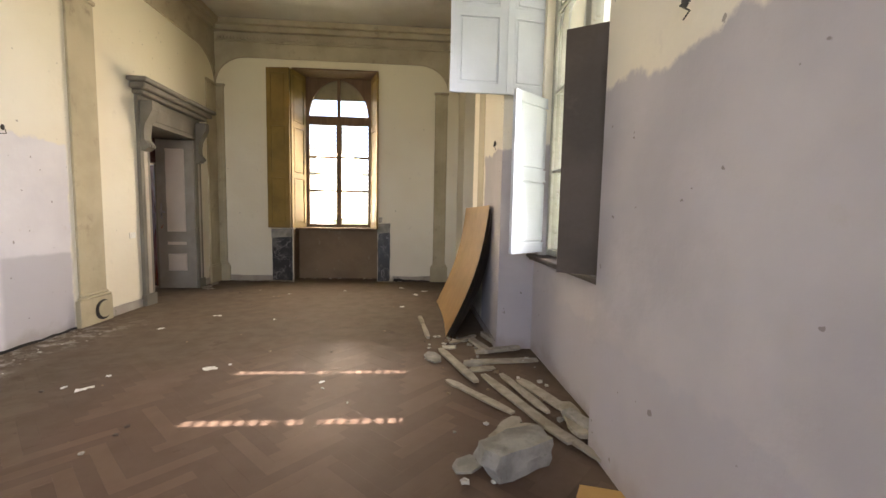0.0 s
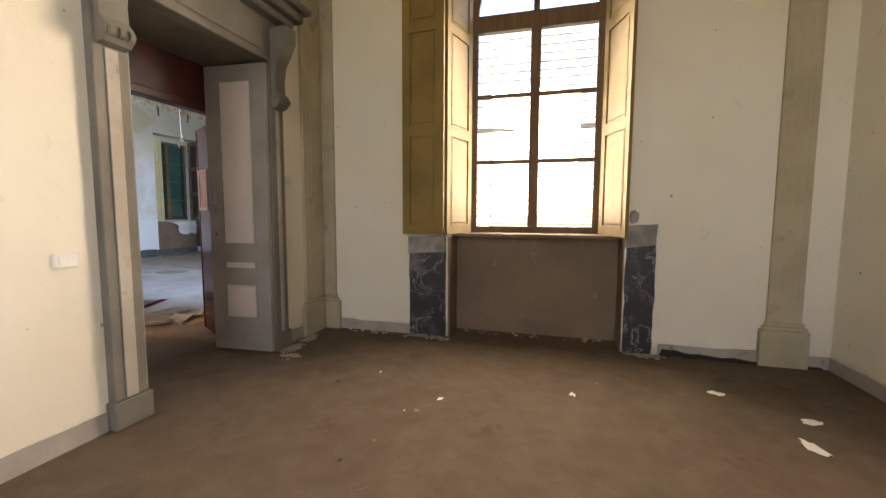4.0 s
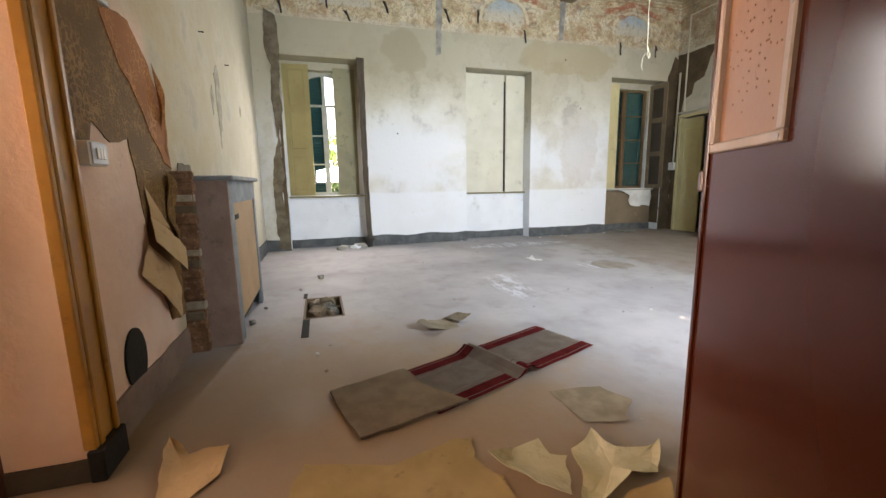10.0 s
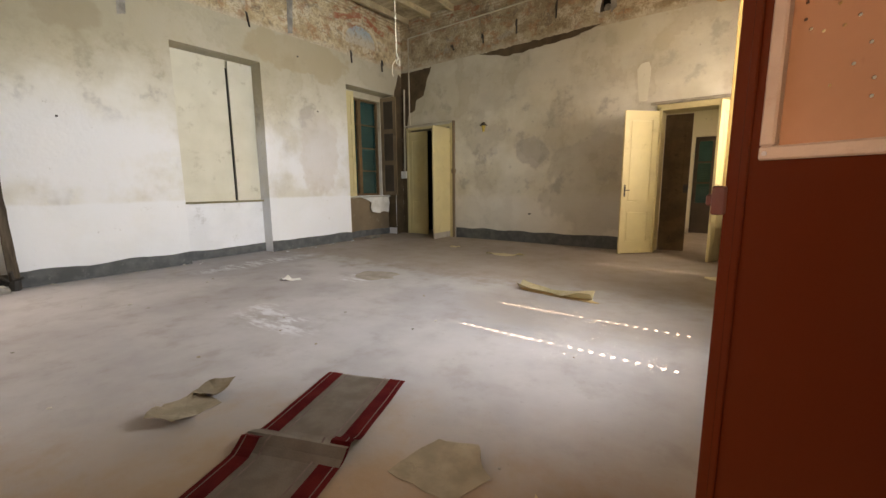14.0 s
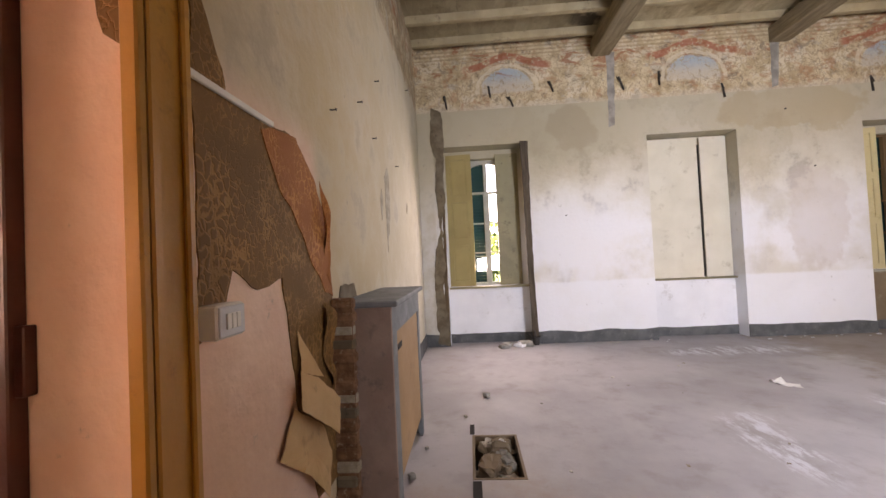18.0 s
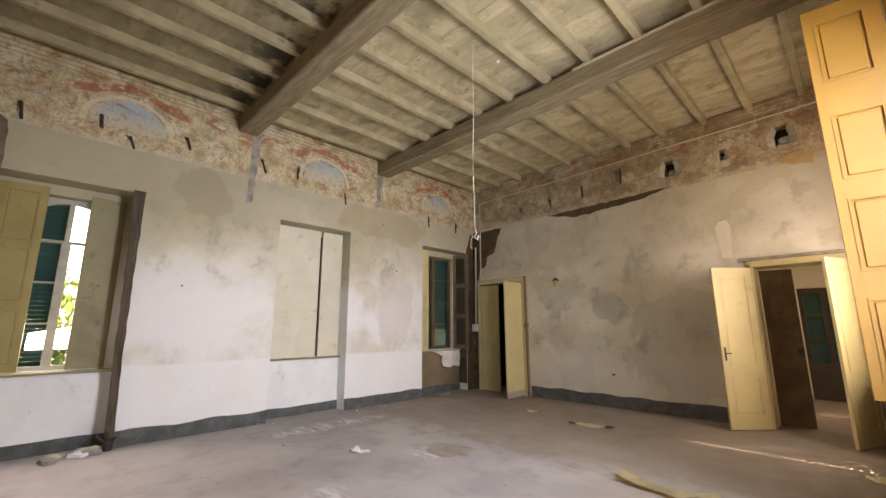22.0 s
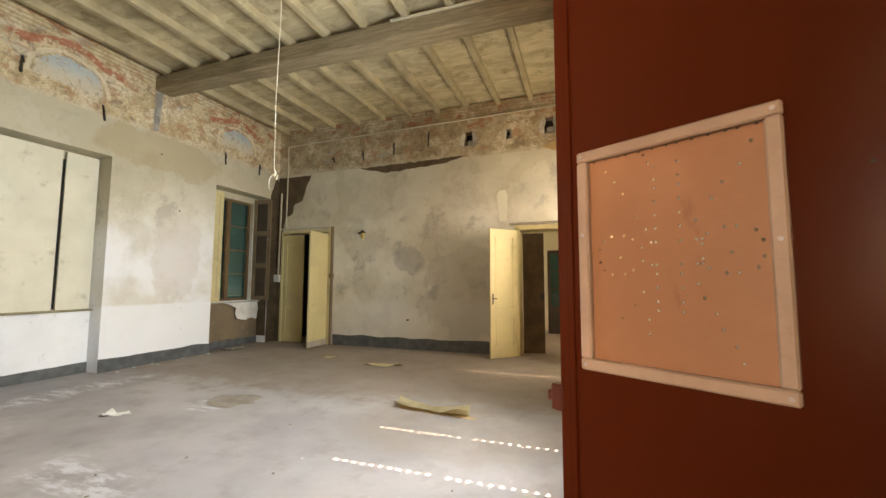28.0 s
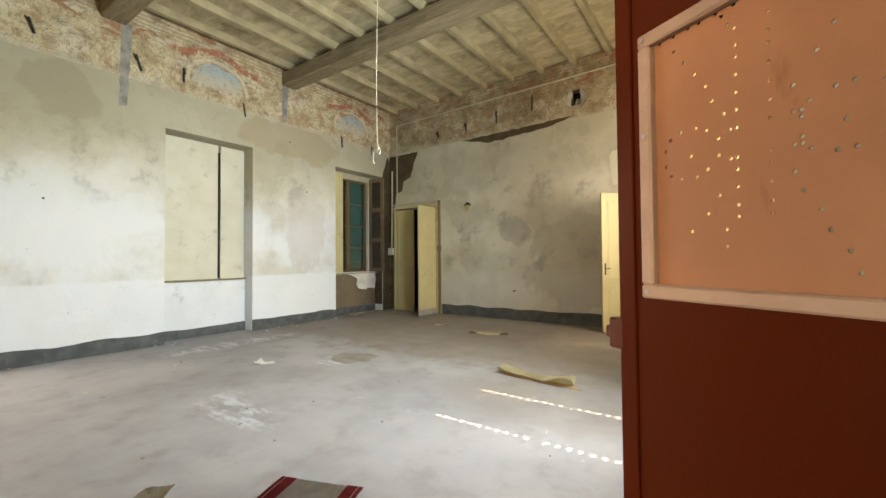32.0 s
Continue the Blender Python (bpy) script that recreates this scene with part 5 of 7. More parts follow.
leaf("shutter_leaf", "yellow painted window shutter leaf in the window reveal", "shutter", hinged(-2.28, 8.38, 1.03, -2.42, 7.9), 0.5, 2.96, 0.03, FOUR(0.5, 2.96, 3), YELLOWOLD, YELLOWOLD, group="yellow shutters")
leaf("shutter_leaf", "yellow painted window shutter leaf in the window reveal", "shutter", hinged(-0.97, 8.38, 1.03, -0.79, 7.86), 0.52, 2.96, 0.03, FOUR(0.52, 2.96, 3), YELLOWOLD, YELLOWOLD, group="yellow shutters")
leaf("shutter_leaf", "white painted shutter leaf, folded open beside the window", "shutter", hinged(1.22, 3.82, 1.0, 0.76, 3.47), 0.58, 1.43, 0.03, FOUR(0.58, 1.43, 2), WHITE, WHITE, group="white shutters")
leaf("shutter_leaf", "white painted upper shutter leaf, folded open", "shutter", hinged(1.22, 3.84, 2.46, 0.74, 3.75), 0.49, 1.45, 0.03, FOUR(0.49, 1.45, 2), WHITE, WHITE, group="white shutters")
leaf("shutter_leaf", "white painted upper shutter leaf, folded open", "shutter", hinged(0.746, 3.757, 2.46, 0.2, 3.745), 0.53, 1.45, 0.03, FOUR(0.53, 1.45, 2), WHITE, WHITE, group="white shutters")
# Leaf is dark because it is backlit; the umber colour stands for that.
leaf("shutter_leaf", "shutter leaf seen from its backlit side, the shade painted in as dark umber", "shutter", hinged(1.1, 2.16, 1.0, 0.79, 2.36), 0.37, 1.43, 0.03, [], UMBER, UMBER, group="white shutters")
for y0 in (5.86, 6.37):
    leaf("shutter_leaf", "closed umber window shutter", "shutter", hinged(1.08, y0, 1.0, 1.08, y0 + 0.5), 0.5, 2.9, 0.03, FOUR(0.5, 2.9, 3), UMBER, UMBER, group="blind window shutters")

# broken marble piers under the north window
for x0, x1, h, s in ((-2.8, -2.43, 1.0, 1.0), (-0.79, -0.555, 1.13, 4.0)):
    pts = ragged([(x0, 0), (x1, 0), (x1, h), (x0, h * 0.98)], 0.06, 0.012, s)
    tagged(part("marble_slab", extruded(pts, -0.03, "y", YA), MARBLE), "broken black marble slab with white veins on the wall", "marble slab", "marble slabs")
    pts = ragged([(x0 - 0.01, h * 0.83), (x1, h * 0.86), (x1, h + 0.02), (x0 - 0.01, h)], 0.05, 0.015, s + 2)
    tagged(part("mortar_patch", extruded(pts, -0.036, "y", YA), MORTAR), "grey mortar bared above the marble slab", "mortar patch", "mortar patches")
lump("rubble", "lump of grey-brown mortar stuck beside the sill", "rubble", (-0.74, YA - 0.03, 1.15), (0.06, 0.05, 0.09), MORTAR, 3)

# leaning boards
def bowed(name, label, off, y0, y1, y2, y3, material, sag, top=1.0):
    bm = bmesh.new()
    n = 12
    old = None
    for i in range(n + 1):
        f = i / n
        x = 0.27 + off + (0.44 - off * 0.4) * f + sag * math.sin(f * math.pi) * (1 if i else 0)
        z = 0.01 + 1.44 * f * top
        ya, yb = y0 + (y2 - y0) * f, y1 + (y3 - y1) * f
        row = [bm.verts.new((x + 0.03 * math.sin(j / 6 * math.pi), ya + (yb - ya) * j / 6, z)) for j in range(7)]
        if old:
            for j in range(6):
                bm.faces.new((old[j], old[j + 1], row[j + 1], row[j]))
        old = row
    bmesh.ops.solidify(bm, geom=bm.faces[:], thickness=0.006)
    ob = part(name, bm, material)
    for p in ob.data.polygons:
        p.use_smooth = False
    return tagged(ob, label, "board", "leaning boards")


bowed("leaning_board", "large orange-brown fibreboard sheet leaning on the wall", 0.0, 4.26, 6.05, 4.24, 6.2, SHEET, 0.085)
bowed("leaning_board", "bowed dark backing sheet behind the fibreboard", 0.03, 4.2, 6.0, 4.26, 6.1, SHEETBACK, 0.105, 0.97)
bowed("leaning_board", "bowed dark backing sheet behind the fibreboard", 0.06, 4.16, 5.9, 4.27, 6.0, SHEETBACK, 0.125, 0.94)

# fittings on the hall walls
def switch(name, label, m, material=PLASTIC, keys=2):
    root = thing(name, label, "wall switch", m)
    part("plate", boxes((-0.055, 0.055, -0.012, 0, -0.038, 0.038), bevel=0.004), material, root)
    for k in range(keys):
        part("key", boxes((-0.034 + 0.036 * k, -0.004 + 0.036 * k, -0.016, -0.011, -0.022, 0.022), bevel=0.002), material, root)
    return root


switch("light_switch", "yellowed plastic light switch on the wall", pose(XA, 7.36, 1.53, 0, 0, 90), CORD)
switch("wall_socket", "white plastic socket plate beside the door", pose(XA, 5.56, 0.985, 0, 0, 90), PLASTIC, 1)


def stub(name, label, at, out, material=IRON):
    """A broken wall lamp stub with bent wires."""
    root = thing(name, label, "lamp stub", pose(*at))
    o = Vector(out)
    bm = bmesh.new()
    bmesh.ops.create_uvsphere(bm, u_segments=10, v_segments=6, radius=0.02, matrix=Matrix.Translation(o * 0.03) @ Matrix.Diagonal((0.7, 0.7, 1.4, 1)))
    part("socket", bm, material, root)
    side = Vector((o.y, o.x, 0))
    tube("wire", [o * 0.01, o * 0.05 - Vector((0, 0, 0.02)), o * 0.03 + side * 0.03 - Vector((0, 0, 0.05)), o * 0.02 - side * 0.02 - Vector((0, 0, 0.06))], 0.003, material, root)
    return root


stub("lamp_stub", "black broken lamp fitting hanging from the wall", (XA, 3.91, 2.04), (1, 0, 0))
stub("lamp_stub", "black broken lamp fitting with bent wires on the wall", (XE, 4.1, 2.07), (-1, 0, 0))
stub("lamp_stub", "black broken lamp fitting with bent wires on the wall", (0.93, 1.45, 2.15), (-1, 0, 0))
root = thing("vent_cover", "round vent hole half covered in the pilaster base", "vent", pose(XA + 0.058, 4.93, 0.145))
bm = bmesh.new()
rod(bm, (-0.002, 0, 0), (0.004, 0, 0), 0.118, 24)
part("hole", bm, VOID, root)
bm = bmesh.new()
rod(bm, (0.003, 0.022, 0.004), (0.012, 0.022, 0.004), 0.098, 24)
part("disc", bm, TRIM, root, "plaster disc that half covers the hole")

# ---- the second room ----
# inner shutters of the west windows
leaf("shutter_leaf", "cream painted shutter leaf, half open", "shutter", hinged(XW - 0.36, 6.13, 1.0, XW - 0.32, 6.6), 0.46, 2.38, 0.03, FOUR(0.46, 2.38, 3), OLDCREAM, OLDCREAM, group="west shutters")
leaf("shutter_leaf", "cream shutter leaf, shut over the window, its niche shade in the colour", "shutter", hinged(XW - 0.36, 7.42, 1.0, XW - 0.33, 7.02), 0.4, 2.35, 0.03, [], SHADED, SHADED, group="west shutters")
leaf("shutter_leaf", "closed ivory shutter boarded over the window", "shutter", hinged(XW - 0.3, 9.57, 0.99, XW - 0.3, 10.51), 0.94, 2.42, 0.03, [], IVORY, IVORY, group="west shutters")
leaf("shutter_leaf", "closed ivory shutter leaf beside a dark gap", "shutter", hinged(XW - 0.3, 11.0, 0.99, XW - 0.3, 10.56), 0.44, 2.42, 0.03, [], IVORY, IVORY, group="west shutters")
leaf("shutter_leaf", "cream painted shutter leaf, open in the reveal", "shutter", hinged(XW - 0.38, 13.02, 1.0, XW - 0.31, 13.45), 0.44, 2.4, 0.03, FOUR(0.44, 2.4, 3), CREAM, CREAM, group="west shutters")
leaf("shutter_leaf", "dark brown panelled shutter leaf standing open", "shutter", hinged(XW - 0.36, 14.4, 1.0, XW + 0.1, 14.46), 0.46, 2.4, 0.03, FOUR(0.46, 2.4, 3), APRON, UMBER, group="west shutters")
tagged(part("shutter_gap", boxes((XW - 0.36, XW - 0.34, 10.43, 10.64, 1.0, 3.3)), VOID), kind="structure")
louvre("louvred_shutter", "teal louvred outer shutter ajar outside the window", pose(XW - 0.56, 6.46, 1.0, 0, 0, 92), 0.4, 2.25, TEAL, "teal shutters", pitch=0.06, deep=0.075)
for y0 in (13.12, 13.74):
    louvre("louvred_shutter", "closed teal louvred outer shutter", pose(XW - 0.58, y0, 1.0, 0, 0, 90), 0.62, 2.3, TEAL, "teal shutters", pitch=0.06, deep=0.078)
for x0 in (-6.0, -5.61):
    louvre("louvred_shutter", "closed teal louvred outer shutter", pose(x0, 18.85, 0.01), 0.39, 2.34, TEAL, "teal shutters", pitch=0.055, deep=0.09)
louvre("louvred_shutter", "closed pale louvred outer shutter", pose(-3.72, 16.2, 1.0, 0, 0, 90) @ Matrix.Diagonal((1, -1, 1, 1)), 1.0, 1.6, LOUVRE, "outer shutters", gap=0.5, slit=0.012)
# the worn post at the first west window and the hanging scraps beside it
pts = ragged([(7.5, 0), (7.6, 0), (7.57, 1.1), (7.565, 2.2), (7.57, 3.46), (7.44, 3.46), (7.46, 2.9), (7.47, 1.4)], 0.12, 0.012, 5)
tagged(part("window_post", extruded(pts, 0.05, "x", XW - 0.01), POSTWOOD), "charred upright strip on the edge of the window niche", "post")
pts = ragged([(5.9, 0.04), (6.1, 0.02), (6.09, 0.3), (6.05, 0.7), (6.02, 1.05), (6.08, 1.4), (6.03, 2.1), (6.12, 2.5), (6.1, 2.9), (6.14, 3.4), (6.12, 4.05), (5.93, 4.15), (5.9, 3.5), (5.99, 3.2), (5.95, 2.7), (6.0, 2.0), (5.9, 1.6), (5.86, 1.2), (5.88, 0.6)], 0.06, 0.03, 9)
tagged(part("torn_covering", extruded(pts, 0.02, "x", XW), COVER), "torn brown wall covering in the corner by the window", "wall covering")
random.seed(41)
for k in range(9):
    q = random.uniform(0.06, 0.15)
    lump("rubble", "broken plaster heaped under the window", "rubble", (XW + random.uniform(0.06, 0.26), random.uniform(6.95, 7.5), 0), (q * 1.4, q, q * random.uniform(0.3, 0.6)), (RUBBLE, LIME, MORTAR)[k % 3], k + 3.3, k * 47, "rubble by the window", worn=0.5)
bm = bmesh.new()
rod(bm, (XW + 0.08, 7.53, 0), (XW + 0.09, 7.54, 0.13), 0.055, 9)
for q, h in ((0.0, 0.24), (0.05, 0.16), (-0.05, 0.2)):
    rod(bm, (XW + 0.08, 7.53 + q * 0.5, 0.1), (XW + 0.12, 7.51 + q * 2, h), 0.018, 6)
tagged(part("charred_stump", bm, IRON), "charred split stump at the foot of the post", "charred wood")
pts = ragged([(13.4, 0.985), (13.8, 1.0), (14.42, 0.99), (14.46, 0.8), (14.4, 0.56), (14.25, 0.6), (14.1, 0.57), (13.85, 0.6), (13.78, 0.72), (13.82, 0.84), (13.6, 0.93)], 0.06, 0.02, 2)
tagged(part("paper_sheet", extruded(pts, 0.012, "x", XW - 0.2), PAPERWHITE), "white paper sheet peeling over the window apron", "paper")
pts = ragged([(14.51, 0), (14.78, 0), (14.78, 3.9), (14.7, 3.98), (14.6, 3.7), (14.53, 3.55), (14.51, 3.2), (14.55, 2.2), (14.51, 1.3)], 0.1, 0.012, 6)
tagged(part("torn_covering", extruded(pts, 0.012, "x", XW), TORNBROWN), "dark brown wall covering in the corner beside the closet", "wall covering")
pts = ragged([(-12.17, 0), (-12.03, 0), (-12.03, 1.5), (-12.0, 2.6), (-11.93, 3.2), (-11.98, 4.0), (-12.17, 4.02)], 0.1, 0.012, 16)
tagged(part("torn_covering", extruded(pts, -0.008, "y", YN), TORNBROWN), "dark brown wall covering in the corner beside the closet", "wall covering")
pts = ragged([(6.05, 0), (6.1, 0), (6.1, 3.44), (6.04, 3.5), (6.06, 2.0), (6.03, 1.2)], 0.1, 0.01, 19)
tagged(part("torn_covering", extruded(pts, 0.012, "x", XW), TORNBROWN), "scorched strip of covering at the edge of the window niche", "wall covering")
door6 = thing("window_far", "dark glazed door frame of the next room", "window frame", kind="structure")
part("window_frame", boxes((-6.01, -5.93, 18.62, 18.67, 0, 2.34), (-5.29, -5.21, 18.62, 18.67, 0, 2.34), (-5.65, -5.57, 18.62, 18.67, 0, 2.34), (-5.93, -5.29, 18.623, 18.667, 0, 0.75), (-5.93, -5.29, 18.623, 18.667, 1.22, 1.26), (-5.93, -5.29, 18.623, 18.667, 1.72, 1.76), (-5.93, -5.29, 18.623, 18.667, 2.24, 2.34)), UMBER, door6)
tagged(part("reveal_covering", boxes((XW - 0.265, XW - 0.002, 14.488, 14.499, 0.16, 3.42)), TORNBROWN), "dark brown covering on the reveal of the corner window", "wall covering")
lump("rubble", "grey rubble under the corner window", "rubble", (XW + 0.12, 13.5, 0), (0.2, 0.34, 0.05), MORTAR, 5, 0, "rubble by the corner")

# corner closet door in the north wall
frame4 = thing("door_4", "cream painted frame of the corner door", "door frame", kind="structure")
part("frame", boxes((-12.02, -11.97, YN - 0.03, YN + 0.1, 0, 2.66), (-10.66, -10.59, YN - 0.05, YN + 0.1, 0, 2.68), (-12.02, -10.59, YN - 0.04, YN + 0.1, 2.6, 2.66), bevel=0.006), CREAM, frame4)
DOORPANELS = [(0.1, 0.56, 0.25, 0.85), (0.1, 0.56, 1.0, 2.35)]
leaf("door_leaf", "closed cream door leaf of the corner closet", "door", hinged(-11.96, YN + 0.02, 0.01, -11.3, YN - 0.01), 0.6, 2.55, 0.035, DOORPANELS, CREAM, CREAM, 0.008, "closet door leaves")
c2 = leaf("door_leaf", "cream door leaf of the corner closet, swung open", "door", hinged(-10.67, YN - 0.02, 0.01, -10.66, 13.98), 0.68, 2.54, 0.035, [], CREAM, CREAM, 0.008, "closet door leaves")
part("kick_band", boxes((0, 0.68, -0.0195, 0.0195, 0.0, 0.13)), PLINTH, c2)
tagged(part("wall_closet", boxes((-12.1, -10.5, YN + 1.0, YN + 1.1, 0, 2.9), (-12.15, -12.05, YN + 0.4, YN + 1.0, 0, 2.9), (-10.55, -10.45, YN + 0.4, YN + 1.0, 0, 2.9), (-12.15, -10.45, YN + 0.4, YN + 1.1, 2.9, 3.0)), VOID), kind="structure")
tagged(part("door_post", boxes((-10.58, -10.53, YN - 0.06, YN, 0, 2.72), (-10.6, -10.51, YN - 0.075, YN, 1.52, 1.62), bevel=0.006), APRON), "narrow wooden post with a collar beside the closet", "post")

# north double door with both leaves open
frame5 = thing("door_5", "cream painted frame of the open double door", "door frame", kind="structure")
part("frame", boxes((-6.3, -6.22, YN - 0.035, YN + 0.41, 0, 2.52), (-5.14, -5.06, YN - 0.035, YN + 0.41, 0, 2.52), (-6.3, -5.06, YN - 0.035, YN + 0.41, 2.46, 2.56), bevel=0.006), CREAM, frame5)
part("door_head", boxes((-6.4, -4.98, YN - 0.07, YN, 2.56, 2.61), bevel=0.01), LATH, frame5)
L = leaf("door_leaf", "cream door leaf standing open into the room", "door", hinged(-6.26, YN - 0.06, 0.01, -6.7, 14.26), 0.64, 2.44, 0.036, [(0.1, 0.54, 0.2, 0.75), (0.1, 0.54, 0.9, 2.3)], CREAM, CREAM, 0.007, "north door leaves")
part("handle", boxes((0.57, 0.6, 0.018, 0.022, 1.0, 1.2), (0.5, 0.6, 0.03, 0.042, 1.1, 1.115), (0.575, 0.59, 0.02, 0.04, 1.1, 1.115), (0.57, 0.6, -0.022, -0.018, 1.0, 1.2), (0.5, 0.6, -0.042, -0.03, 1.1, 1.115), (0.575, 0.59, -0.04, -0.02, 1.1, 1.115)), IRON, L)
leaf("door_leaf", "cream door leaf standing open into the room", "door", hinged(-5.1, YN - 0.06, 0.01, -5.36, 14.15), 0.64, 2.44, 0.036, [(0.1, 0.54, 0.2, 0.75), (0.1, 0.54, 0.9, 2.3)], CREAM, CREAM, 0.007, "north door leaves")
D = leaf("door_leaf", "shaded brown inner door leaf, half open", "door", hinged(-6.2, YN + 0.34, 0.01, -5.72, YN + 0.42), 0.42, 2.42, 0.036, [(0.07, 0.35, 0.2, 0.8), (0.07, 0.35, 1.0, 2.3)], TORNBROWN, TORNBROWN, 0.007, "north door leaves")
part("lock", boxes((0.34, 0.42, -0.04, -0.018, 1.05, 1.2), bevel=0.003), IRON, D)
tagged(part("low_cupboard", boxes((-5.06, XB, 13.95, 14.78, 0.0, 0.83), (-5.08, XB, 13.93, 14.78, 0.83, 0.86), (-5.066, -5.06, 14.0, 14.34, 0.06, 0.78), (-5.066, -5.06, 14.38, 14.72, 0.06, 0.78), bevel=0.003), UMBER), "low dark brown cupboard against the wall by the door", "cupboard")

# yellow shutters of the east window
Y1 = leaf("shutter_leaf", "bright yellow four-panelled shutter standing out from the window", "shutter", hinged(-4.72, 10.68, 1.05, -5.14, 10.64), 0.42, 2.88, 0.032, [(0.085, 0.36, 0.12, 0.66), (0.085, 0.36, 0.84, 1.36), (0.085, 0.36, 1.5, 2.0), (0.085, 0.36, 2.26, 2.76)], YELLOW, YELLOW, group="east shutters")
leaf("shutter_leaf", "yellow shutter leaf in the window reveal", "shutter", hinged(-4.34, 10.74, 1.05, -4.7, 10.72), 0.36, 2.88, 0.032, FOUR(0.36, 2.88, 4), YELLOW, YELLOW, group="east shutters")
leaf("shutter_leaf", "yellow shutter leaf in the window reveal", "shutter", hinged(-4.34, 9.26, 1.05, -4.7, 9.28), 0.36, 2.88, 0.032, FOUR(0.36, 2.88, 4), YELLOW, YELLOW, group="east shutters")

# grey cabinet built on the south wall, with a brown panel door
cab = thing("wall_cabinet", "grey painted built-in cabinet with a brown panel door and a slot", "cabinet")
x0, x1, y1, h = -8.76, -7.52, 6.02, 1.24
part("side", boxes((x1 - 0.03, x1, YS, y1, 0, h), bevel=0.004), CABSIDE, cab)
part("side", boxes((x0, x0 + 0.03, YS, y1, 0, h), bevel=0.004), BAND, cab)
part("front_frame", boxes((x1 - 0.16, x1 - 0.03, y1 - 0.03, y1, 0, h), (x0 + 0.03, x0 + 0.09, y1 - 0.03, y1, 0, h), (x0 + 0.09, x1 - 0.16, y1 - 0.03, y1, h - 0.17, h)), BAND, cab)
bm = boxes((x0 + 0.09, x1 - 0.16, y1 - 0.028, y1 - 0.01, 0.16, h - 0.17))
door_panel = part("panel_door", bm, HARDBOARD, cab, "brown hardboard panel with a hand slot")
part("hand_slot", boxes((x1 - 0.36, x1 - 0.22, y1 - 0.012, y1 - 0.006, h - 0.3, h - 0.262), bevel=0.002), VOID, door_panel)
part("cavity", boxes((x0 + 0.09, x1 - 0.16, y1 - 0.1, y1 - 0.09, 0.0, 0.16)), VOID, cab)
part("top", boxes((x0 - 0.03, x1 + 0.004, YS, y1 + 0.04, h, h + 0.035), bevel=0.008), BAND, cab, "dark grey top board")
tagged(part("mortar_patch", extruded(ragged([(-8.0, 1.27), (-7.62, 1.27), (-7.66, 1.37), (-7.95, 1.36)], 0.03, 0.02, 3), 0.006, "y", YS), COVER), "grey mortar patch on the wall above the cabinet", "mortar patch")
for k in range(17):
    z = 0.01 + k * 0.077
    deep = 0.135 + 0.03 * noise.noise((k * 1.9, 3, 0))
    bm = boxes((-7.516, -7.452 + 0.03 * noise.noise((k * 1.7, 0, 0)), YS, YS + deep, z, z + 0.064), bevel=0.012)
    tagged(part("brick", bm, (BRICK, COVER, BRICK, WOUND, BRICK)[(k * 7) % 5]), "torn brick edge bared beside the cabinet", "brick", "bared bricks")
tagged(part("mortar_edge", extruded(ragged([(-7.512, 0), (-7.46, 0), (-7.465, 0.6), (-7.46, 1.28), (-7.512, 1.3)], 0.05, 0.01, 5), 0.128, "y", YS), BRICK), "crumbling mortar between the bared bricks", "mortar patch")

# torn wallpaper on the south wall
pts = ragged([(-6.34, 3.1), (-6.42, 2.6), (-6.4, 2.35), (-6.52, 2.1), (-6.75, 2.08), (-7.05, 2.12), (-7.3, 1.92), (-7.4, 1.72), (-7.44, 1.55), (-7.5, 1.36), (-7.5, 0.9), (-7.5, 0.3), (-7.2, 0.34), (-7.02, 0.7), (-6.94, 1.18), (-6.88, 1.46), (-6.68, 1.42), (-6.52, 1.5), (-6.44, 1.32), (-6.34, 1.28)], 0.04, 0.022, 7)
paper = thing("torn_wallpaper", "torn brown damask wallpaper hanging on the wall", "wallpaper")
part("brown_sheet", extruded(pts, 0.006, "y", YS), DAMASK, paper)
pts = ragged([(-6.74, 2.06), (-7.05, 2.12), (-7.3, 1.94), (-7.41, 1.72), (-7.46, 1.5), (-7.5, 1.32), (-7.38, 1.36), (-7.2, 1.52), (-7.04, 1.72), (-6.86, 1.86)], 0.035, 0.022, 17)
part("rust_sheet", extruded(pts, 0.004, "y", YS + 0.006), RUSTPAPER, paper, "rust-red layer of the torn wallpaper")
tagged(part("torn_wallpaper", extruded(ragged([(5.6, 2.19), (5.62, 2.1), (5.67, 2.06), (5.67, 2.74), (5.5, 2.74), (5.56, 2.4)], 0.04, 0.012, 4), 0.006, "x", -6.119), DAMASK), "torn brown damask wallpaper hanging on the wall", "wallpaper")
tagged(part("wall_strip", boxes((-6.86, -6.34, YS + 0.006, YS + 0.022, -0.012, 0.012), bevel=0.003), PLASTIC), "pale wooden strip nailed aslant over the wallpaper", "strip")
bpy.data.objects["wall_strip"].matrix_basis = pose(-6.3, 0, 2.09, 0, 1, 0) @ pose(6.34, 0, 0)


WALLSIDE = Matrix.Translation((0, YS, 0)) @ Matrix(((1, 0, 0, 0), (0, 0, 1, 0), (0, 1, 0, 0), (0, 0, 0, 1)))


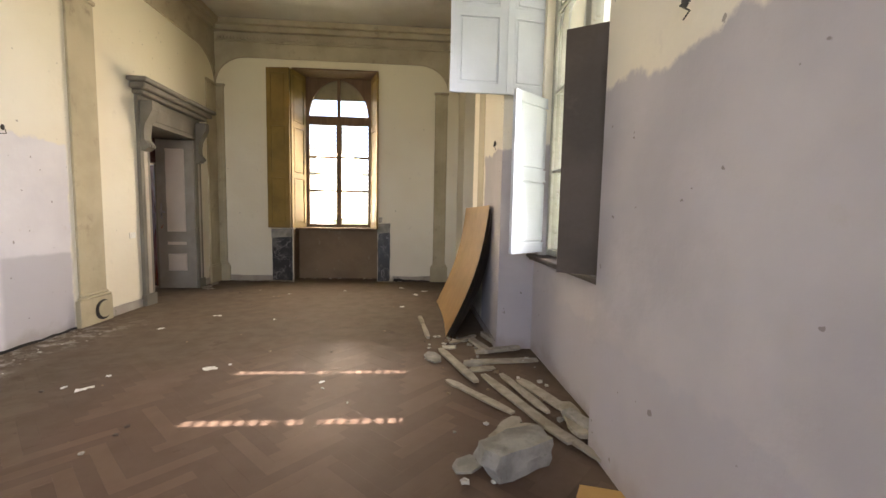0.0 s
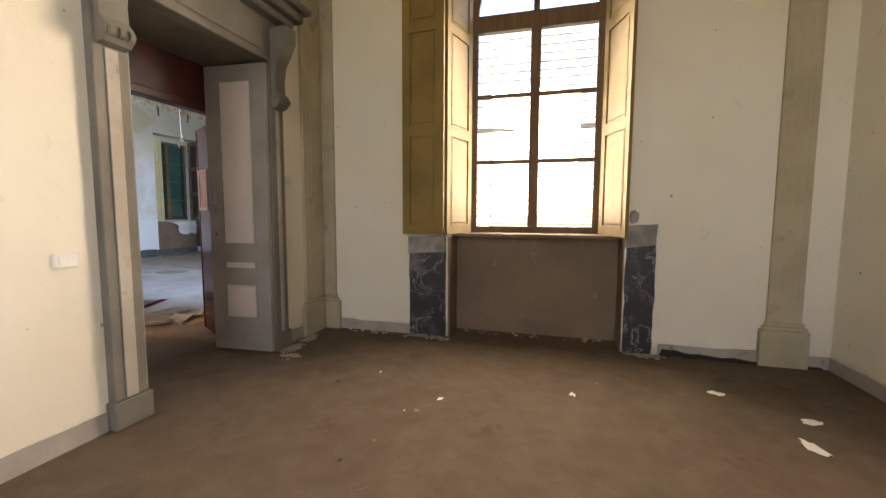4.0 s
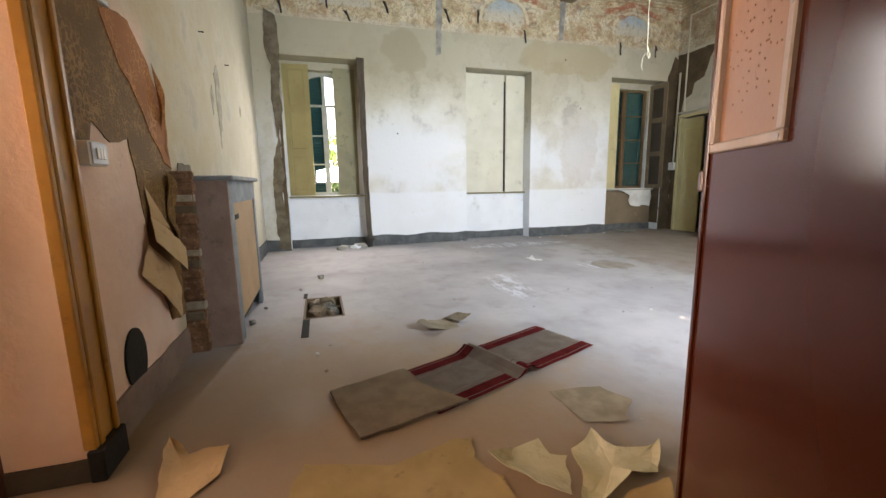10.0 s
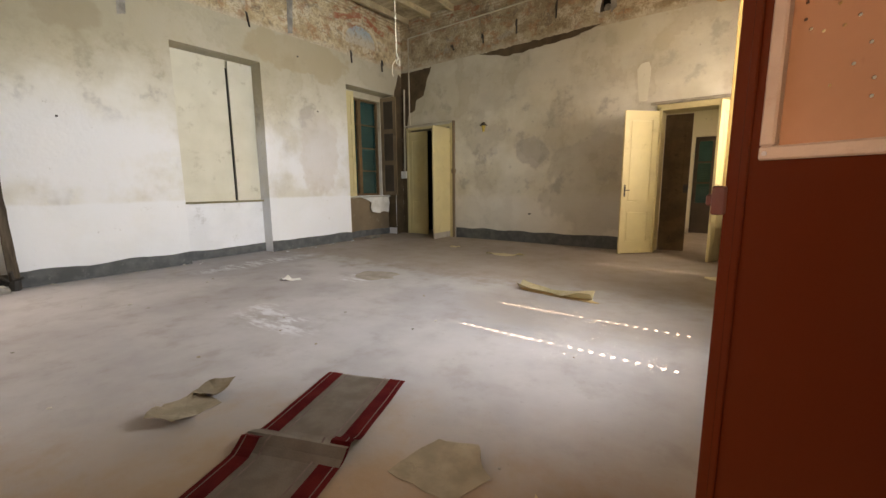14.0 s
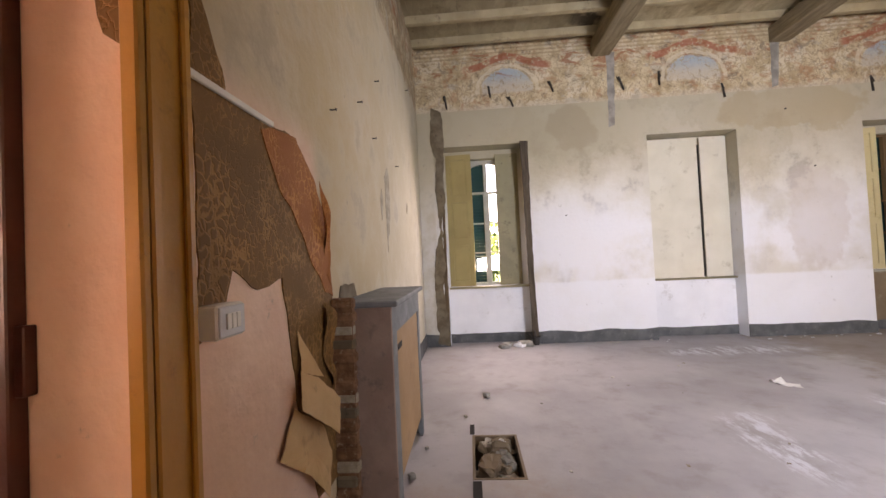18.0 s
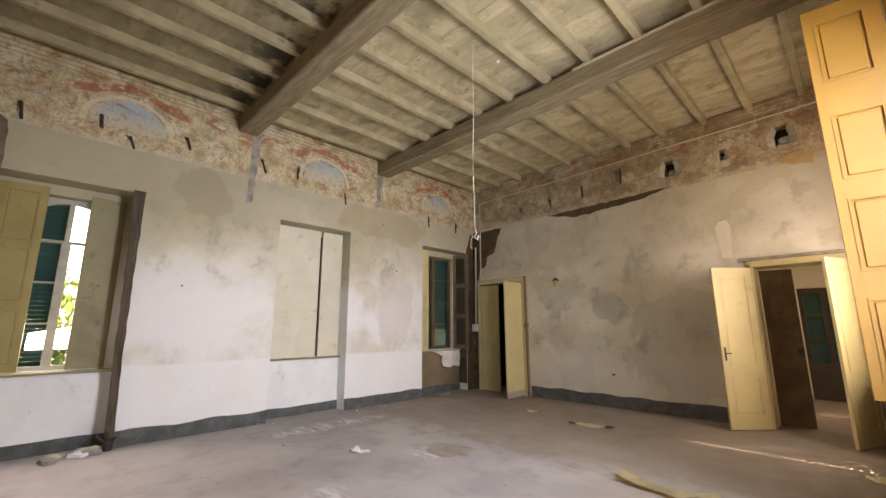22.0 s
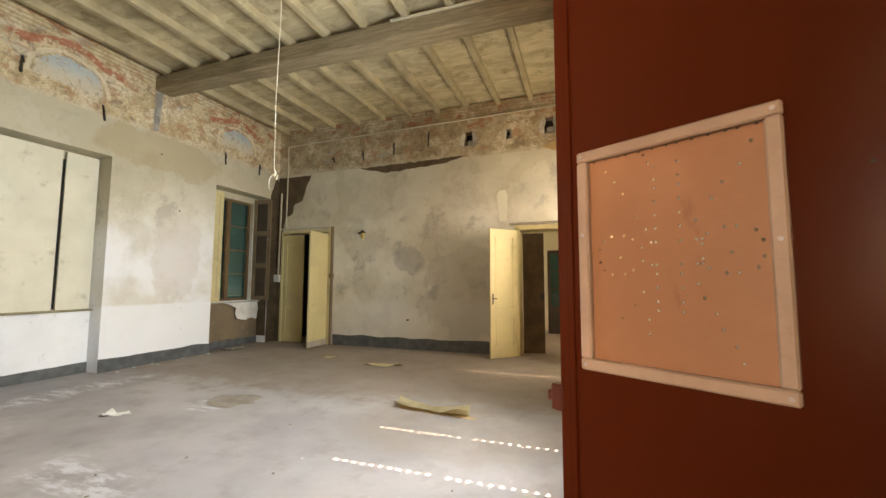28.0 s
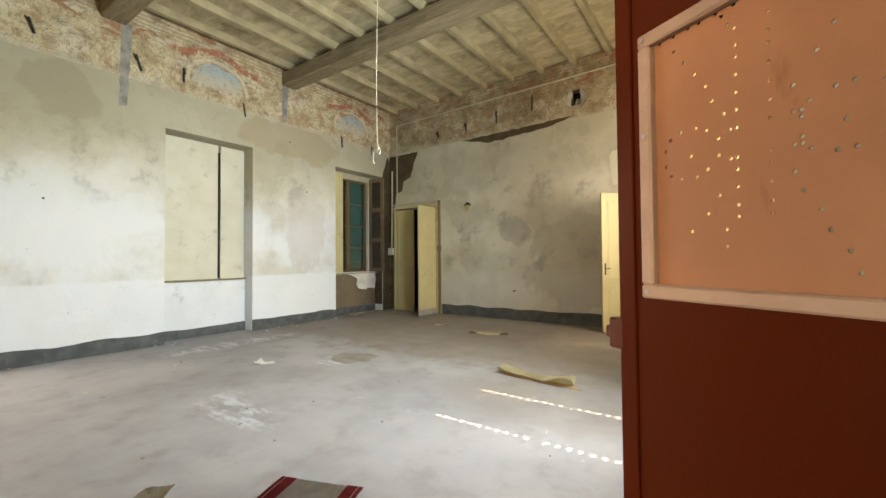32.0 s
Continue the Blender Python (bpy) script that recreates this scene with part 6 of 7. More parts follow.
def folded(name, label, panes, material, tear=0.006):
    """A stiff paper flap of a few bent planes, each an outline of (x, out, z) from the wall."""
    root = thing(name, label, "wallpaper", group="peeling flaps")
    for k, pane in enumerate(panes):
        rim = []
        for p, q in zip(pane, pane[1:] + pane[:1]):
            p, q = Vector(p), Vector(q)
            steps = max(2, int((q - p).length / 0.03))
            for i in range(steps):
                v = p.lerp(q, i / steps)
                rim.append(v + Vector(noise.noise_vector(v * 19)) * tear)
        bm = bmesh.new()
        mid = sum(rim, Vector()) / len(rim)
        rings = [[bm.verts.new((mid.x + (v.x - mid.x) * f, YS + mid.y + (v.y - mid.y) * f + 0.012 * (1 - f * f), mid.z + (v.z - mid.z) * f)) for v in rim] for f in (0.4, 0.75, 1.0)]
        c = bm.verts.new((mid.x, YS + mid.y + 0.012, mid.z))
        for i in range(len(rim)):
            j = (i + 1) % len(rim)
            bm.faces.new((c, rings[0][i], rings[0][j]))
            for a, b in zip(rings, rings[1:]):
                bm.faces.new((a[i], b[i], b[j], a[j]))
        bmesh.ops.recalc_face_normals(bm, faces=bm.faces)
        bmesh.ops.solidify(bm, geom=bm.faces[:], thickness=0.002)
        part("fold", bm, material, root)
    return root


folded("paper_flap", "buff flap of stiff wallpaper folded forward off the wall", [
    [(-7.0, 0.01, 1.21), (-6.99, 0.03, 1.02), (-7.2, 0.05, 0.94)],
    [(-6.97, 0.03, 1.03), (-7.12, 0.05, 0.96), (-7.3, 0.1, 0.8), (-7.14, 0.14, 0.68), (-7.06, 0.12, 0.75), (-6.85, 0.09, 0.9)],
    [(-6.92, 0.02, 0.88), (-7.2, 0.04, 0.7), (-7.24, 0.06, 0.55), (-7.17, 0.07, 0.36), (-7.0, 0.05, 0.55), (-6.76, 0.03, 0.73)]], BUFF)
sheet("paper_flap", "dark flap of wallpaper peeling forward from the wall", "wallpaper", [(-7.3, 1.95), (-7.42, 1.8), (-7.46, 1.5), (-7.42, 1.38), (-7.38, 1.56), (-7.34, 1.8)], RUSTPAPER, 8.0, 0.05, WALLSIDE, "peeling flaps", 0.02, 0.002, 0.008)
sheet("paper_flap", "dark flap of wallpaper peeling forward from the wall", "wallpaper", [(-7.3, 1.3), (-7.5, 1.2), (-7.52, 0.96), (-7.42, 0.8), (-7.3, 1.0)], DAMASK, 11.0, 0.08, WALLSIDE, "peeling flaps", 0.02, 0.002, 0.008)
box_s = thing("switch_box", "white plastic switch box with three keys on the torn wall", "wall switch", pose(-6.4, YS + 0.006, 1.345, 0, 0, 180))
part("box", boxes((-0.072, 0.072, -0.06, 0, -0.052, 0.052), bevel=0.006), PLASTIC, box_s)
part("cover_plate", boxes((-0.066, 0.066, -0.066, -0.058, -0.046, 0.046), bevel=0.003), WHITE, box_s, "bluish white cover plate")
for k in range(3):
    part("key", boxes((-0.036 + 0.025 * k, -0.014 + 0.025 * k, -0.072, -0.065, -0.024, 0.024), bevel=0.002), PLASTIC, box_s)
bm = bmesh.new()
rod(bm, (-6.62, YS, 0.3), (-6.62, YS + 0.012, 0.3), 0.12, 24)
for v in bm.verts:
    v.co.z = 0.32 + (v.co.z - 0.3) * 1.35
tagged(part("flue_hole", bm, VOID), "black sooty flue hole low in the wall", "flue hole")
for x, z, w, h2, s in ((-9.3, 2.45, 0.3, 0.85, 3), (-9.0, 2.2, 0.12, 0.3, 6), (-10.6, 2.3, 0.14, 0.18, 8)):
    pts = ragged([(x, z), (x + w * 0.5, z - 0.1), (x + w * 0.3, z - h2), (x - w * 0.2, z - h2 * 0.6), (x - w * 0.3, z - 0.05)], 0.025, 0.035, s)
    tagged(part("plaster_wound", extruded(pts, 0.004, "y", YS), WOUND), "flaked patch that bares grey mortar in the wall", "flaked plaster", "flaked plaster")
for x, z in ((-8.25, 2.75), (-7.6, 2.45), (-9.8, 2.6), (-8.7, 2.6), (-10.9, 3.95), (-8.9, 3.2)):
    bm = boxes((x - 0.004, x + 0.004, YS, YS + 0.04, z - 0.004, z + 0.004), (x - 0.008, x + 0.008, YS + 0.038, YS + 0.042, z - 0.008, z + 0.008))
    tagged(part("nail", bm, IRON), "rusty black nail in the wall", "nail", "nails in the wall")
for y, z in ((8.16, 2.15), (11.8, 3.72), (12.2, 2.75)):
    bm = boxes((XW, XW + 0.02, y - 0.012, y + 0.012, z - 0.012, z + 0.012), bevel=0.003)
    tagged(part("nail", bm, IRON), "rusty black nail in the wall", "nail", "nails in the wall")


# iron remnants under the frieze
def stump(at, out, h, lean):
    o = Vector(out)
    s = Vector((-o.y, o.x, 0))
    a = Vector(at)
    bm = bmesh.new()
    rod(bm, a, a + o * 0.03 + s * lean - Vector((0, 0, h)), 0.016, 6)
    rod(bm, a - s * lean * 0.6, a + o * 0.05 - Vector((0, 0, h * 0.45)), 0.012, 6)
    tagged(part("iron_stump", bm, IRON), "rusty iron bracket stump jutting from the frieze", "iron bracket", "iron stumps")


for y, z, h, l in ((6.19, 4.34, 0.24, 0.03), (6.96, 4.46, 0.2, 0.02), (7.3, 4.25, 0.18, 0.06), (8.0, 4.47, 0.2, 0.05), (9.16, 4.46, 0.24, 0.06), (9.82, 4.5, 0.24, -0.01), (10.83, 4.22, 0.24, 0.02), (13.16, 4.17, 0.26, 0.0), (14.12, 4.18, 0.26, -0.02)):
    stump((XW, y, z), (1, 0, 0), h, l)
for x, z, h, l in ((-10.6, 4.38, 0.12, 0.05), (-9.8, 4.45, 0.2, 0.03), (-9.0, 4.56, 0.28, 0.01), (-8.16, 4.72, 0.34, 0.0)):
    stump((x, YN, z), (0, -1, 0), h, l)
# beam pockets broken into the north frieze, with ragged mortar round them
for x, z, w, h, sd in ((-7.25, 4.45, 0.2, 0.3, 3), (-5.6, 4.54, 0.2, 0.32, 7), (-6.41, 4.46, 0.09, 0.2, 5)):
    tagged(part("pocket_back", boxes((x - w, x + w, YN + 0.2, YN + 0.22, z - h, z + h)), VOID), kind="structure")
    for k, side in enumerate((-1, 1)):
        pts = ragged([(x + side * w * 0.5, z - h * 0.62), (x + side * w * 0.95, z - h * 0.4), (x + side * w * 0.8, z + h * 0.3), (x + side * w * 0.5, z + h * 0.55), (x + side * w * 0.3, z + h * 0.3), (x + side * w * 0.42, z)], 0.03, 0.018, sd + k)
        tagged(part("mortar_patch", extruded(pts, -0.02, "y", YN), MORTAR if k else RUBBLE), "broken mortar at the rim of a beam pocket", "mortar patch", "pocket rims")
    lump("rubble", "rubble left in a beam pocket of the frieze", "rubble", (x + w * 0.15, YN + 0.08, z - h / 2), (w * 0.7, 0.1, h * 0.35), MORTAR, sd, 20, "pocket rubble")
pts = ragged([(-6.6, 2.66), (-6.47, 2.66), (-6.44, 3.2), (-6.48, 3.3), (-6.6, 3.3), (-6.66, 3.18)], 0.04, 0.01, 4)
tagged(part("plaster_patch", extruded(pts, -0.005, "y", YN), IVORY), "pale patch of fresh plaster above the door", "plaster patch")
pts = ragged([(-5.75, 4.12), (-5.5, 4.22), (-5.25, 4.16), (-5.28, 4.0), (-5.5, 4.02)], 0.04, 0.03, 8)
tagged(part("bared_plaster", extruded(pts, -0.006, "y", YN), CARTON), "ochre undercoat bared below the frieze", "bared plaster", "bared plaster")
for y in (8.95, 11.62):
    pts = ragged([(y, 3.6 if y < 10 else 4.1), (y + 0.1, 3.65 if y < 10 else 4.12), (y + 0.16, 4.9), (y + 0.02, 4.9)], 0.1, 0.02, y)
    tagged(part("wall_crack", extruded(pts, 0.003, "x", XW), MORTAR), "dark water streak down the wall below the beam", "water streak", "water streaks")
for pts, s in (([(-12.1, 4.0), (-11.2, 4.02), (-11.35, 3.75), (-11.45, 3.4), (-11.7, 3.3), (-11.75, 3.1), (-12.0, 2.95), (-12.1, 3.4)], 3), ([(-9.9, 4.05), (-7.3, 4.1), (-7.8, 3.98), (-8.7, 3.92), (-9.2, 3.9)], 5)):
    tagged(part("bared_plaster", extruded(ragged(pts, 0.07, 0.03, s), -0.004, "y", YN), TORNBROWN), "brown undercoat bared where the plaster fell", "bared plaster", "bared plaster")

# conduit, wall lamp, cord, ceiling rose
tube("conduit", [(-11.9, YN - 0.02, 2.7), (-11.9, YN - 0.02, 4.78), (-11.9, YN - 0.02, 4.78), (-4.8, YN - 0.02, 4.93)], 0.016, PIPE)
tagged(bpy.data.objects["conduit"], "pale painted conduit along the wall under the ceiling", "conduit")
tube("conduit", [(-12.03, YN - 0.07, 2.7), (-10.6, YN - 0.07, 2.73)], 0.018, PIPE)
tagged(bpy.data.objects["conduit.001"], "pale painted conduit over the closet door", "conduit")
tube("conduit", [(-12.06, YN - 0.06, 1.5), (-12.03, YN - 0.06, 3.6)], 0.02, PIPE)
tagged(bpy.data.objects["conduit.002"], "pale painted conduit in the corner", "conduit")
tagged(part("junction_box", boxes((-12.16, -12.0, YN - 0.1, YN - 0.04, 1.42, 1.6), bevel=0.006), PLASTIC), "white plastic junction box in the corner", "junction box")
lamp = thing("wall_lamp", "small tarnished brass wall lamp stub", "wall lamp", pose(-9.72, YN, 2.5))
bm = bmesh.new()
bmesh.ops.create_cone(bm, cap_ends=True, segments=12, radius1=0.09, radius2=0.02, depth=0.07, matrix=Matrix.Translation((0, -0.08, 0.06)))
part("cap", bm, IRON, lamp)
bm = bmesh.new()
bmesh.ops.create_cone(bm, cap_ends=True, segments=12, radius1=0.022, radius2=0.045, depth=0.13, matrix=Matrix.Translation((0, -0.08, -0.04)))
rod(bm, (0, 0, 0.03), (0, -0.08, 0.03), 0.012)
part("cup", bm, BRASS, lamp)
bm = bmesh.new()
bmesh.ops.create_cone(bm, cap_ends=True, segments=8, radius1=0.02, radius2=0.012, depth=0.12, matrix=Matrix.Translation((-8.6, YN - 0.04, 0.62)) @ pose(0, 0, 0, 80, 0, 40))
tagged(part("wall_peg", bm, IRON), "bent iron peg low on the wall", "peg")
cord = thing("hanging_cord", "long pale electric cord hanging from the ceiling with a knot", "cord", pose(-8.26, 10.31, HB - 0.02))
tube("cord", [(0.02, 0.0, 0.05), (0.0, 0.01, -0.9), (-0.012, 0, -1.7), (-0.008, 0.01, -2.52)], 0.0045, CORD, cord)
tube("knot", [(-0.01, 0.01, -2.48), (0.025, 0, -2.54), (-0.025, 0.02, -2.58), (0.03, 0.01, -2.62), (0.05, 0, -2.57)], 0.008, CORD, cord)
tube("wire_tail", [(-0.01, 0, -2.55), (-0.06, 0.0, -2.6), (-0.09, 0.02, -2.68), (-0.07, 0.02, -2.72)], 0.004, CORD, cord)
bm = bmesh.new()
rod(bm, (-8.22, 10.83, HB + 0.0), (-8.22, 10.83, HB + 0.025), 0.022, 14)
tagged(part("ceiling_rose", bm, PLASTIC), "small white ceiling rose", "ceiling rose")

# rug: a striped runner with a turned-over end and a fold
rug = thing("rug", "worn beige runner with red border stripes, one end turned over", "rug", pose(-6.36, 7.08, 0.004, 0, 0, 111))
# x along the runner, y across


def cloth(name, x0, x1, y0, y1, material, lift=0.0, label=""):
    bm = bmesh.new()
    n = 36
    old = None
    for i in range(n + 1):
        x = x0 + (x1 - x0) * i / n
        fold = 0.055 * math.exp(-((x - 0.68 + 0.1 * (y0 + y1)) / 0.05) ** 2)
        row = [bm.verts.new((x, y, lift + fold * (1.0 - 0.3 * abs(y)) + 0.004 * noise.noise((x * 6, y * 6, 0)) + 0.004)) for y in (y0, (y0 + y1) / 2, y1)]
        if old:
            for j in range(2):
                bm.faces.new((old[j], old[j + 1], row[j + 1], row[j]))
        old = row
    bmesh.ops.solidify(bm, geom=bm.faces[:], thickness=0.004)
    return part(name, bm, material, rug, label)


H2 = 0.265
cloth("ground", 0.0, 1.42, -H2, H2, RUG)
for s in (-1, 1):
    a, b = sorted((s * (H2 - 0.1), s * (H2 + 0.002)))
    cloth("stripe", 0.0, 1.42, a, b, RUGRED, 0.0045, "dark red border stripe")
    a, b = sorted((s * (H2 - 0.14), s * (H2 - 0.13)))
    cloth("thread", 0.0, 1.42, a, b, RUGPALE, 0.0045)
    a, b = sorted((s * (H2 - 0.03), s * (H2 - 0.024)))
    cloth("thread", 0.0, 1.42, a, b, RUGPALE, 0.0065)
part("turned_end", extruded(ragged([(-0.42, -0.2), (-0.36, 0.31), (0.14, 0.28), (0.12, 0.0), (0.2, -0.27)], 0.05, 0.012, 3), 0.012, "z", 0.01), FELT, rug, "turned-over end that shows the brown backing")

# pit in the floor with rubble, slot beside it
tagged(part("pit_lining", boxes((-8.66, -8.64, 6.44, 6.81, -0.2, 0.004), (-7.99, -7.97, 6.44, 6.81, -0.2, 0.004), (-8.64, -7.99, 6.44, 6.46, -0.2, 0.004), (-8.64, -7.99, 6.79, 6.81, -0.2, 0.004)), APRON), "brown wooden lining of an open pit in the floor", "pit lining")
random.seed(21)
for k in range(26):
    lump("rubble", "broken plaster thrown into the floor pit", "rubble", (random.uniform(-8.55, -8.08), random.uniform(6.53, 6.72), -0.16 if k < 12 else -0.075), (random.uniform(0.08, 0.2), random.uniform(0.06, 0.14), random.uniform(0.06, 0.12)), random.choice((RUBBLE, MORTAR, APRON, COVER, APRON)), k * 1.3, random.uniform(0, 180), "rubble in the pit")
for q in ((-8.88, -8.68, 6.42, 6.46, 0.001, 0.004), (-7.95, -7.5, 6.44, 6.5, 0.001, 0.004)):
    tagged(part("floor_slot", boxes(q), VOID), "dark narrow slot cut in the floor", "floor slot", "floor slots")
for x, y, s in ((-8.43, 6.08, 0.018), (-9.6, 6.6, 0.04), (-8.0, 6.02, 0.03), (-9.05, 6.38, 0.02)):
    lump("stone", "small brownish stone on the floor", "stone", (x, y, 0), (s * 1.5, s * 1.3, s), MORTAR, x, 30, "small stones")

# torn paper and card on the floor
for nm, lb, at, sz, mt, tn, sd, cu, ed in (
    ("paper_scrap", "small white scrap of paper on the floor", (-9.75, 9.78, 0.001), (0.28, 0.14), PAPERWHITE, 40, 16.0, 0.06, 0.5),
    ("plaster_patch", "round lifted patch of dry plaster on the floor", (-9.0, 10.6, 0.001), (0.7, 0.5), PLASTERDUST, 0, 17.0, 0.012, 0.4),
    ("paper_scrap", "flat pale scrap of paper by the wall", (-8.3, 13.1, 0.001), (0.6, 0.25), PAPER, 10, 18.0, 0.04, 0.5),
    ("paper_scrap", "small scrap of paper by the wall", (-9.6, 13.4, 0.001), (0.2, 0.15), PAPER, 10, 19.0, 0.04, 0.5),
    ("paper_scrap", "pale scrap by the door", (-5.2, 12.9, 0.001), (0.2, 0.3), PAPER, 10, 20.0, 0.025, 0.5)):
    scrap(nm, lb, "paper" if "paper" in nm else "scrap", at, sz, mt, tn, sd, cu, 0.0015, "floor scraps", ed, 22)
for nm, lb, line, mt, sd, li in (
    ("paper_scrap", "heart-shaped buff scrap of torn wallpaper on the floor", [(-6.29, 5.91), (-6.15, 6.02), (-6.16, 6.09), (-6.12, 6.19), (-5.99, 6.18), (-5.86, 6.09), (-5.83, 6.0), (-6.07, 5.93)], BUFF, 3.1, 0.05),
    ("paper_sheet", "large crumpled sheet of buff wallpaper on the floor", [(-5.94, 6.51), (-5.88, 6.7), (-5.81, 6.9), (-5.9, 7.18), (-5.88, 7.28), (-5.75, 7.22), (-5.61, 7.3), (-5.4, 7.28), (-5.3, 7.2), (-5.34, 6.6), (-5.59, 6.42)], DUSTYPAPER, 5.3, 0.012),
    ("paper_scrap", "curled pale scrap of torn wallpaper", [(-5.72, 7.29), (-5.8, 7.56), (-5.68, 7.56), (-5.64, 7.63), (-5.41, 7.48), (-5.46, 7.37), (-5.61, 7.31)], PAPER, 7.7, 0.09),
    ("paper_scrap", "curled pale scrap of torn wallpaper", [(-5.66, 7.66), (-5.73, 7.81), (-5.59, 7.85), (-5.55, 8.03), (-5.42, 7.91), (-5.43, 7.78), (-5.31, 7.52), (-5.37, 7.49), (-5.44, 7.57)], PAPER, 9.2, 0.1),
    ("paper_scrap", "flat dull scrap of paper sunk in the dust", [(-6.15, 7.85), (-6.1, 8.15), (-5.9, 8.2), (-5.75, 8.05), (-5.82, 7.85)], DULL, 12.9, 0.03),
    ("crumpled_paper", "flattened crumpled brown paper", [(-7.38, 7.36), (-7.57, 7.51), (-7.55, 7.7), (-7.33, 7.71), (-7.27, 7.43)], DULL, 14.0, 0.07),
    ("crumpled_paper", "flattened crumpled brown paper", [(-7.56, 7.66), (-7.6, 7.76), (-7.48, 7.87), (-7.38, 7.72)], DULL, 15.0, 0.09),
    ("card_scrap", "brown torn card lying on the floor", [(-5.29, 7.58), (-5.39, 7.74), (-5.38, 7.93), (-5.16, 7.74), (-5.2, 7.55)], CARTON, 11.4, 0.03)):
    sheet(nm, lb, "paper" if "paper" in nm else "card", line, mt, sd, li, None, "floor scraps", 0.025)
strip = scrap("card_strip", "long curled strip of buff card on the floor", "card", (-6.62, 11.03, 0.002), (1.0, 0.16), CARTON, -8, 31.0, 0.0, 0.003, "", 0.3, 24)
bm = bmesh.new()
old = None
for i in range(15):
    f = i / 14
    w = 0.09 * (1 + 0.5 * noise.noise((f * 5, 2, 0)))
    z = 0.012 + 0.09 * abs(f - 0.45) ** 1.5 * 2
    row = [bm.verts.new((-7.08 + 0.9 * f, 11.1 - 0.14 * f - w, z + 0.05 * noise.noise((f * 4, 1, 1)) + 0.02)), bm.verts.new((-7.08 + 0.9 * f, 11.1 - 0.14 * f, max(0.004, z * 0.3))), bm.verts.new((-7.08 + 0.9 * f, 11.1 - 0.14 * f + w, z + 0.02))]
    if old:
        for j in range(2):
            bm.faces.new((old[j], old[j + 1], row[j + 1], row[j]))
    old = row
bmesh.ops.solidify(bm, geom=bm.faces[:], thickness=0.003)
tagged(part("card_roll", bm, PAPER), "curled trough of buff card on the floor", "card")

# ---- debris in the hall ----
G = "broken laths"
for a, b, w, t, z, l in (((0.19, 3.1), (0.59, 2.52), 0.065, 0.014, 0.0, 0.01), ((0.49, 3.14), (0.83, 2.12), 0.075, 0.016, 0.025, 0.0), ((0.64, 3.14), (0.81, 2.46), 0.06, 0.014, 0.03, 0.01),
                         ((0.18, 3.82), (0.41, 2.98), 0.075, 0.02, 0.012, 0.02), ((0.38, 3.49), (1.07, 3.54), 0.11, 0.014, 0.0, 0.0), ((0.52, 3.75), (0.97, 3.81), 0.08, 0.03, 0.0, 0.02), ((0.52, 4.09), (0.65, 3.69), 0.07, 0.03, 0.02, 0.0),
                         ((0.41, 3.31), (0.63, 3.36), 0.09, 0.012, 0.0, 0.0), ((1.0, 2.66), (0.93, 2.15), 0.13, 0.025, 0.0, 0.04), ((0.68, 4.33), (0.79, 3.94), 0.05, 0.05, 0.0, 0.0), ((0.78, 3.1), (0.98, 2.5), 0.1, 0.012, 0.0, 0.015),
                         ((0.03, 4.75), (0.08, 4.2), 0.045, 0.03, 0.0, 0.0), ((0.0, 5.1), (0.03, 4.78), 0.05, 0.03, 0.0, 0.0), ((0.3, 4.02), (0.6, 4.3), 0.06, 0.02, 0.0, 0.0), ((0.75, 2.4), (0.95, 1.95), 0.06, 0.014, 0.02, 0.0)):
    lath("lath", "weathered broken wooden lath on the floor", a, b, w, t, LATH, G, z, l)
lump("masonry_block", "broken lump of grey masonry on the floor", "masonry", (0.46, 1.97, 0), (0.36, 0.19, 0.14), MORTAR, 2.2, 25, worn=0.45)
lump("masonry_block", "broken lump of pale mortar", "masonry", (0.98, 2.32, 0), (0.08, 0.28, 0.07), MORTAR, 7.7, 15, worn=0.6)
for k, (x, y, w, h, turn, m) in enumerate(((0.2, 1.98, 0.2, 0.14, 30, MORTAR), (0.56, 2.28, 0.42, 0.2, 22, LATH), (0.54, 2.4, 0.22, 0.1, 40, LATH), (0.1, 3.62, 0.16, 0.3, 10, MORTAR), (0.46, 3.45, 0.2, 0.14, 10, MORTAR), (0.28, 3.9, 0.14, 0.1, 10, RUBBLE), (0.45, 4.15, 0.3, 0.12, 30, MORTAR))):
    scrap("tile_shard", "broken flat shard of plaster and board", "shard", (x, y, 0), (w, h), m, turn, k + 4.0, 0.01, 0.014, "shards", 0.25, 7)
scrap("card_sheet", "orange-brown card sheet on the floor by the wall", "card", (0.85, 1.55, 0), (0.5, 0.5), SHEET, 40, 9.0, 0.0, 0.006, "", 0.15, 5)
random.seed(33)
for k in range(40):
    x, y = random.uniform(0.12, 1.0), random.uniform(1.6, 4.2)
    s = random.uniform(0.006, 0.022)
    lump("rubble", "small crumb of plaster on the parquet", "rubble", (x, y, 0), (s * 2, s * 1.5, s), random.choice((RUBBLE, MORTAR, APRON, APRON)), k, k * 31, "plaster crumbs")
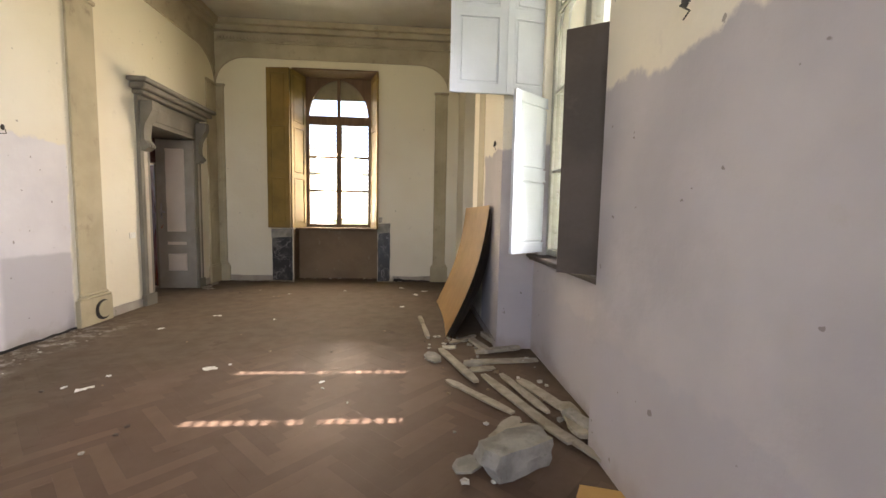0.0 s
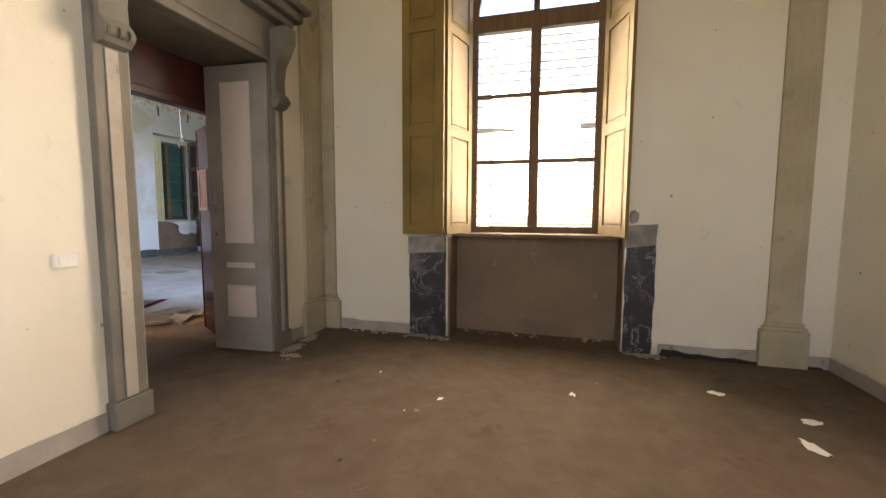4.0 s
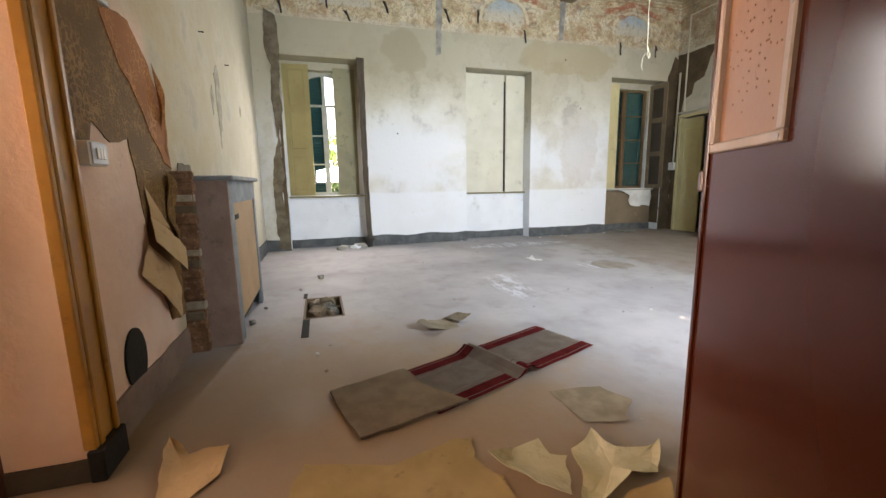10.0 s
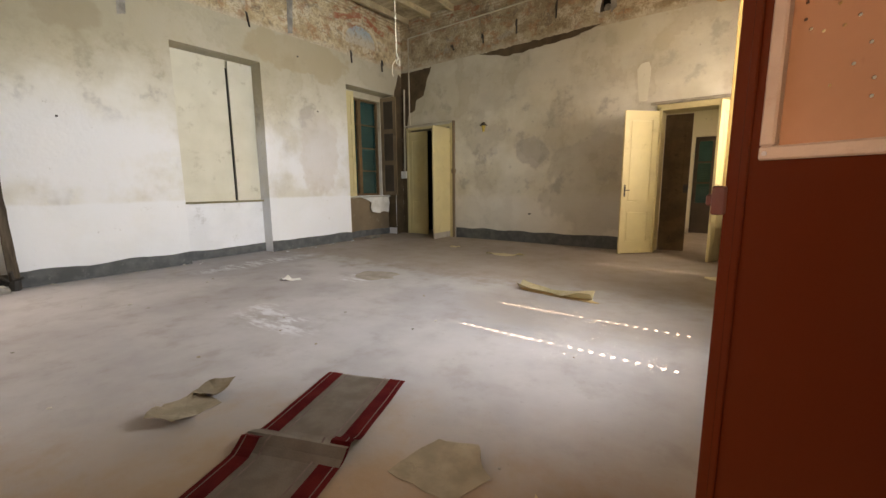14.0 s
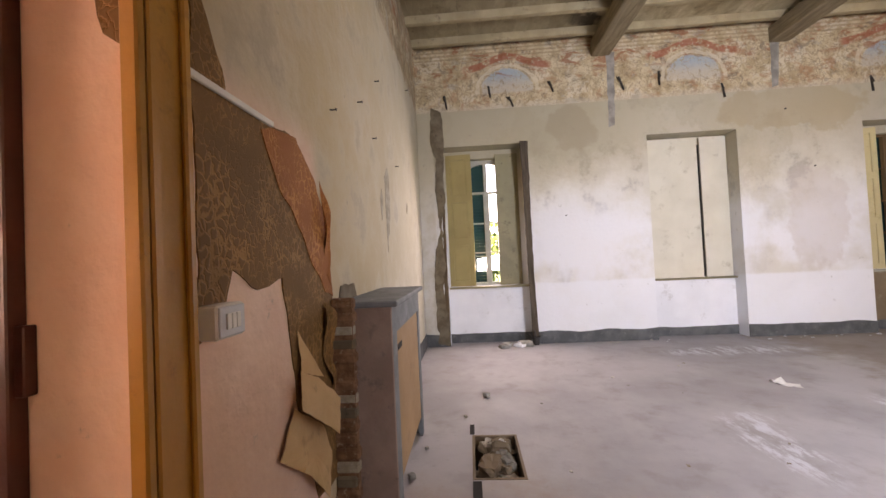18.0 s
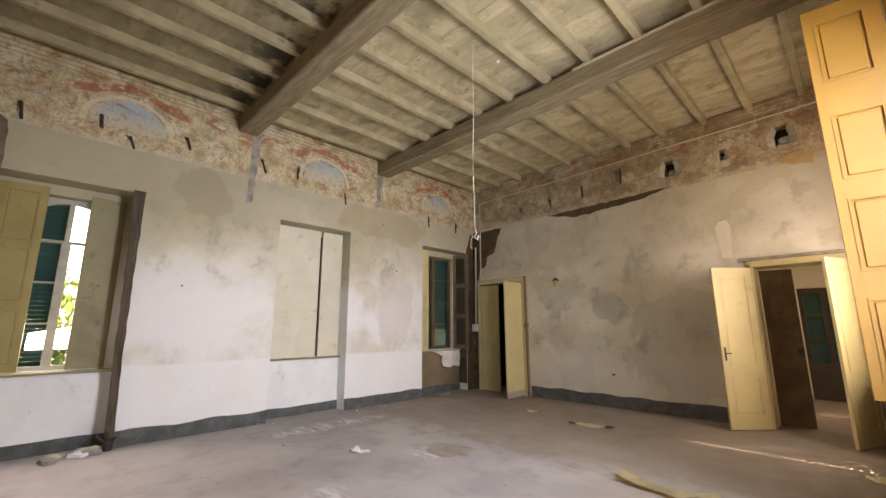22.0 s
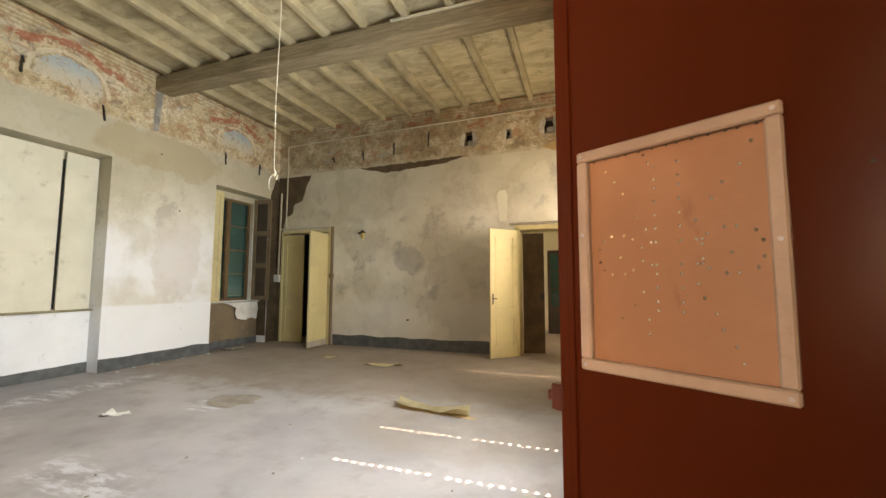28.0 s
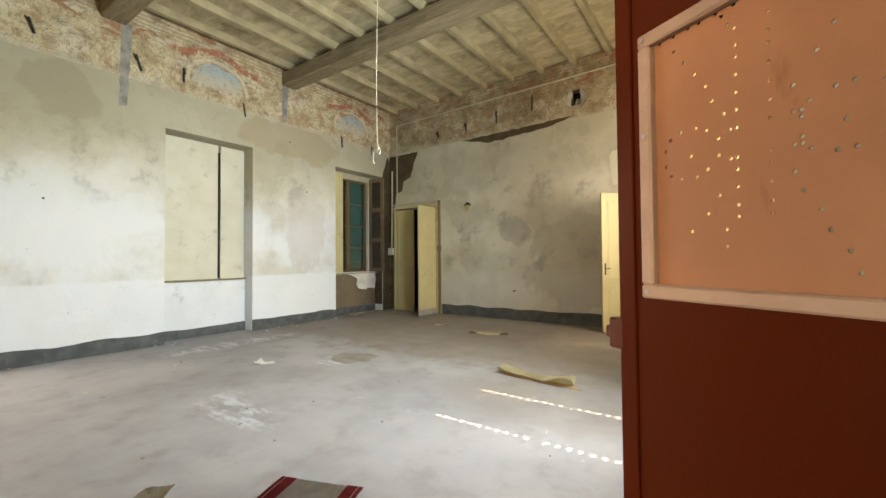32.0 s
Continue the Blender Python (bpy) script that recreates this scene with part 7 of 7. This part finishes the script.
for k, (x, y, w, h) in enumerate(((-1.8, 3.39, 0.16, 0.1), (-2.49, 3.02, 0.15, 0.09), (-2.67, 3.04, 0.06, 0.05), (-2.5, 3.25, 0.05, 0.05), (-2.55, 5.18, 0.12, 0.07), (-0.8, 3.09, 0.07, 0.04), (-0.05, 6.6, 0.2, 0.1), (-0.25, 5.7, 0.08, 0.07), (-2.2, 1.9, 0.06, 0.05), (-2.9, 4.6, 0.1, 0.06), (-1.25, 6.9, 0.07, 0.05), (-0.3, 7.2, 0.12, 0.09), (0.1, 6.9, 0.16, 0.1), (-2.1, 6.6, 0.07, 0.05), (-1.8, 5.0, 0.05, 0.04), (0.0, 5.1, 0.07, 0.05))):
    scrap("paint_flake", "white flake of fallen paint on the parquet", "paint flake", (x, y, 0.002), (0.75 * w, 0.75 * h), PAPERWHITE, k * 47, k + 40.0, 0.01, 0.001, "paint flakes", 0.8, 16)
for k in range(30):
    x, y = random.uniform(-3.2, 0.1), random.uniform(1.6, 7.4)
    s = random.uniform(0.004, 0.012)
    lump("crumb", "small dark crumb of dirt on the parquet", "rubble", (x, y, 0), (s * 2.2, s * 1.6, s), random.choice((RUBBLE, APRON, UMBER)), k + 60, k * 53, "dirt crumbs")


def crumbs(label, group, cx, cy, rx, ry, count, size, mats, seed):
    """A strewing of small broken pieces."""
    random.seed(seed)
    for k in range(count):
        r = size * random.uniform(0.35, 1.0)
        lump("rubble", label, "rubble", (cx + random.uniform(-rx, rx), cy + random.uniform(-ry, ry), -0.001), (r * random.uniform(1.2, 2.2), r * random.uniform(0.9, 1.6), r * random.uniform(0.3, 0.7)), random.choice(mats), k + seed, random.uniform(0, 360), group)


crumbs("pale mortar crumb at the foot of the door frame", "mortar crumbs", -3.62, 7.12, 0.12, 0.2, 14, 0.022, (PLASTERDUST, RUBBLE), 101)
crumbs("pale mortar crumb at the foot of the marble slab", "mortar crumbs", -2.6, 7.86, 0.25, 0.05, 14, 0.022, (PLASTERDUST, RUBBLE), 102)
crumbs("pale mortar crumb at the foot of the marble slab", "mortar crumbs", -0.6, 7.86, 0.18, 0.05, 10, 0.022, (PLASTERDUST, MORTAR), 103)
crumbs("plaster crumb along the foot of the window niche", "niche crumbs", -1.6, 8.2, 0.7, 0.05, 22, 0.028, (PLASTERDUST, RUBBLE, APRON), 104)
crumbs("plaster crumb along the foot of the wall", "wall foot crumbs", -3.2, 7.88, 0.4, 0.04, 10, 0.025, (PLASTERDUST, RUBBLE), 105)
crumbs("plaster flake fallen along the wall", "wall foot crumbs", -3.55, 3.6, 0.2, 1.0, 40, 0.014, (PLASTERDUST, RUBBLE), 106)
crumbs("plaster crumb below the window wall", "window wall crumbs", -12.05, 8.4, 0.1, 1.3, 14, 0.03, (LIME, RUBBLE), 107)
crumbs("plaster crumb below the window wall", "window wall crumbs", -12.05, 12.0, 0.1, 0.9, 10, 0.03, (LIME, RUBBLE), 108)
crumbs("plaster crumb on the dusty floor", "floor crumbs", -8.2, 8.6, 2.6, 2.2, 26, 0.018, (RUBBLE, MORTAR, DULL), 109)
crumbs("plaster crumb by the north wall", "floor crumbs", -8.0, 14.6, 1.4, 0.1, 14, 0.025, (RUBBLE, MORTAR), 110)
crumbs("broken plaster piece under the leaning board", "board crumbs", 0.3, 4.05, 0.25, 0.25, 14, 0.025, (RUBBLE, MORTAR), 111)
for cx, cy, rx, ry, sd in ((-3.66, 7.2, 0.06, 0.12, 2.0), (-3.56, 7.04, 0.09, 0.05, 3.0), (-2.7, 7.87, 0.12, 0.04, 4.0), (-2.48, 7.86, 0.1, 0.05, 5.0), (-0.62, 7.88, 0.14, 0.045, 6.0), (-3.68, 7.5, 0.05, 0.12, 9.0)):
    ring = [(cx + rx * math.cos(a) * (1 + 0.4 * math.sin(3 * a + sd)), cy + ry * math.sin(a) * (1 + 0.3 * math.cos(4 * a + sd))) for a in [i * math.pi / 10 for i in range(20)]]
    sheet("plaster_dust", "spill of pale crumbled plaster at the foot of the wall", "plaster dust", ring, PLASTERDUST, sd, 0.02, None, "plaster spills", 0.02, 0.003, 0.002)
pts = ragged([(-0.5, 0.0), (0.1, 0.0), (0.7, 0.0), (0.68, 0.02), (0.2, 0.025), (-0.3, 0.045), (-0.48, 0.06)], 0.06, 0.02, 3)
tagged(part("floor_gap", extruded(pts, -0.02, "y", YA - 0.013), VOID), kind="structure")
pts = ragged([(1.5, 0.0), (4.6, 0.0), (4.6, 0.02), (3.6, 0.03), (2.6, 0.045), (1.5, 0.05)], 0.07, 0.012, 6)
bm = extruded(pts, 0.012, "x", XA + 0.002)
tagged(part("floor_gap_west", bm, VOID), kind="structure")

# ---- outside ----
tagged(part("ground", boxes((-120, 120, -120, 120, -0.9, -0.6)), GRAVEL), kind="structure")


def tree(at, h, seed):
    root = thing("tree", "leafy garden tree outside the window", "tree", pose(*at))
    random.seed(seed)
    bm = bmesh.new()
    bmesh.ops.create_cone(bm, cap_ends=True, segments=8, radius1=0.16, radius2=0.06, depth=h * 0.6, matrix=Matrix.Translation((0, 0, h * 0.3)))
    for k in range(5):
        a = k * 1.3
        rod(bm, (0, 0, h * (0.3 + 0.06 * k)), (math.cos(a) * h * 0.25, math.sin(a) * h * 0.25, h * (0.5 + 0.07 * k)), 0.035, 6)
    part("trunk", bm, BARK, root)
    bm = bmesh.new()
    for k in range(1500):
        d = Vector((random.gauss(0, 1), random.gauss(0, 1), random.gauss(0, 1))).normalized() * random.uniform(0.25, 1) ** 0.6
        lobe = 1 + 0.35 * noise.noise(d * 2.2 + Vector((seed, 0, 0)))
        c = Vector((d.x * h * 0.34 * lobe, d.y * h * 0.34 * lobe, h * 0.62 + d.z * h * 0.4 * lobe))
        m = Matrix.Translation(c) @ Euler((random.uniform(0, 6), random.uniform(0, 6), 0)).to_matrix().to_4x4()
        s = random.uniform(0.07, 0.15)
        bm.faces.new([bm.verts.new(m @ Vector(p)) for p in ((-s, 0, 0), (0, s * 0.5, s * 0.1), (s, 0, 0), (0, -s * 0.5, s * 0.1))])
    part("crown", bm, LEAF, root)


tree((-18.5, 6.8, -0.6), 3.4, 3)
tree((-20.5, 9.2, -0.6), 4.2, 5)
tree((-19.5, 13.4, -0.6), 3.6, 7)
tree((-21, 4.2, -0.6), 4.4, 9)

# ---- herringbone parquet of the hall ----
LB, WB = 0.48, 0.08


def stave_mesh(material):
    bm = boxes((-LB / 2 + 0.0003, LB / 2 - 0.0003, -WB / 2 + 0.0003, WB / 2 - 0.0003, -0.012, 0.0))
    me = bpy.data.meshes.new("parquet_stave")
    bmesh.ops.recalc_face_normals(bm, faces=bm.faces)
    bm.to_mesh(me)
    bm.free()
    me.materials.append(material)
    return me


floor = tagged(new("floor_hall"), "dusty herringbone oak parquet", "floor", kind="structure")
shared = [stave_mesh(PARQUET), stave_mesh(PARQUETNOSHEEN)]
random.seed(8)
rest_v, rest_f, rest_m = [], [], []
count = 0
turn45 = Matrix.Rotation(radians(45), 4, "Z")
for k in range(-140, 140):
    for n in range(-16, 16):
        for upright in (False, True):
            ox, oy = k * WB - n * LB, k * WB + n * LB
            c = Vector((ox - WB / 2, oy + LB / 2, 0)) if upright else Vector((ox + LB / 2, oy + WB / 2, 0))
            w = turn45 @ c + Vector((-1.5, 2.4, 0))
            if not ((XA + 0.2 < w.x < XE + 0.62 and -3.2 < w.y < YA + 0.5) or (-4.7 < w.x <= XA + 0.2 and (w.x > XA - 0.2 or 5.7 < w.y < 7.4))):
                continue
            m = pose(w.x, w.y, random.uniform(-0.0012, -0.0004), random.uniform(-0.06, 0.06), random.uniform(-0.06, 0.06), 135 if upright else 45)
            # Staves one way mostly dark: the sheen by grain direction put into colour.
            dark = int(random.random() < (0.8 if upright else 0.2))
            if count < 300 and -2.4 < w.x < 0.7 and 1.5 < w.y < 4.4:
                ob = new("parquet_stave", shared[dark])
                ob.parent = floor
                ob.matrix_basis = m
                count += 1
                continue
            rest_m += [dark] * 5
            b0 = len(rest_v)
            a, b = LB / 2 - 0.0003, WB / 2 - 0.0003
            for p in ((-a, -b, -0.012), (a, -b, -0.012), (a, b, -0.012), (-a, b, -0.012), (-a, -b, 0), (a, -b, 0), (a, b, 0), (-a, b, 0)):
                rest_v.append(tuple(m @ Vector(p)))
            for f in ((4, 5, 6, 7), (0, 1, 5, 4), (1, 2, 6, 5), (2, 3, 7, 6), (3, 0, 4, 7)):
                rest_f.append(tuple(b0 + i for i in f))
me = bpy.data.meshes.new("parquet_field")
me.from_pydata(rest_v, [], rest_f)
me.materials.append(PARQUET)
me.materials.append(PARQUETNOSHEEN)
me.polygons.foreach_set("material_index", rest_m)
field = new("parquet_field", me)
field.parent = floor
tagged(field, kind="stuff")
